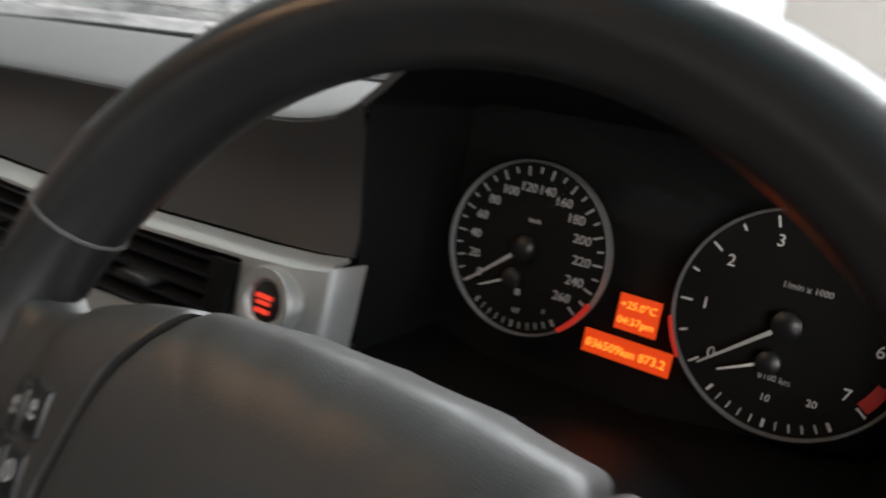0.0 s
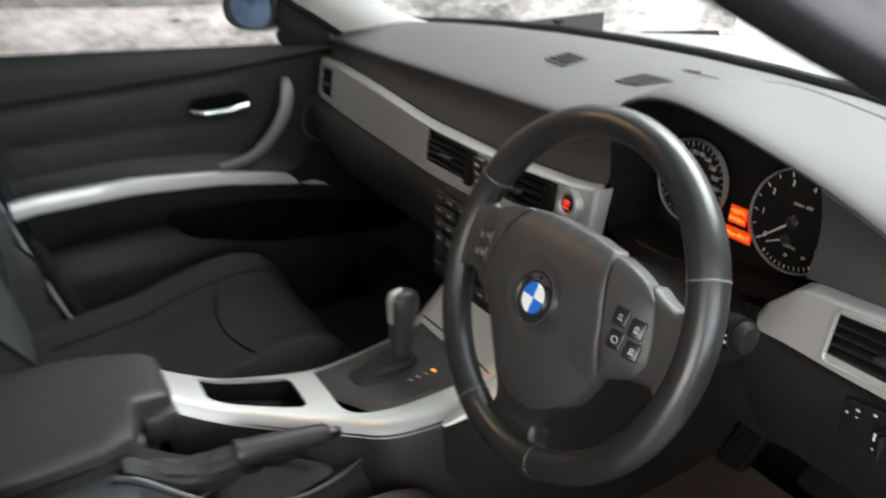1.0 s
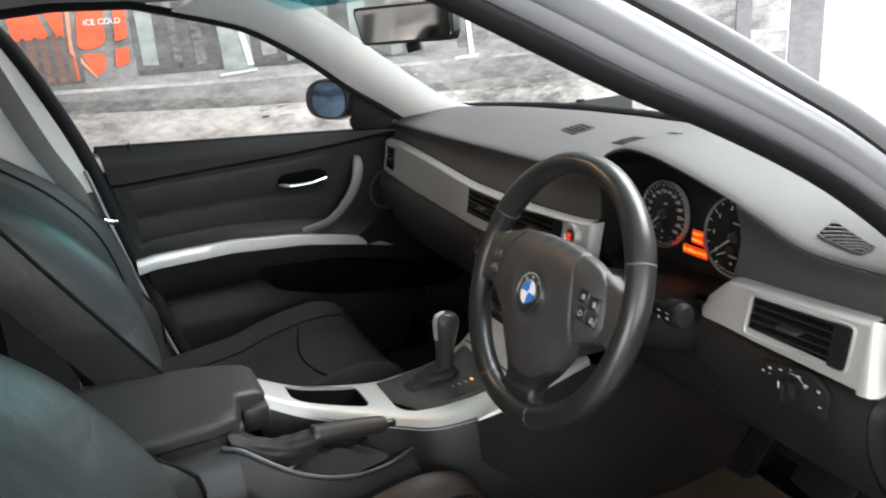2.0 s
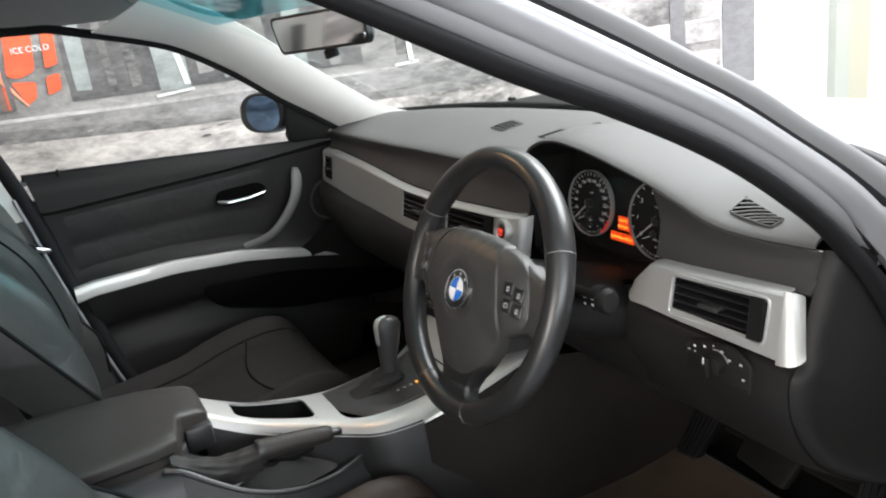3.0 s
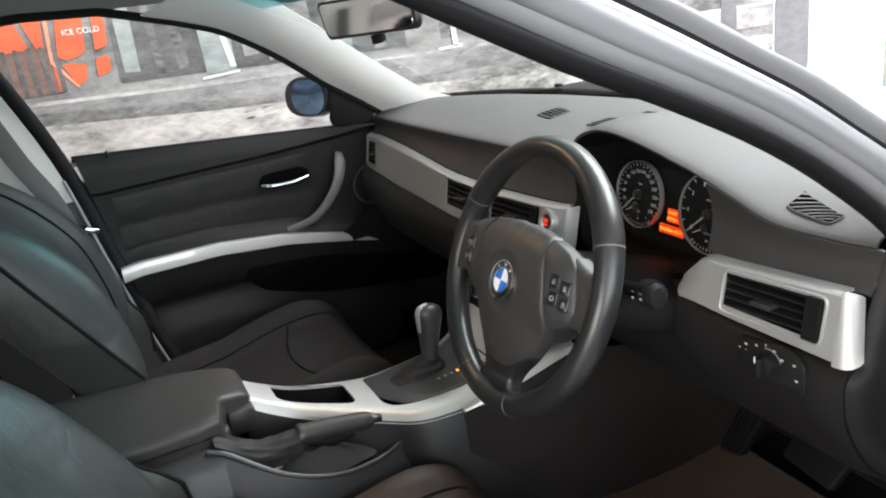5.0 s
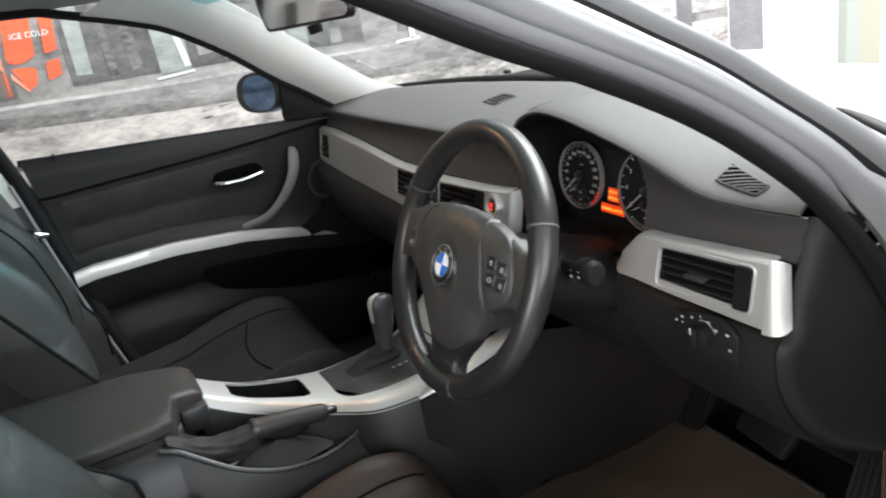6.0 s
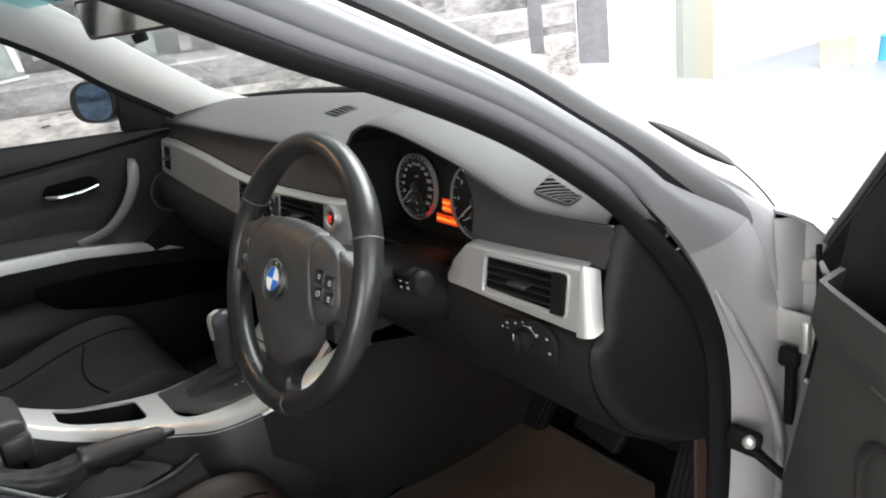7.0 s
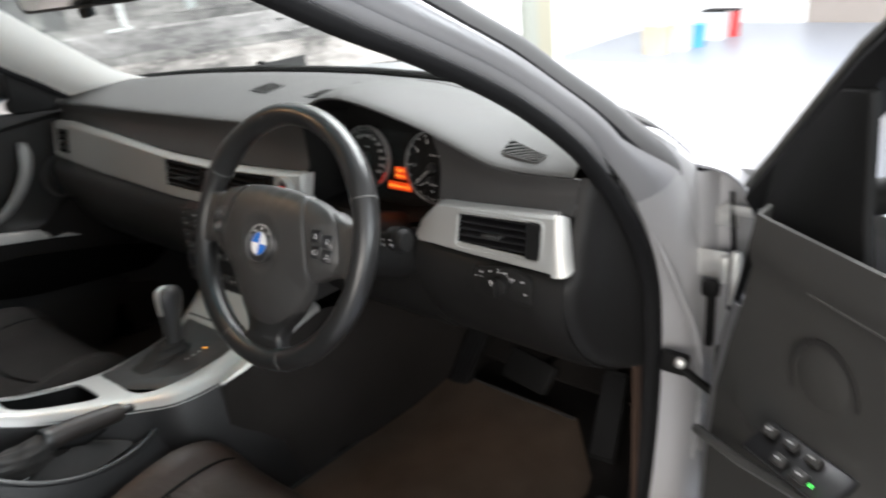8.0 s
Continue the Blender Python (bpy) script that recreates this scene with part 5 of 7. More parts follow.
wheel = thing("steering_wheel", "black leather three-spoke steering wheel with a round badge", "steering wheel", MW.translation)
RW = 0.1614


def rim_section(a, rr, rn, n=16):
    c = V((math.cos(a), 0, math.sin(a)))
    return [MW @ (c * (RW + rr * math.cos(2 * math.pi * k / n)) + V((0, rn * math.sin(2 * math.pi * k / n), 0))) for k in range(n)]


def grip(a):
    """Rim thickness: thumb swells at ten and two."""
    return 0.0152 + 0.0014 * (math.exp(-((math.degrees(a) - 35) / 14) ** 2) + math.exp(-((math.degrees(a) - 145) / 14) ** 2))


part("rim", loft([rim_section(a, grip(a), grip(a) * 1.12) for a in np.linspace(0, 2 * math.pi, 120, False)], closed=True, ring=True), RIMLEATHER, wheel, "worn smooth black leather rim")
for deg in (25.5, 154.5, 247, 288):
    a = radians(deg)
    part("rim_seam", loft([rim_section(a + da, grip(a) + 0.0003 + k, (grip(a) * 1.12) + 0.0003 + k) for da, k in ((-0.006, 0), (-0.003, 0.0005), (0.003, 0.0005), (0.006, 0))], closed=True), GREYPLASTIC, wheel, "stitched seam")
BOSS = [(0.0, 0.064), (0.03, 0.0635), (0.06, 0.0605), (0.09, 0.055), (0.108, 0.049), (0.123, 0.038), (0.133, 0.012), (0.136, -0.012), (0.131, -0.026), (0.10, -0.045), (0.081, -0.060), (0.069, -0.078), (0.05, -0.102), (0.02, -0.122), (0.0, -0.1245)]
BADGEZ = -0.011
BANG = [math.atan2(z, x) for x, z in BOSS]
BRAD = [math.hypot(x, z) for x, z in BOSS]


def boss_y(x, z, dish=True):
    """Depth of the domed hub at (x, z) of the wheel's plane: falls away to the edge, with a dish round the badge."""
    a, r = math.atan2(z, abs(x)), math.hypot(x, z)
    q = r / lerp1(-a, [-v for v in BANG], BRAD)
    y = -0.0310 + 0.013 * q ** 2 + 0.012 * q ** 8 - 0.07 * z
    r = math.hypot(x, z - BADGEZ)
    if dish:
        y += 0.0034 * max(0.0, 1 - max(0.0, r - 0.024) / 0.014) - 0.0008 * math.exp(-((r - 0.040) / 0.004) ** 2)
    return y


def hub_piece(outline, centre, dish=True):
    rows = []
    for k, d in ((0.80, 0.022), (1.0, 0.016), (1.0, 0.0025), (0.985, 0.0006), (0.965, 0.0)) + tuple((kk, 0.0) for kk in (0.92, 0.86, 0.78, 0.7, 0.62, 0.55, 0.49, 0.44, 0.40, 0.36, 0.32, 0.28, 0.2, 0.1)):
        row = []
        for x, z in outline:
            x1, z1 = centre[0] + (x - centre[0]) * k, centre[1] + (z - centre[1]) * k
            row.append(MW @ V((x1, boss_y(x1, z1, dish) + d, z1)))
        rows.append(row)
    return loft(rows, closed=True, caps=True)


half = rounded([(-0.001, 0.064), (0.03, 0.0635), (0.0590, 0.0602), (0.0705, 0.038), (0.0835, -0.005), (0.0870, -0.0425), (0.079, -0.058), (0.068, -0.078), (0.05, -0.102), (0.02, -0.122), (-0.001, -0.1245)], 0.004, 3)
half = [p for p in half if p[0] > 0.001]
outline = [(0.0, 0.064)] + half + [(0.0, -0.1245)] + [(-x, z) for x, z in half[::-1]]
dense = []
for (x0, z0), (x1, z1) in zip(outline, outline[1:] + outline[:1]):
    m_ = max(1, int(math.hypot(x1 - x0, z1 - z0) / 0.006))
    dense += [(x0 + (x1 - x0) * i / m_, z0 + (z1 - z0) * i / m_) for i in range(m_)]
part("airbag_cover", hub_piece(dense, (0.0, BADGEZ)), HUBPLASTIC, wheel, "black grained airbag cover")
podpoly = rounded([(0.0622, 0.0592), (0.083, 0.0550), (0.101, 0.0490), (0.117, 0.0365), (0.126, 0.012), (0.130, -0.012), (0.126, -0.027), (0.0900, -0.0445), (0.0863, -0.005), (0.0735, 0.038)], 0.004, 3)
for sgn in (1, -1):
    pod = part("switch_pod", hub_piece([(sgn * x, z) for x, z in podpoly], (sgn * 0.103, 0.005), False), HUBPLASTIC, wheel, "black switch pod")
    for bx, bz in ((0.0985, 0.0160), (0.1145, 0.0120), (0.1005, -0.0035), (0.1165, -0.0060)):
        slope = (boss_y(bx + 0.006, bz, False) - boss_y(bx - 0.006, bz, False)) / 0.012
        mb = MW @ pose(sgn * bx, boss_y(bx, bz, False) - 0.0012, bz, 0, 0, sgn * math.degrees(math.atan(slope)))
        bt = part("wheel_button", slab(rounded([(-0.0070, -0.0082), (0.0070, -0.0082), (0.0070, 0.0082), (-0.0070, 0.0082)], 0.002, 3), 0.004, mb, 0.0012), GLOSSBLACK, pod, "black push button")
        mk = disc_ring(0.0026, 0.0033, 0.0004, mb @ pose(0, -0.0004, 0), 12) if bx == 0.1005 else merge(disc_ring(0.0012, 0.0018, 0.0004, mb @ pose(0, -0.0004, 0.001), 8), bars([(0, -0.0022, 0.0045, 0.0010)], mb @ pose(0, -0.0004, 0)))
        part("button_mark", mk, GREYINK, pod, "", False)
    arm = rounded([(0.100, 0.050), (0.122, 0.041), (0.136, 0.037), (0.146, 0.044), (0.158, 0.060), (0.166, 0.0), (0.157, -0.050), (0.147, -0.036), (0.136, -0.028), (0.110, -0.034)], 0.006)
    part("side_spoke", slab([(sgn * x, z) for x, z in arm], 0.022, MW @ pose(0, -0.0105, 0), 0.008), HUBPLASTIC, wheel, "black leather spoke")
part("spoke_bridge", slab(rounded([(-0.076, -0.060), (0.076, -0.060), (0.056, -0.096), (0.040, -0.114), (0.033, -0.130), (0.037, -0.142), (0.056, -0.158), (-0.056, -0.158), (-0.037, -0.142), (-0.033, -0.130), (-0.040, -0.114), (-0.056, -0.096)], 0.014), 0.02, MW @ pose(0, -0.004, 0), 0.007), RIMLEATHER, wheel, "black leather bottom spoke")
MBD = MW @ pose(0, boss_y(0, BADGEZ) - 0.0022, BADGEZ, -4.0, 0, 0) @ Matrix.Scale(1.1, 4)
badge = part("badge", disc(0.0225, 0.005, MBD, 48), GLOSSBLACK, wheel, "round badge of blue and white quarters in a black ring")
part("outer_ring", disc_ring(0.0215, 0.0232, 0.003, MBD @ pose(0, -0.0012, 0), 48), CHROME, badge, "chrome rim")
part("inner_ring", disc_ring(0.0135, 0.0148, 0.002, MBD @ pose(0, -0.0012, 0), 48), CHROME, badge, "chrome inner ring")
for q, mat in enumerate((BADGEWHITE, BADGEBLUE, BADGEWHITE, BADGEBLUE)):
    part("quarter", disc_ring(0.0002, 0.0136, 0.001, MBD @ pose(0, -0.001, 0), 12, 90 * q, 90 * q + 90), mat, badge, "enamel quarter", False)
part("badge_marks", merge(*[disc_ring(0.0165, 0.0198, 0.0006, MBD @ pose(0, -0.0007, 0), 4, a, a + 13) for a in (125, 84, 44)]), CHROME, badge, "chrome marks on the ring", False)

# column, stalks
col = thing("steering_column", "black plastic steering column shroud", "steering column", (0.36, 0.15, 0.80))
part("shroud", loft([[V((0.372 + rx * math.cos(a), y, z + rz * math.sin(a))) for a in np.linspace(0, 2 * math.pi, 24, False)] for y, z, rx, rz in ((0.052, 0.838, 0.04, 0.036), (0.066, 0.830, 0.062, 0.044), (0.12, 0.808, 0.078, 0.050), (0.20, 0.778, 0.090, 0.054), (0.28, 0.75, 0.096, 0.056))], closed=True, caps=True), DOORPLASTIC, col)
part("ignition_slot", rbox((0.452, 0.215, 0.805), (0.04, 0.012, 0.018), 0.004), GLOSSBLACK, col)
for nm, lb, pts in (("wiper_stalk", "black wiper stalk with printed symbols", [(0.40, 0.135, 0.826), (0.472, 0.129, 0.833), (0.484, 0.127, 0.836), (0.503, 0.124, 0.838)]), ("indicator_stalk", "black indicator stalk with printed symbols", [(0.32, 0.135, 0.826), (0.262, 0.129, 0.833), (0.250, 0.127, 0.836), (0.231, 0.124, 0.838)])):
    sk = thing(nm, lb, "stalk", pts[0])
    part("arm", tube(pts, [0.007, 0.008, 0.0150, 0.0170], 16, flat=1.1), BLACK, sk)
    e = V(pts[-1])
    sg = 1 if e.x > 0.36 else -1
    part("end_cap", tube([e + V((sg * 0.001, 0, 0)), e + V((sg * 0.006, -0.001, 0.0)), e + V((sg * 0.009, -0.001, 0.0))], [0.0150, 0.0140, 0.0115], 14, flat=1.1), CAPGREY, sk, "dark ribbed end")
    part("symbols", bars([(-0.010 * sg, 0.005, 0.004, 0.001), (-0.010 * sg, -0.003, 0.003, 0.003), (0.004 * sg, -0.001, 0.004, 0.003), (0.004 * sg, 0.006, 0.004, 0.0008)], pose(e.x - sg * 0.008, e.y - 0.0182, e.z)), GREYINK, sk, "", False)

# ---- light switch panel ----
lsw = thing("light_switch", "black light switch panel with a round knob and white symbols", "switch", (0.61, 0.18, 0.77))
ML = pose(0.616, 0.1850, 0.776, 0, 0, 0)
part("panel", slab(rounded([(-0.047, -0.024), (0.045, -0.024), (0.046, 0.012), (0.02, 0.026), (-0.047, 0.016)], 0.008), 0.005, ML, 0.001), DOORPLASTIC, lsw)
kn = part("knob", disc(0.0115, 0.010, ML @ pose(0, -0.010, 0), 28, 0.002), DOORPLASTIC, lsw, "black rotary knob")
kg = part("knob_grip", turned_box((0.005, 0.008, 0.022), 0.002, ML @ pose(0, -0.016, 0)), DOORPLASTIC, lsw)
part("knob_line", bars([(-0.007, 0.006, 0.0016, 0.008)], ML @ pose(0, -0.0155, 0)), WHITEINK, lsw, "", False)
for sx, sz, sw_, sh in ((-0.041, 0.005, 0.005, 0.004), (-0.032, 0.012, 0.008, 0.005), (-0.032, 0.005, 0.006, 0.002), (-0.017, 0.016, 0.007, 0.005), (-0.004, 0.021, 0.002, 0.006), (0.008, 0.018, 0.008, 0.004), (0.018, 0.011, 0.008, 0.005), (0.034, 0.011, 0.008, 0.005), (0.037, -0.006, 0.008, 0.005), (-0.013, -0.016, 0.005, 0.005)):
    part("symbol", bars([(sx, sz, sw_ * 0.46, sh * 0.46)], ML @ pose(0, -0.0022, 0)), GREYINK, lsw, "", False)
part("symbol_arc", disc_ring(0.0166, 0.0171, 0.0005, ML @ pose(0, -0.0012, 0), 14, 20, 110), GREYINK, lsw, "", False)

# ---- pedals ----
pd = thing("foot_rest", "tall black ribbed foot rest beside the console", "foot rest", (0.23, 0.55, 0.31))
MP = pose(0.228, 0.548, 0.362, -28, 6, -4)
part("pad", slab(rounded([(-0.03, -0.080), (0.022, -0.080), (0.032, 0.085), (-0.02, 0.09)], 0.008), 0.012, MP, 0.003), BLACK, pd)
for k in range(5):
    part("rib", slab([(-0.022 + 0.0095 * k, -0.072), (-0.018 + 0.0095 * k, -0.072), (-0.011 + 0.0095 * k, 0.080), (-0.015 + 0.0095 * k, 0.080)], 0.006, MP @ pose(0, -0.005, 0), 0.001), GLOSSBLACK, pd)
bk = thing("brake_pedal", "wide black rubber brake pedal", "pedal", (0.40, 0.5, 0.42))
MK = pose(0.405, 0.52, 0.405, -30, 6, -4)
part("pad", slab(rounded([(-0.055, -0.032), (0.05, -0.032), (0.058, 0.03), (-0.05, 0.032)], 0.01), 0.014, MK, 0.005), BLACK, bk)
part("arm", tube([MK @ V((0.0, 0.014, 0.0)), MK @ V((0.0, 0.10, 0.04)), (0.40, 0.66, 0.62)], 0.009, 8), BLACK, bk)
ac = thing("accelerator_pedal", "tall black ribbed accelerator pedal on the floor", "pedal", (0.59, 0.46, 0.31))
MA = pose(0.592, 0.50, 0.385, -28, 0, 6)
part("pad", slab(rounded([(-0.024, -0.085), (0.026, -0.085), (0.022, 0.08), (-0.020, 0.08)], 0.008), 0.012, MA, 0.003), BLACK, ac)
for k in range(4):
    part("rib", slab([(-0.017 + 0.0105 * k, -0.075), (-0.013 + 0.0105 * k, -0.075), (-0.013 + 0.0100 * k, 0.07), (-0.016 + 0.0100 * k, 0.07)], 0.006, MA @ pose(0, -0.005, 0), 0.001), GLOSSBLACK, ac)
mt = thing("floor_mat", "dark carpet floor mat with a bound edge", "floor mat", (0.40, 0.25, 0.30), "floor mats")
mpoly = [(0.185, -0.25), (0.62, -0.25), (0.62, 0.40), (0.50, 0.53), (0.185, 0.545)]


def mat_z(y):
    return 0.306 + 0.10 * max(0.0, y - 0.42)


bmm = loft([[V((x0 + (x1 - x0) * k / 12, y, mat_z(y) + 0.003 * math.sin(9 * y + k))) for k in range(13)] for y, x0, x1 in [(yy, 0.185, lerp1(yy, [-0.25, 0.40, 0.545], [0.62, 0.62, 0.50])) for yy in np.linspace(-0.25, 0.545, 20)]])
bmesh.ops.solidify(bmm, geom=bmm.faces[:], thickness=0.008)
part("carpet", bmm, MATCARPET, mt)
part("binding", tube([V((x, y, mat_z(y) + 0.003)) for x, y in ((0.185, -0.25), (0.185, 0.1), (0.185, 0.35), (0.185, 0.545), (0.34, 0.54), (0.50, 0.535))], 0.0035, 8), PLASTIC, mt, "stitched edge")

# ---- centre console ----
con = thing("centre_console", "black centre console with a satin silver top trim", "console", (0.0, -0.15, 0.3))
CY = [-0.30, -0.25, -0.2, -0.1, -0.04, 0.05, 0.10, 0.16]
CP = [-0.115, -0.10, -0.085, -0.072, -0.073, -0.078, -0.085, -0.09]
CD = [-0.02, 0.005, 0.03, 0.088, 0.128, 0.146, 0.148, 0.148]
CZ = [0.612, 0.590, 0.575, 0.560, 0.559, 0.568, 0.584, 0.632]
CYS, CPS = ([p[k] for p in spline([(a, b, 0) for a, b in zip(CY, CP)], 80)] for k in (0, 1))
CDS, CZS = ([p[k] for p in spline([(0, b, c) for b, c in zip(CD, CZ)], 80)] for k in (1, 2))


def con_point(y, u):
    a, b, z = lerp1(y, CYS, CPS), lerp1(y, CYS, CDS), lerp1(y, CYS, CZS)
    drop = 0.016 * max(0.0, (u - 0.86) / 0.14) ** 2 + 0.012 * max(0.0, (0.10 - u) / 0.10) ** 2
    return V((a + (b - a) * u, y, z + 0.004 * math.sin(math.pi * u) - drop))


CU = [0, 0.03, 0.07, 0.12, 0.17, 0.3, 0.45, 0.6, 0.74, 0.80, 0.86, 0.9, 0.94, 0.97, 1.0]
CYY = sorted([float(v) for v in np.linspace(-0.30, 0.16, 46)] + [-0.242, -0.122, -0.085])
part("silver_trim", sheet([[con_point(y, u) for u in CU] for y in CYY], 0.004,
     lambda i, j: (-0.243 < (CYY[i] + CYY[i + 1]) / 2 < -0.122 and 0.17 < (CU[j] + CU[j + 1]) / 2 < 0.74) or (-0.085 < (CYY[i] + CYY[i + 1]) / 2 < 0.10 and 0.12 < (CU[j] + CU[j + 1]) / 2 < 0.80)), SILVER, con, "satin silver console trim")
est = spline([(0.152, 0.02, 0.556), (0.164, 0.06, 0.571), (0.174, 0.10, 0.588), (0.180, 0.14, 0.602), (0.184, 0.18, 0.615), (0.186, 0.215, 0.624)], 24)
part("edge_trim", loft([[p + V((-0.006 - 0.024 * k, 0, 0.004 * k)), p + V((-0.004 - 0.004 * k, 0, 0.004 * k)), p + V((0.0, 0, 0.0)), p + V((0.002, 0, -0.003 - 0.006 * k)), p + V((-0.004, 0, -0.004 - 0.008 * k)), p + V((-0.006 - 0.024 * k, 0, -0.004 - 0.006 * k))] for p, k in [(q, min(1.0, i / 9)) for i, q in enumerate(est)]], closed=True, caps=True), SILVER, con, "silver edge strip beside the centre stack")
part("edge_side", sheet([[p + V((dx, 0, dz)) for p in est + [V((0.186, 0.32, 0.60)), V((0.186, 0.50, 0.58)), V((0.186, 0.74, 0.58))]] for dx, dz in ((-0.002, -0.010), (0.002, -0.03), (0.004, -0.10), (0.004, -0.30))], 0.004), CARPET, con, "dark carpeted tunnel side")
tr = []
for k, dz in ((1.0, 0.0), (0.98, -0.02), (0.95, -0.035)):
    row = []
    for y, u in rounded([(-0.244, 0.165), (-0.244, 0.745), (-0.120, 0.745), (-0.120, 0.165)], 0.02):
        row.append(con_point(-0.182 + (y + 0.182) * k, 0.455 + (u - 0.455) * k) + V((0, 0, dz)))
    tr.append(row)
for y0, u0, sy, su in ((-0.243, 0.17, 1, 1), (-0.243, 0.74, 1, -1), (-0.122, 0.17, -1, 1), (-0.122, 0.74, -1, -1), (-0.085, 0.12, 1, 1), (-0.085, 0.80, 1, -1)):
    ry_, ru_ = 0.016, 0.11
    arc = [con_point(y0 + sy * ry_ * (1 - math.cos(a)), u0 + su * ru_ * (1 - math.sin(a))) + V((0, 0, 0.0006)) for a in np.linspace(0, math.pi / 2, 8)]
    part("corner_fillet", sheet([[con_point(y0 - sy * 0.001, u0 - su * 0.006) + V((0, 0, 0.0006)) for _ in arc], arc], 0.002), SILVER, con)
part("lid_line", tube([con_point(0.108, u) + V((0, 0, 0.0005)) for u in np.linspace(0.1, 0.9, 12)], 0.0015, 6), BLACK, con, "seam of the ashtray lid")
part("tray_liner", loft(tr, closed=True, caps=False), BLACK, con)
bmf = bmesh.new()
bmf.faces.new([bmf.verts.new(p) for p in tr[-1]])
part("tray_floor", bmf, RUBBER, con, "black rubber tray floor", False)
gp = []
for k, dz in ((1.01, -0.001), (0.95, 0.0025), (0.6, 0.0035), (0.2, 0.003)):
    gp.append([con_point(0.008 + (y - 0.008) * k, 0.46 + (u - 0.46) * k) + V((0, 0, dz)) for y, u in rounded([(-0.086, 0.115), (-0.086, 0.60), (-0.05, 0.805), (0.101, 0.805), (0.101, 0.115)], 0.03)])
part("selector_panel", loft(gp, closed=True, caps=True), PLASTIC, con, "black selector panel")
drv = [con_point(y, 1.0) for y in CYY]
part("driver_side", sheet([[p + V((dx * (1 + 0.0), 0, dz)) for p in drv] for dx, dz in ((-0.002, 0.004), (0.004, -0.012), (0.012, -0.06), (0.03, -0.16), (0.035, -0.29))], 0.004), SIDEPLASTIC, con, "dark console side")
pas = [con_point(y, 0.0) for y in CYY]
part("passenger_side", sheet([[p + V((dx, 0, dz)) for p in pas] for dx, dz in ((0.002, 0.004), (-0.004, -0.012), (-0.012, -0.06), (-0.03, -0.16), (-0.035, -0.29))], 0.004), SIDEPLASTIC, con, "dark console side")
# rear part with the lever recess, beside and behind the armrest
LS = [(-0.375, 0.088, 0.598), (-0.35, 0.095, 0.589), (-0.31, 0.110, 0.560), (-0.27, 0.122, 0.535), (-0.22, 0.128, 0.515), (-0.17, 0.126, 0.505), (-0.12, 0.116, 0.503), (-0.075, 0.104, 0.512)]
lsp = spline([(x, y, z) for y, x, z in LS], 24)
part("lever_surround", sheet([[p + V((-(p.x - 0.02) * k, 0, 0.004 * math.sin(math.pi * k) - (0.012 + 0.03 * max(0.0, (p.z - 0.52) / 0.08)) * math.sin(math.pi * min(1.0, k * 1.4)))) for k in np.linspace(0, 1, 8)] for p in lsp], 0.005), SIDEPLASTIC, con, "black surround of the parking lever")
part("lever_lip", tube(lsp, 0.0042, 8), SIDEPLASTIC, con, "rounded edge of the lever recess")
part("rear_body", sheet([[p + V((0.001, 0, -0.002)) for p in lsp] + [], [p + V((0.008, 0, -0.025)) for p in lsp], [V((0.138, p.y, 0.45)) for p in lsp], [V((0.142, p.y, 0.29)) for p in lsp]], 0.005), SIDEPLASTIC, con, "dark rear console side")
part("rear_body", sheet([[V((x, y, z)) for y in (-0.355, -0.5, -0.95)] for x, z in ((0.05, 0.596), (0.082, 0.597), (0.094, 0.590), (0.110, 0.566), (0.134, 0.45), (0.142, 0.29))], 0.005), SIDEPLASTIC, con, "dark rear console side")
part("side_crease", tube([V((0.1185, -0.90, 0.528)), V((0.1185, -0.6, 0.528)), V((0.1185, -0.38, 0.528))], 0.0022, 6), PLASTIC, con)
part("rear_body", sheet([[V((x, y, z)) for y in (-0.28, -0.5, -0.85)] for x, z in ((-0.16, 0.57), (-0.17, 0.45), (-0.175, 0.29))], 0.005), SIDEPLASTIC, con, "dark rear console side")
part("trim_step", rbox((-0.052, -0.306, 0.583), (0.115, 0.045, 0.045), 0.008), SIDEPLASTIC, con, "black step in front of the armrest")
for k, tx in enumerate((-0.018, -0.006, 0.006, 0.018)):
    gm = Matrix.Translation(con_point(0.034 + tx, 0.655) + V((0, 0, 0.0115))) @ pose(0, 0, 0, -90, 0, 0)
    part("gear_mark", bars([(0, 0, 0.0065, 0.0045)] if k == 3 else [(-0.0015, 0, 0.001, 0.0055), (0.0015, 0.001, 0.002, 0.003)], gm), ORANGEGLOW if k == 3 else GREYINK, con, "lit gear mark" if k == 3 else "", False)

# ---- gear selector ----
gs = thing("gear_selector", "automatic gear selector with a dark gaiter and silver-topped knob", "gear lever", (0.012, 0.012, 0.565))
rows = []
for t in np.linspace(0, 1, 10):
    cxx, cyy, cz = 0.008 + 0.010 * t, 0.004 + 0.018 * t, 0.562 + 0.04 * t
    wx, wy = 0.019 * (1 - t) ** 0.9 + 0.011, 0.044 * (1 - t) ** 1.1 + 0.013
    fold = 0.0022 * math.sin(t * 18)
    rows.append([V((cxx + (wx + fold) * math.copysign(abs(math.cos(a)) ** 0.6, math.cos(a)), cyy + (wy + fold) * math.copysign(abs(math.sin(a)) ** 0.6, math.sin(a)), cz)) for a in np.linspace(0, 2 * math.pi, 28, False)])
part("gaiter", loft(rows, closed=True, caps=True), GAITER, gs, "folded dark leather gaiter")
rows = []
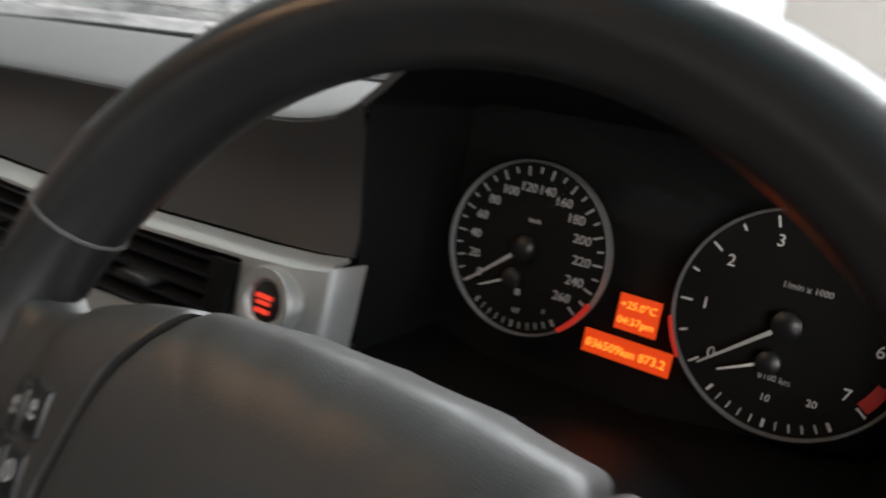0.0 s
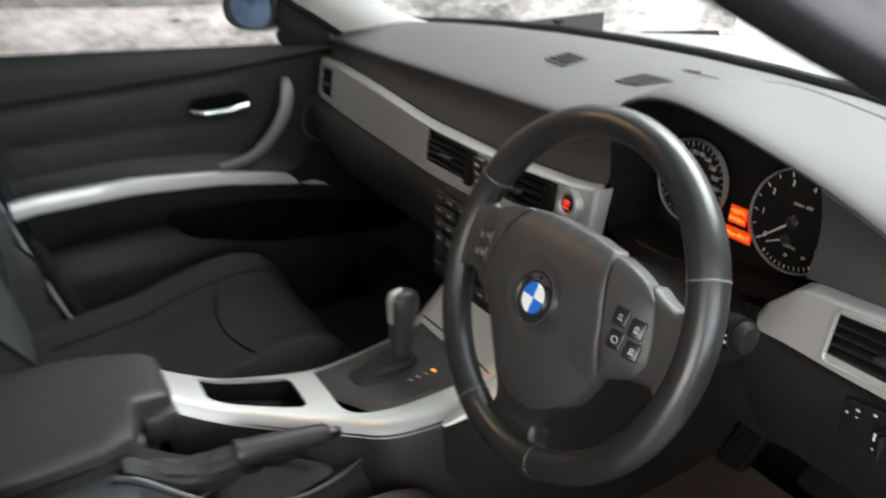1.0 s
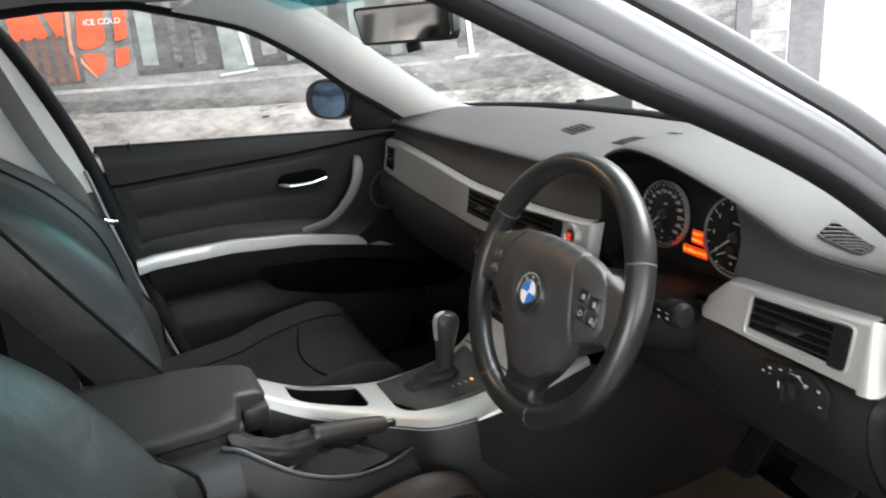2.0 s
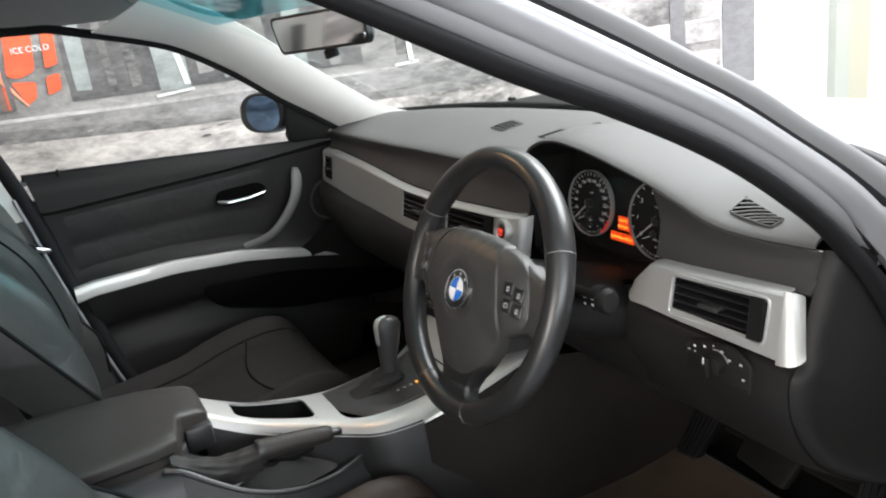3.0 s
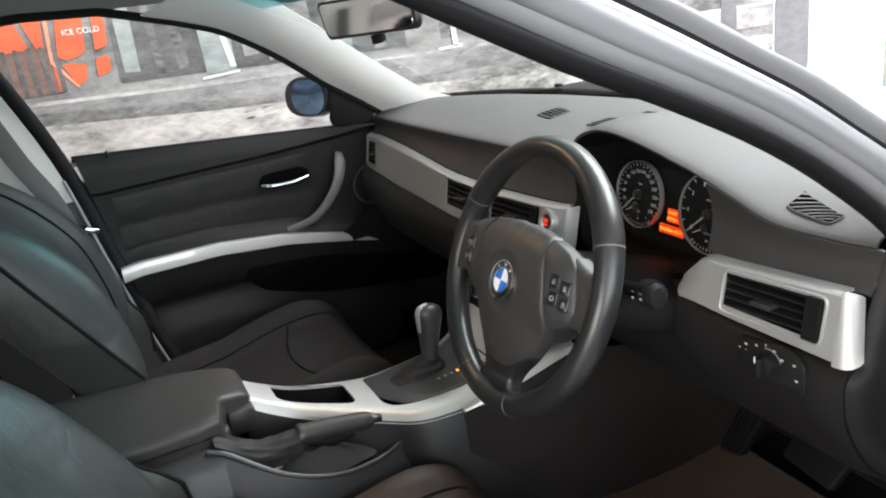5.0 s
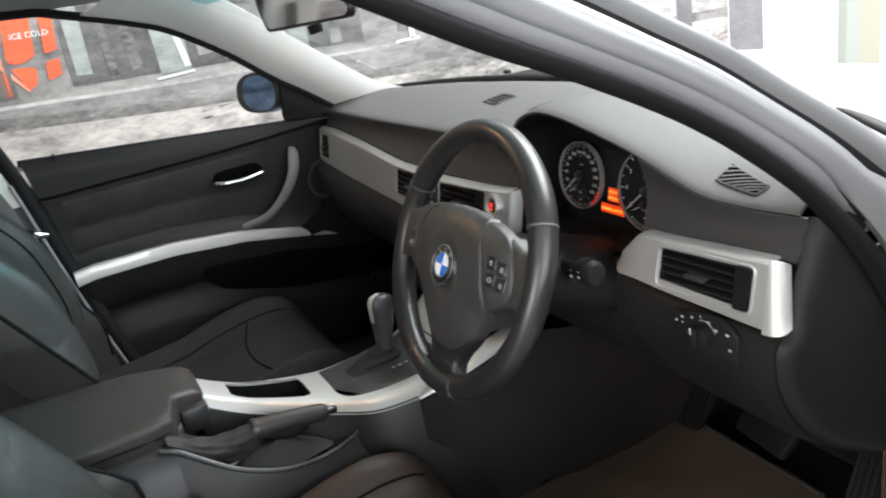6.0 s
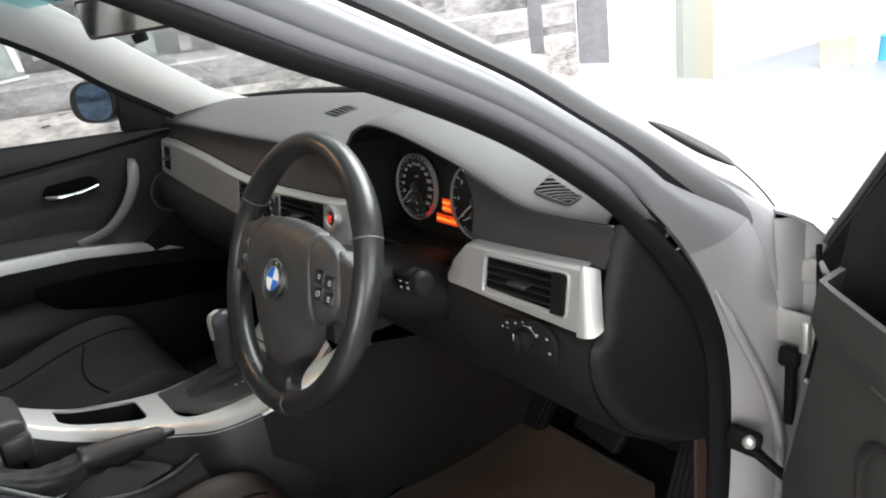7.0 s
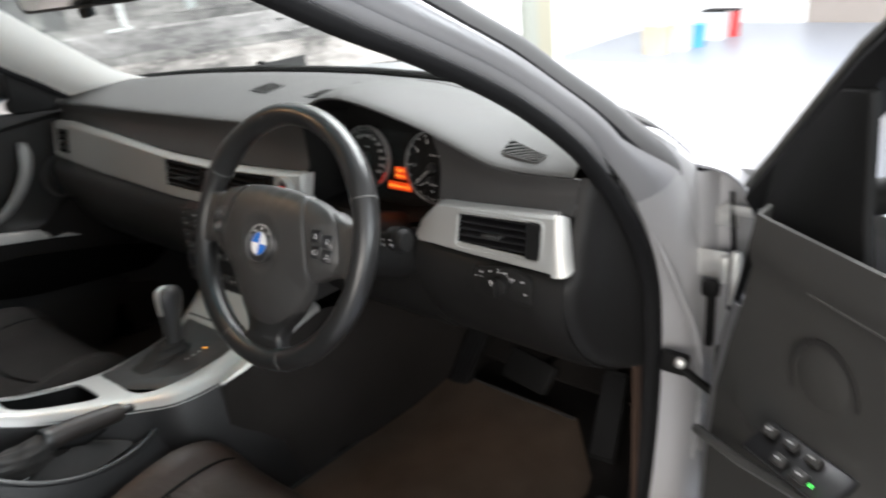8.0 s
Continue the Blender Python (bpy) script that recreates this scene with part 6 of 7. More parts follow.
for z, wx, wy, dy in ((0.604, 0.012, 0.0145, 0.022), (0.63, 0.013, 0.0165, 0.024), (0.655, 0.0145, 0.020, 0.027), (0.675, 0.016, 0.023, 0.030), (0.688, 0.016, 0.024, 0.031), (0.697, 0.0135, 0.020, 0.031), (0.702, 0.008, 0.012, 0.031)):
    rows.append([V((0.026 + wx * math.cos(a), dy + wy * math.sin(a), z - 0.005 - 0.1 * wy * math.sin(a))) for a in np.linspace(0, 2 * math.pi, 24, False)])
part("knob", loft(rows, closed=True, caps=True), KNOBGREY, gs, "satin grey knob")
band = []
for r in rows[2:]:
    c = sum(r, V()) / len(r)
    band.append([c + (r[k] - c) * 1.04 + V((0, 0, 0.0006)) for k in range(12, 21)])
band.append([band[-1][k] * 0.35 + V((0.026, 0.034, 0.6995)) * 0.65 for k in range(9)])
part("knob_band", sheet(band, 0.0012), METAL, gs, "satin silver band up the back and over the top")

# ---- parking lever ----
hb = thing("parking_brake", "black parking brake lever with a folded leather gaiter", "brake lever", (0.08, -0.25, 0.52))
gpts = spline([(0.095, -0.232, 0.577), (0.097, -0.19, 0.5745), (0.099, -0.15, 0.570), (0.1005, -0.122, 0.566)], 12)
part("grip", tube(gpts, [0.016, 0.016, 0.0155, 0.015, 0.0147, 0.0143, 0.0140, 0.0137, 0.0135, 0.0132, 0.0128, 0.010], 16, flat=1.1), ARMLEATHER, hb, "black leather grip")
part("release_button", tube([(0.1005, -0.122, 0.566), (0.1012, -0.108, 0.5645), (0.1014, -0.105, 0.5642)], [0.0065, 0.0065, 0.004], 12), GLOSSBLACK, hb, "black release button")
part("grip_collar", tube([(0.0945, -0.240, 0.577), (0.0945, -0.236, 0.577), (0.0955, -0.227, 0.5765)], [0.0165, 0.0175, 0.0155], 18, flat=1.1), RIMLEATHER, hb, "black collar")
part("lever_arm", tube([(0.0955, -0.225, 0.568), (0.097, -0.19, 0.556), (0.098, -0.155, 0.556)], [0.012, 0.014, 0.008], 12), BLACK, hb, "dark underside of the lever")
rows = []
for t in np.linspace(0, 1, 22):
    c = V((0.0945 - 0.020 * t, -0.238 - 0.125 * t, 0.575 + 0.022 * t - 0.016 * math.sin(math.pi * t)))
    up_, dn_ = 0.0165 - 0.004 * t, 0.030 - 0.010 * t + 0.006 * math.sin(math.pi * t)
    wx = 0.0165 + 0.004 * math.sin(math.pi * t)
    row = []
    for a in np.linspace(0, 2 * math.pi, 40, False):
        crease = 0.0022 * math.sin(5 * a + 5 * t) + 0.0016 * math.sin(9 * a - 11 * t + 1.0) + 0.0012 * math.sin(t * 26 + 2 * a)
        crease *= 0.7 * min(1.0, t * 6)
        row.append(c + V(((wx + crease) * math.cos(a), 0, ((up_ if math.sin(a) > 0 else dn_) + crease) * math.sin(a))))
    rows.append(row)
part("gaiter", loft(rows, closed=True, caps=True), GAITER, hb, "creased leather gaiter")
part("gaiter_skirt", loft([[V((0.094 + rx * math.cos(a), -0.215 + ry * math.sin(a), z + 0.003 * math.sin(3 * a))) for a in np.linspace(0, 2 * math.pi, 28, False)] for rx, ry, z in ((0.033, 0.095, 0.508), (0.030, 0.08, 0.518), (0.020, 0.05, 0.535), (0.012, 0.025, 0.552))], closed=True, caps=True), GAITER, hb, "leather skirt")

# ---- armrest ----
ar = thing("armrest", "padded black leather armrest with stitched edges", "armrest", (-0.05, -0.5, 0.55))


def rest_section(y, ztop, thick, x0, x1, n=48, p=7.0):
    cx_, w, cz, h = (x0 + x1) / 2, (x1 - x0) / 2, ztop - thick / 2, thick / 2
    out = []
    for k in range(n):
        a = 2 * math.pi * k / n
        c, s_ = math.cos(a), math.sin(a)
        out.append(V((cx_ + w * math.copysign(abs(c) ** (2 / p), c), y, cz + h * math.copysign(abs(s_) ** (2 / p), s_))))
    return out


rows = []
for y, zt, th, x0, x1 in ((-0.284, 0.612, 0.018, -0.11, -0.022), (-0.288, 0.622, 0.036, -0.118, -0.012), (-0.302, 0.630, 0.046, -0.125, -0.006), (-0.328, 0.634, 0.05, -0.132, -0.003), (-0.336, 0.6345, 0.051, -0.135, 0.012), (-0.340, 0.635, 0.052, -0.137, 0.045), (-0.346, 0.6355, 0.053, -0.14, 0.066), (-0.38, 0.637, 0.054, -0.15, 0.078), (-0.5, 0.640, 0.055, -0.165, 0.085), (-0.75, 0.640, 0.055, -0.17, 0.088)):
    rows.append(rest_section(y, zt, th, x0, x1))
part("lid", loft(rows, closed=True, caps=True), ARMLEATHER, ar, "padded leather lid")
part("lid_piping", tube(spline([(0.086, -0.75, 0.614), (0.083, -0.5, 0.614), (0.076, -0.38, 0.612), (0.066, -0.352, 0.610)], 16), 0.0022, 6), STITCH, ar, "stitched seam")
part("latch", rbox((-0.06, -0.290, 0.603), (0.05, 0.014, 0.012), 0.004), PLASTIC, ar)
part("box", loft([rest_section(y, 0.59, 0.15, x0, x1, 32, 8) for y, x0, x1 in ((-0.33, -0.12, 0.02), (-0.36, -0.14, 0.075), (-0.45, -0.15, 0.105), (-0.76, -0.16, 0.11))], closed=True, caps=True), SIDEPLASTIC, ar, "black storage box below the lid")

# ---- seats ----


def seat(name, label, cx_, y0, sgn, rise, back, lean):
    """Front seat: cushion, bolsters, backrest, with piping. y0 is the front edge of the cushion."""
    st = thing(name, label, "car seat", (cx_, y0 - 0.25, 0.29), "front seats")
    rows = []
    for k in range(21):
        t = (k / 20) ** 1.3
        y = y0 - 0.50 * t
        ht = 0.455 + rise + 0.02 * math.sin(math.pi * min(1, t * 1.6)) - 0.06 * t
        edge_k = math.sqrt(max(0.0, 1 - max(0.0, (0.16 - t) / 0.16) ** 2.4))
        row = []
        for j in range(33):
            u = -1 + 2 * j / 32
            w = 0.245 * (0.80 + 0.20 * edge_k)
            bol = 0.042 * math.exp(-((abs(u) - 0.78) / 0.15) ** 2) * min(1, t * 3.2 + 0.25)
            fall = -0.10 * max(0.0, (abs(u) - 0.82) / 0.18) ** 2.2
            row.append(V((cx_ + u * w, y, 0.34 + (ht + bol + fall - 0.34) * edge_k)))
        under = [V((cx_ + 0.19, y, 0.33)), V((cx_ - 0.19, y, 0.33))]
        rows.append(row + under)
    part("cushion", loft(rows, closed=True, caps=True), CLOTH if sgn < 0 else WARMLEATHER, st, "dark cushion with side bolsters")

    def cush(u, t):
        k = t ** (1 / 1.3) * 20
        i = min(int(k), 19)
        f = k - i
        j = (u + 1) / 2 * 32
        jj = min(int(j), 31)
        g = j - jj
        a = rows[i][jj] * (1 - g) + rows[i][jj + 1] * g
        b = rows[i + 1][jj] * (1 - g) + rows[i + 1][jj + 1] * g
        return a * (1 - f) + b * f + V((0, 0, 0.0008))

    for u in (-0.62, 0.62):
        part("cushion_seam", tube([cush(u, t) for t in np.linspace(0.10, 0.95, 24)], 0.0022, 6), STITCH, st, "stitched seam")
    part("cushion_seam", tube([cush(u, 0.30 + 0.10 * math.cos(u * 2)) for u in np.linspace(-0.62, 0.62, 20)], 0.0022, 6), STITCH, st, "stitched seam")
    FZ = [0.42, 0.52, 0.60, 0.65, 0.70, 0.75, 0.80, 0.85, 0.905, 0.95, 1.0, 1.06, 1.10]
    FY = [-0.47, -0.45, -0.428, -0.414, -0.410, -0.411, -0.417, -0.437, -0.472, -0.515, -0.567, -0.635, -0.69]
    prof = spline([(0, a, b) for a, b in zip(FY, FZ)], 34)
    rows2 = []
    for p in prof:
        f = p.y + back - lean * max(0.0, p.z - 0.60)
        side = -0.408 - 0.648 * max(-0.02, p.z - 0.60) + back - (lean if sgn > 0 else 0.0) * max(0.0, p.z - 0.60)
        wid = 0.235 * (1 - 0.30 * max(0.0, (p.z - 0.80) / 0.30) ** 2)
        row = []
        for j in range(41):
            u = -1 + 2 * j / 40
            y = lerp1(abs(u), [0, 0.3, 0.48, 0.58, 0.68, 0.76, 0.82, 0.88, 0.93, 0.97, 1.0], [f - 0.058, f - 0.054, f - 0.045, f - 0.030, f - 0.010, f - 0.001, f, f - 0.010, f - 0.4 * (f - side) - 0.008, f - 0.75 * (f - side), side])
            row.append(V((cx_ + u * wid, y, p.z)))
        rows2.append(row + [V((cx_ + wid * 0.96, side - 0.10, p.z)), V((cx_ - wid * 0.96, side - 0.10, p.z))])
    part("backrest", loft(rows2, closed=True, caps=True), SEATLEATHER, st, "black leather backrest with side bolsters")
    for jj in (8, 32) if sgn < 0 else ():
        part("backrest_seam", tube([r[jj] + V((0, 0.001, 0.0005)) for r in rows2[2:-2]], 0.0024, 6), STITCH, st, "stitched seam")
    for jj in (0, 40) if sgn < 0 else (0,):
        part("bolster_piping", tube([r[jj] + V((0.001 if jj else -0.001, 0.001, 0)) for r in rows2[2:-1]], 0.0036, 8), STITCH, st, "raised piping")
    part("seat_base", rbox((cx_, y0 - 0.28, 0.325), (0.40, 0.40, 0.07), 0.02), BLACK, st, "black plastic seat base")
    part("headrest", loft([rest_section(y0 - 0.42 - 0.40 + dy, 1.19, h, cx_ - w, cx_ + w, 28, 3) for dy, h, w in ((0.05, 0.08, 0.07), (0.035, 0.14, 0.11), (0.0, 0.17, 0.125), (-0.04, 0.15, 0.115), (-0.06, 0.08, 0.07))], closed=True, caps=True), SEATLEATHER, st, "black leather headrest")
    for dx in (-0.06, 0.06):
        part("headrest_post", tube([(cx_ + dx, y0 - 0.82, 1.13), (cx_ + dx, y0 - 0.79, 1.02)], 0.006, 8), CHROME, st, "chrome headrest post")
    return st


seat("passenger_seat", "black passenger seat with a cloth cushion and leather backrest", -0.385, 0.065, -1, 0.034, 0.0, 0.22)
seat("driver_seat", "black leather driver's seat with side bolsters", 0.365, 0.03, 1, 0.0, -0.02, 0.60)
bu = thing("belt_buckle", "black belt buckle with a red release button", "buckle", (0.155, -0.362, 0.42))
part("stalk_strap", tube([(0.16, -0.40, 0.34), (0.157, -0.375, 0.43), (0.155, -0.365, 0.47)], 0.009, 8), BLACK, bu)
part("buckle_body", rbox((0.155, -0.362, 0.495), (0.022, 0.042, 0.065), 0.006), BLACK, bu)
part("release_button", rbox((0.155, -0.362, 0.529), (0.018, 0.036, 0.010), 0.003), BUCKLERED, bu, "red release button")

# ---- passenger door, shut ----
pdoor = thing("passenger_door", "shut passenger door lined in black with a silver armrest strip", "car door", (-0.74, 0.0, 0.3))


def belt_z(y):
    return lerp1(y, [-0.47, 0.25, 0.45], [0.944, 0.895, 0.885])


def strip_z(y):
    """Centre line of the silver strip."""
    return lerp1(y, [-0.45, -0.38, -0.2, -0.03, 0.15, 0.37, 0.45], [0.665, 0.676, 0.678, 0.662, 0.625, 0.565, 0.545])


def seam_drop(y):
    """Depth of the groove below the window line; it runs out towards the mirror."""
    return lerp1(y, [-0.43, -0.05, 0.228], [0.085, 0.046, 0.012])


def panel_x(y, z):
    bz, sz = belt_z(y), strip_z(y)
    top = max(0.0, min(1.0, (z - (bz - seam_drop(y))) / 0.010))
    upper = -0.722 + 0.018 * top * (1 - 0.6 * max(0, (z - bz + 0.035) / 0.035) ** 2)
    ledge = 0.045 * math.exp(-max(0, (z - sz)) / 0.018) if z > sz else 0.045 * max(0.0, 1 - (sz - z) / 0.10) ** 0.5
    low = 0.02 * max(0.0, min(1.0, (sz - 0.13 - z) / 0.05))
    return upper + ledge * min(1, max(0.25, (0.42 - y) / 0.25)) + low


yy = np.linspace(-0.455, 0.44, 46)


def lining_z(y, k):
    """Level k of the lining's rows: fourteen down to the groove, the rest evenly below it."""
    top, groove = belt_z(y), belt_z(y) - seam_drop(y)
    if k <= 10:
        return top + (groove + 0.010 - top) * k / 10
    if k <= 14:
        return groove + 0.010 - 0.0105 * (k - 10) / 4
    return groove - 0.0005 + (0.30 - groove + 0.0005) * (k - 14) / 50


def lining_point(y, k):
    z = lining_z(y, k)
    t = (belt_z(y) - z) / (belt_z(y) - 0.30)
    return V((panel_x(y, z), y - 0.10 * max(0, t - 0.1) * (1 if y > 0.3 else 0) + (0.12 * t if y < -0.44 else 0.12 * t * max(0, (-0.30 - y) / 0.155)), z))


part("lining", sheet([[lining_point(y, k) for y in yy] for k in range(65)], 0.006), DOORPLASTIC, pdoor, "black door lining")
part("upper_seam", tube([V((panel_x(y, belt_z(y) - seam_drop(y)) + 0.004, y, belt_z(y) - seam_drop(y))) for y in np.linspace(-0.44, 0.24, 30)], 0.003, 6), BLACK, pdoor, "dark seam")
part("insert", sheet([[V((panel_x(y, z_) + 0.001 + (0.0035 * abs(math.sin(math.pi * min(1.0, t / 0.56) if t < 0.56 else math.pi * (t - 0.56) / 0.44)) ** 0.4) * min(1.0, (0.10 - y) / 0.06 + 0.05), y, z_)) for y, z_ in [(y, lerp1(t, [0, 1], [belt_z(y) - seam_drop(y) - 0.012, strip_z(y) + 0.042])) for y in np.linspace(-0.40, 0.10, 28)]] for t in np.linspace(0, 1, 18)], 0.004), DOORLEATHER, pdoor, "padded black insert")
srows = []
for y in np.linspace(-0.42, 0.40, 40):
    hw = lerp1(y, [-0.42, -0.1, 0.2, 0.40], [0.017, 0.015, 0.010, 0.004])
    x = panel_x(y, strip_z(y)) + 0.002
    c = V((x, y, strip_z(y)))
    srows.append([c + V((-0.012, 0, hw)), c + V((0.001, 0, hw)), c + V((0.003, 0, hw * 0.88)), c + V((0.0045, 0, 0)), c + V((0.0045, 0, -hw * 0.86)), c + V((0.0025, 0, -hw)), c + V((-0.012, 0, -hw))])
part("silver_strip", loft(srows, closed=True, caps=True), SILVER, pdoor, "satin silver armrest strip")
# Pocket and handle recess are flat pieces; their inner shade is painted on.
part("door_pocket_shade", slab(rounded([(-0.16, 0.615), (0.05, 0.60), (0.30, 0.545), (0.42, 0.50), (0.36, 0.46), (0.05, 0.50), (-0.12, 0.55)], 0.05), 0.003, Matrix.Translation((-0.668, 0, 0)) @ Matrix.Rotation(radians(90), 4, "Z"), 0.001), HOLLOWSHADE, pdoor, "dark sheet painted as the shade in the door pocket")
hp = part("handle_recess_shade", slab(rounded([(-0.072, 0.800), (-0.060, 0.826), (0.038, 0.829), (0.058, 0.815), (0.048, 0.790), (-0.045, 0.786)], 0.022), 0.004, Matrix.Translation((-0.700, 0, 0)) @ Matrix.Rotation(radians(90), 4, "Z"), 0.003), HOLLOWSHADE, pdoor, "dark round plate painted as the shade in the handle recess")
part("release_handle", tube(spline([(-0.694, -0.068, 0.804), (-0.682, -0.045, 0.800), (-0.676, 0.0, 0.800), (-0.682, 0.035, 0.803), (-0.690, 0.052, 0.806)], 20), [0.003] + [0.0058] * 18 + [0.003], 12, flat=0.9), CHROME, hp, "polished chrome release handle")
gpp = spline([(-0.712, 0.142, 0.842), (-0.690, 0.135, 0.822), (-0.668, 0.118, 0.785), (-0.662, 0.085, 0.740), (-0.664, 0.035, 0.700), (-0.672, -0.03, 0.685)], 26)
part("pull_handle", tube(gpp, [0.009 + 0.007 * min(1.0, k / 5) - 0.0075 * k / 25 for k in range(26)], 14, flat=0.3, up=V((1, 0, 0))), GREYPLASTIC, pdoor, "curved grey pull handle")
part("speaker_grille", disc(0.048, 0.004, Matrix.Translation((-0.706, 0.215, 0.745)) @ Matrix.Rotation(radians(90), 4, "Z"), 32, 0.004), BLACK, pdoor, "round black speaker grille")
part("speaker_ring", disc_ring(0.047, 0.053, 0.006, Matrix.Translation((-0.701, 0.215, 0.745)) @ Matrix.Rotation(radians(90), 4, "Z"), 36), PLASTIC, pdoor, "")
part("lock_pin", tube([(-0.709, -0.387, 0.935), (-0.709, -0.387, 0.947), (-0.709, -0.387, 0.951)], [0.004, 0.0042, 0.002], 10), BLACK, pdoor, "black lock pin")
part("mirror_sail", slab(rounded([(0.133, 0.912), (0.30, 0.893), (0.285, 0.918), (0.150, 1.042), (0.140, 1.042)], 0.008), 0.012, Matrix.Translation((-0.690, 0, 0)) @ Matrix.Rotation(radians(90), 4, "Z"), 0.004), BLACK, pdoor, "black mirror corner panel")
part("belt_rubber", tube([V((-0.735, y, belt_z(y) - 0.002)) for y in np.linspace(-0.46, 0.25, 20)], 0.008, 8), RUBBER, pdoor, "black window rubber")
wg = part("window_glass", loft([[V((-0.738 + 0.30 * (z - 0.9) , y, z)) for y in np.linspace(-0.58, 0.30, 12)] for z in (0.88, 1.0, 1.12, 1.24)]), GLASS, pdoor, "clear window glass")
wg.visible_shadow = False
part("outer_skin", sheet([[V((-0.80 - 0.06 * math.sin(math.pi * t), y, 0.88 - 0.6 * t)) for y in np.linspace(-0.6, 0.5, 8)] for t in np.linspace(0, 1, 8)], 0.004), PAINT, pdoor, "silver outer panel")
part("outer_shoulder", sheet([[V((x, y, belt_z(y) - 0.005 - dz)) for y in np.linspace(-0.6, 0.5, 8)] for x, dz in ((-0.742, 0.0), (-0.775, 0.005), (-0.80, 0.02))], 0.003), PAINT, pdoor, "silver shoulder below the window")

dm = thing("door_mirror", "black-backed door mirror with blue-tinted glass", "door mirror", (-0.86, 0.12, 0.93))
rows = []
MM = pose(-0.862, 0.128, 0.973, -4, 0, 22)
for y, k in ((-0.006, 1.0), (0.0, 1.06), (0.02, 1.10), (0.05, 0.95), (0.075, 0.6), (0.085, 0.25)):
    rows.append([MM @ V((0.088 * k * math.copysign(abs(math.cos(a)) ** 0.75, math.cos(a)), y, 0.050 * k * math.copysign(abs(math.sin(a)) ** 0.85, math.sin(a)) + 0.004 * math.cos(a))) for a in np.linspace(0, 2 * math.pi, 40, False)])
part("housing", loft(rows, closed=True, caps=True), GLOSSBLACK, dm, "black mirror housing")
part("mirror_glass", loft([[MM @ V((0.010 + 0.068 * k * math.copysign(abs(math.cos(a)) ** 0.75, math.cos(a)), -0.008 - 0.001 * (1 - k), 0.045 * k * math.copysign(abs(math.sin(a)) ** 0.85, math.sin(a)))) for a in np.linspace(0, 2 * math.pi, 40, False)] for k in (1.0, 0.6, 0.2)], closed=True, caps=True), MIRROR, dm, "blue-tinted mirror glass")
part("foot", rbox((-0.765, 0.185, 0.915), (0.09, 0.05, 0.03), 0.01), BLACK, dm)

# ---- inside mirror ----
rv = thing("inside_mirror", "black interior mirror hanging from the windscreen", "mirror", (0.0, 0.0, 1.18))
MR = pose(0.043, -0.0075, 1.1805, 2, -2, 12.4)
mo = rounded([(-0.121, -0.030), (0.122, -0.028), (0.122, 0.026), (-0.138, 0.029)], 0.014)
rows = []
for y, k in ((-0.0045, 0.96), (-0.004, 1.0), (0.004, 1.02), (0.018, 0.9), (0.026, 0.6)):
    rows.append([MR @ V((x * k, y, z * k)) for x, z in mo])
part("frame", loft(rows, closed=True, caps=True), GLOSSBLACK, rv, "black mirror frame")
part("mirror_glass", slab([(x * 0.955, z * 0.86) for x, z in mo], 0.003, MR @ pose(0, -0.0055, 0), 0.001), INSIDEMIRROR, rv, "mirror glass", False)
part("stem", tube([MR @ V((0, 0.03, 0.0)), MR @ V((0.0, 0.07, 0.015)), (0.03, 0.09, 1.245)], [0.018, 0.012, 0.02], 12), GLOSSBLACK, rv, "black mirror stem")
part("sensor_knob", tube([MR @ V((0.0, 0.01, -0.03)), MR @ V((0.0, 0.012, -0.042))], 0.011, 12), BLACK, rv)

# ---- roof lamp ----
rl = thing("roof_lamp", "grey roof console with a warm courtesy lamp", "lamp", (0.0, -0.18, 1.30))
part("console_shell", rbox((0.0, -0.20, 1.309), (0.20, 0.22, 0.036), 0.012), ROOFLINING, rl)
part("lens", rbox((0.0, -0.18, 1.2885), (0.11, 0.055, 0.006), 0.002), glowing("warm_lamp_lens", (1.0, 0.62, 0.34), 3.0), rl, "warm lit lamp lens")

# ---- driver's door, open ----
DD = V((0.80, -0.60, 0)).normalized()
DN = V((-0.60, -0.80, 0)).normalized()
DO = V((0.845, 0.352, 0))
ddoor = thing("driver_door", "open driver's door lined in black with window switches", "car door", DO + V((0, 0, 0.3)))


def door_at(s, z, lift=0.0):
    return DO + DD * s + DN * lift + V((0, 0, z))


def dbelt(s):
    return 0.885 + 0.02 * s


def lead_s(z):
    """Leading edge of the lining, curving back towards the top."""
    return lerp1(z, [0.30, 0.50, 0.60, 0.68, 0.78, 0.85, 0.89], [-0.048, -0.038, -0.020, 0.0, 0.032, 0.052, 0.062])


rows = []
for t in np.linspace(0, 1, 40):
    row = []
    for s in np.linspace(0, 0.95, 40):
        z = dbelt(s) - (dbelt(s) - 0.30) * t
        lead = lead_s(z)
        top = 0.012 * max(0.0, min(1.0, (z - dbelt(s) + 0.064) / 0.008))
        ledge = 0.05 * math.exp(-abs(z - (0.615 + 0.16 * s)) / 0.03) * min(1, s * 4)
        row.append(door_at(lead + (0.95 - lead) * s / 0.95, z, top + ledge - 0.03 * max(0, (0.03 - s) / 0.03) ** 2))
    rows.append(row)
part("lining", sheet(rows, 0.006), DOORLIT, ddoor, "black door lining")
part("upper_seam", tube([door_at(s, dbelt(s) - 0.062, 0.010) for s in np.linspace(0.17, 0.9, 20)], 0.003, 6), GREYPLASTIC, ddoor, "pale seam below the top rail")
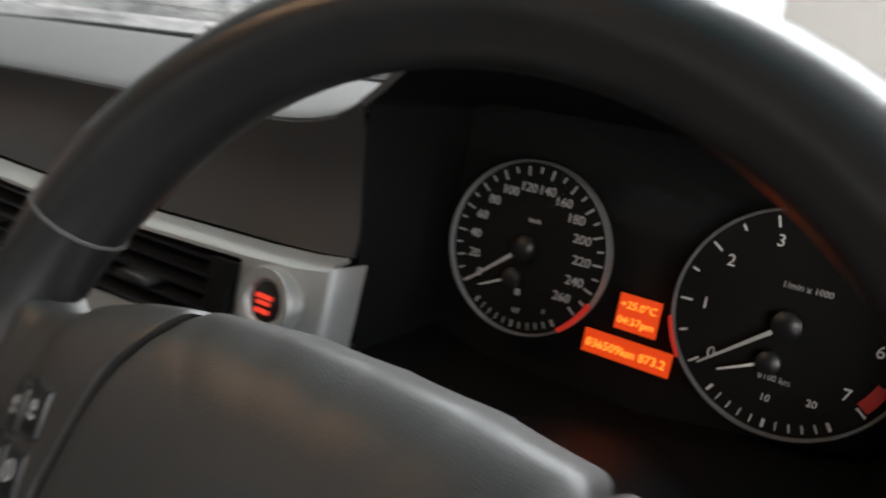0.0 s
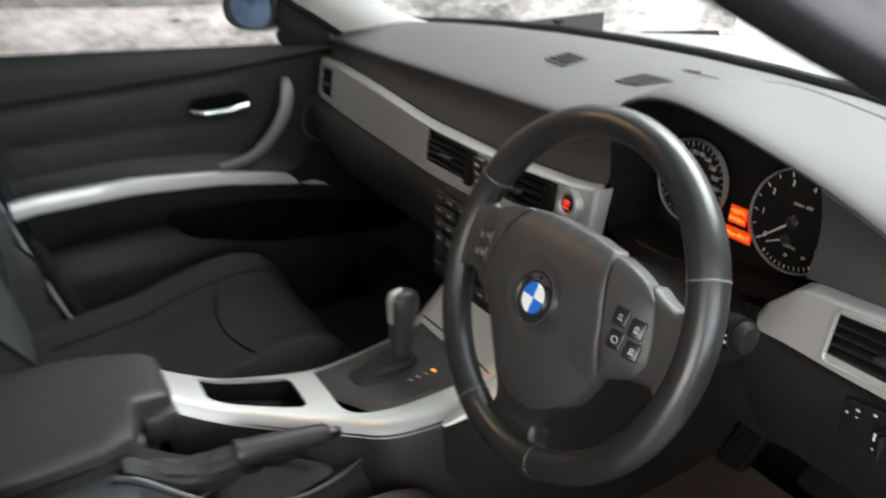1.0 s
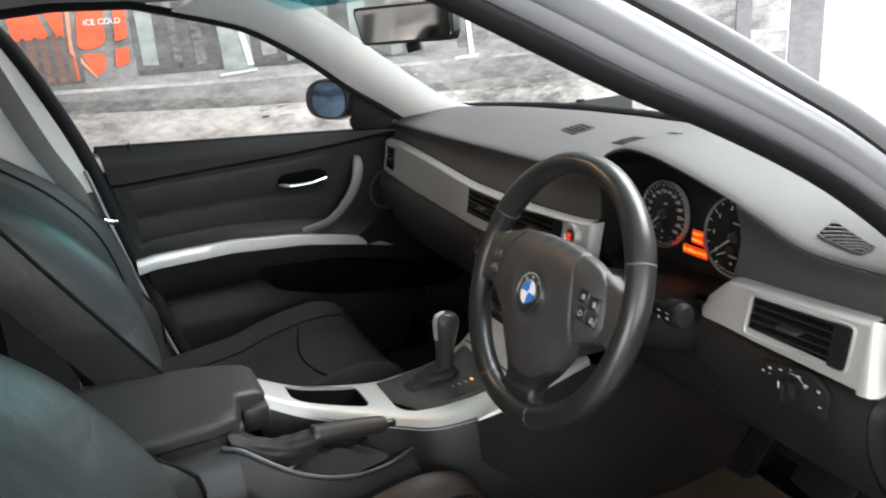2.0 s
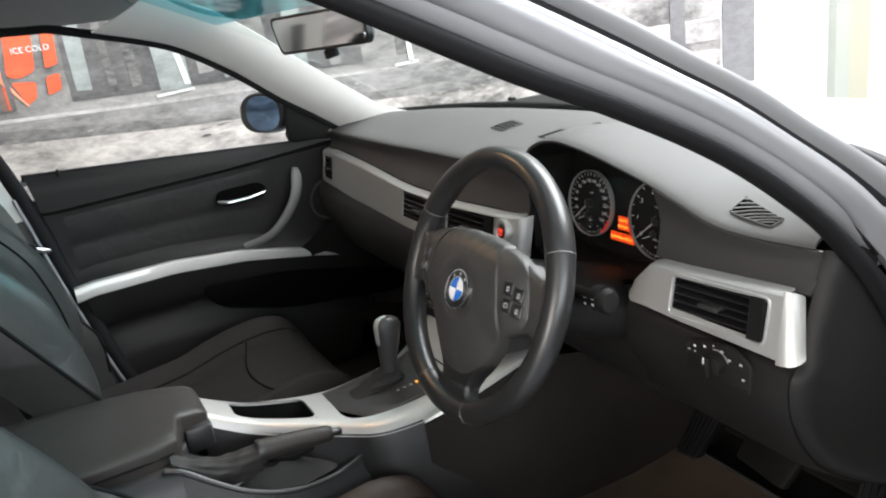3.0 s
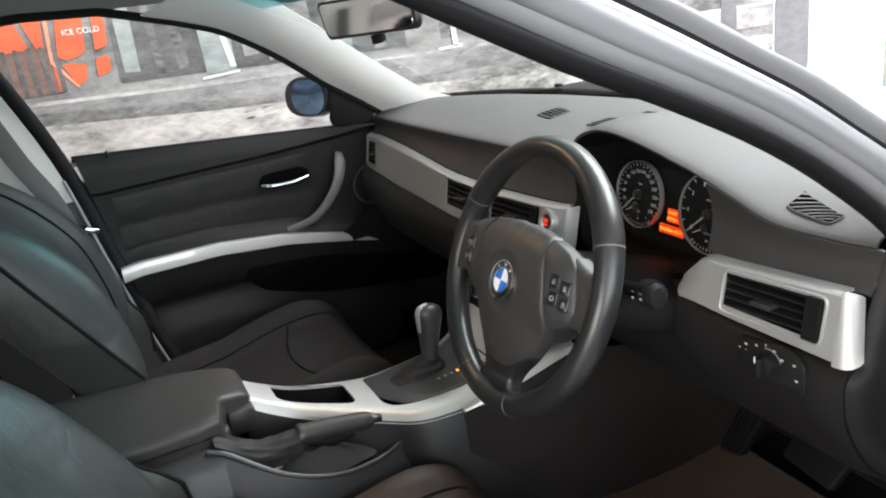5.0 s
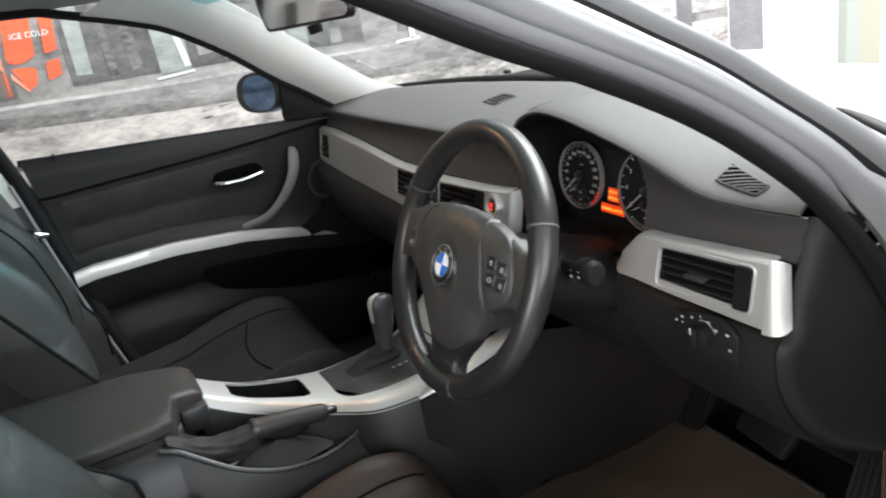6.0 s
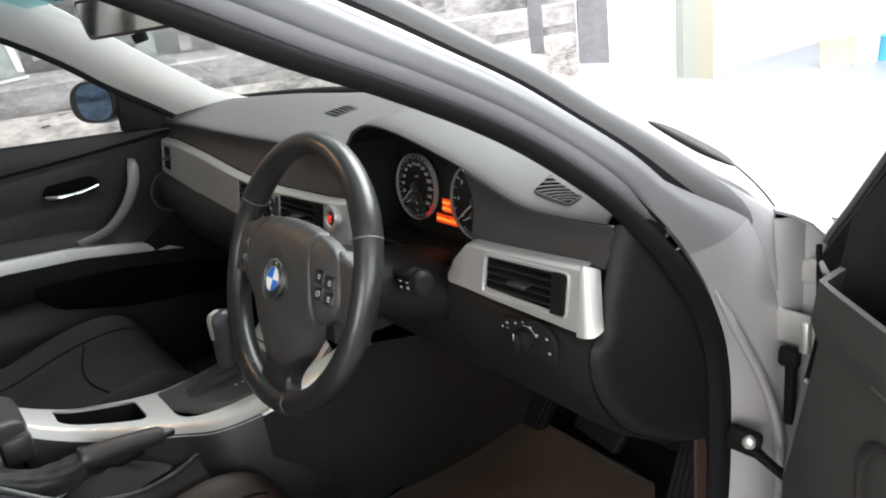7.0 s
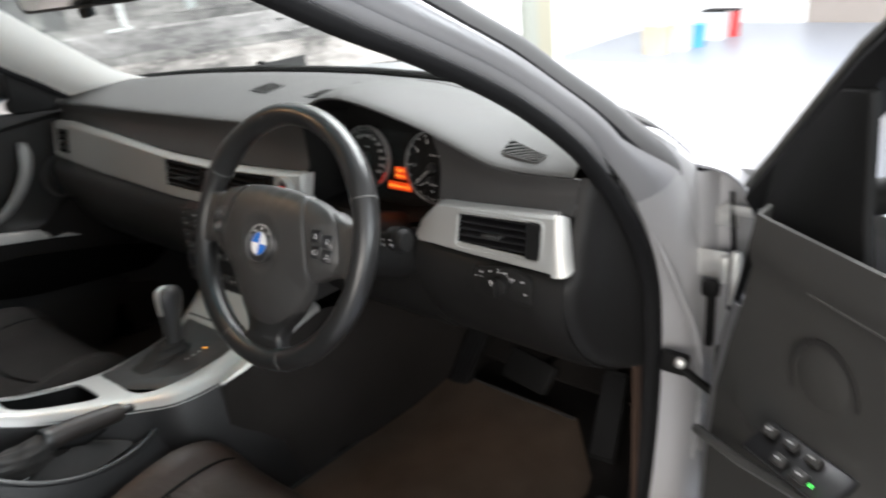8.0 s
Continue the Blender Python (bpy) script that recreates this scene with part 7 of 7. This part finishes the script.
part("door_shell", sheet([[door_at(lead_s(z) + a, z, d) for a, d in ((0.004, -0.016), (-0.012, -0.014), (-0.020, -0.022), (-0.022, -0.05), (-0.022, -0.12))] for z in np.linspace(0.735, 0.30, 24)], 0.004), PAINT, ddoor, "silver painted door edge")
part("edge_seal", tube([door_at(lead_s(z) - 0.020, z, -0.020) for z in np.linspace(0.87, 0.30, 30)], 0.0055, 8), RUBBER, ddoor, "black door edge seal")
part("outer_skin", sheet([[door_at(s, 0.87 - 0.6 * t, -0.13 - 0.05 * math.sin(math.pi * t)) for s in np.linspace(-0.02, 0.98, 8)] for t in np.linspace(0, 1, 8)], 0.004), PAINT, ddoor, "silver outer panel")
part("window_frame", loft([[door_at(s + a, z + b, -0.05 + c) for a, b, c in ((-0.012, 0.016, 0.0), (0.004, -0.002, 0.018), (0.022, -0.022, 0.012), (0.026, -0.024, -0.03), (-0.008, 0.014, -0.03))] for s, z in ((-0.022, 0.868), (0.030, 0.925), (0.082, 0.985), (0.15, 1.06), (0.25, 1.145), (0.42, 1.235))], closed=True, caps=True), RUBBER, ddoor, "black window frame")
part("frame_strip", tube([door_at(s - 0.004, z + 0.012, -0.04) for s, z in ((-0.022, 0.868), (0.030, 0.925), (0.082, 0.985), (0.15, 1.06), (0.25, 1.145), (0.42, 1.235))], 0.004, 6), GREYPLASTIC, ddoor, "pale edge of the frame")
part("mirror_sail", slab(rounded([(0.0, 0.80), (0.205, 0.80), (0.188, 0.90), (0.176, 1.035), (0.135, 1.03), (0.04, 0.93)], 0.008), 0.012, Matrix.Translation(DO + DN * -0.03) @ Matrix.Rotation(math.atan2(DD.y, DD.x), 4, "Z"), 0.004), BLACK, ddoor, "black mirror corner panel")
dg = part("window_glass", loft([[door_at(s, z, -0.06) for s in np.linspace(0.17, 0.9, 6)] for z in (0.88, 1.0, 1.15)]), GLASS, ddoor, "clear window glass")
dg.visible_shadow = False
MS = Matrix.Translation(DO) @ Matrix.Rotation(math.atan2(DD.y, DD.x), 4, "Z")
part("speaker_grille", disc(0.050, 0.006, MS @ pose(0.203, -0.006, 0.727), 36, 0.006), DOORLIT, ddoor, "round black speaker grille")
part("speaker_ring", disc_ring(0.049, 0.055, 0.01, MS @ pose(0.203, -0.010, 0.727), 40), PLASTIC, ddoor, "")
sw = part("switch_plate", turned_box((0.14, 0.044, 0.010), 0.004, MS @ pose(0.228, -0.050, 0.662, 30, -8, 0)), GLOSSBLACK, ddoor, "black window switch plate")
for k, (sx, sy) in enumerate(((-0.05, 0.008), (-0.015, 0.010), (0.02, 0.010), (-0.01, -0.012), (0.025, -0.012))):
    s1 = part("window_switch", turned_box((0.020, 0.013, 0.008), 0.003, MS @ pose(0.228, -0.050, 0.662, 30, -8, 0) @ pose(sx, sy, 0.009)), PLASTIC, ddoor, "window switch")
    s2 = part("switch_mark", turned_box((0.008, 0.002, 0.0006), 0.0, MS @ pose(0.228, -0.050, 0.662, 30, -8, 0) @ pose(sx, sy, 0.0135)), GREYINK, ddoor, "", False)
s3 = part("switch_light", turned_box((0.004, 0.004, 0.002), 0.0005, MS @ pose(0.228, -0.050, 0.662, 30, -8, 0) @ pose(0.045, -0.014, 0.012)), GREENGLOW, ddoor, "green switch light", False)
part("pull_strip", tube([door_at(-0.02, 0.533, 0.02), door_at(0.10, 0.567, 0.03), door_at(0.216, 0.602, 0.03), door_at(0.42, 0.66, 0.03)], 0.007, 8), GREYPLASTIC, ddoor, "grey lower edge strip")
dm2 = thing("door_mirror", "silver and black mirror of the open door", "door mirror", door_at(0.16, 0.9, -0.2))
M2 = Matrix.Translation(door_at(0.25, 0.975, -0.20)) @ Matrix.Rotation(math.atan2(DD.y, DD.x) + radians(10), 4, "Z")
rows = []
for y, k in ((0.0, 1.0), (-0.006, 1.06), (0.02, 1.10), (0.05, 0.95), (0.08, 0.5)):
    rows.append([M2 @ V((0.09 * k * math.copysign(abs(math.cos(a)) ** 0.75, math.cos(a)), y, 0.058 * k * math.copysign(abs(math.sin(a)) ** 0.85, math.sin(a)))) for a in np.linspace(0, 2 * math.pi, 36, False)])
part("housing", loft(rows, closed=True, caps=True), PAINT, dm2, "silver mirror housing")
part("mirror_glass", loft([[M2 @ V((0.08 * k * math.cos(a), -0.0075, 0.05 * k * math.sin(a))) for a in np.linspace(0, 2 * math.pi, 36, False)] for k in (1.0, 0.5)], closed=True, caps=True), MIRROR, dm2, "blue-tinted mirror glass")
part("foot", tube([door_at(0.12, 0.90, -0.07), door_at(0.16, 0.915, -0.12), door_at(0.19, 0.93, -0.18)], 0.02, 10), BLACK, dm2)
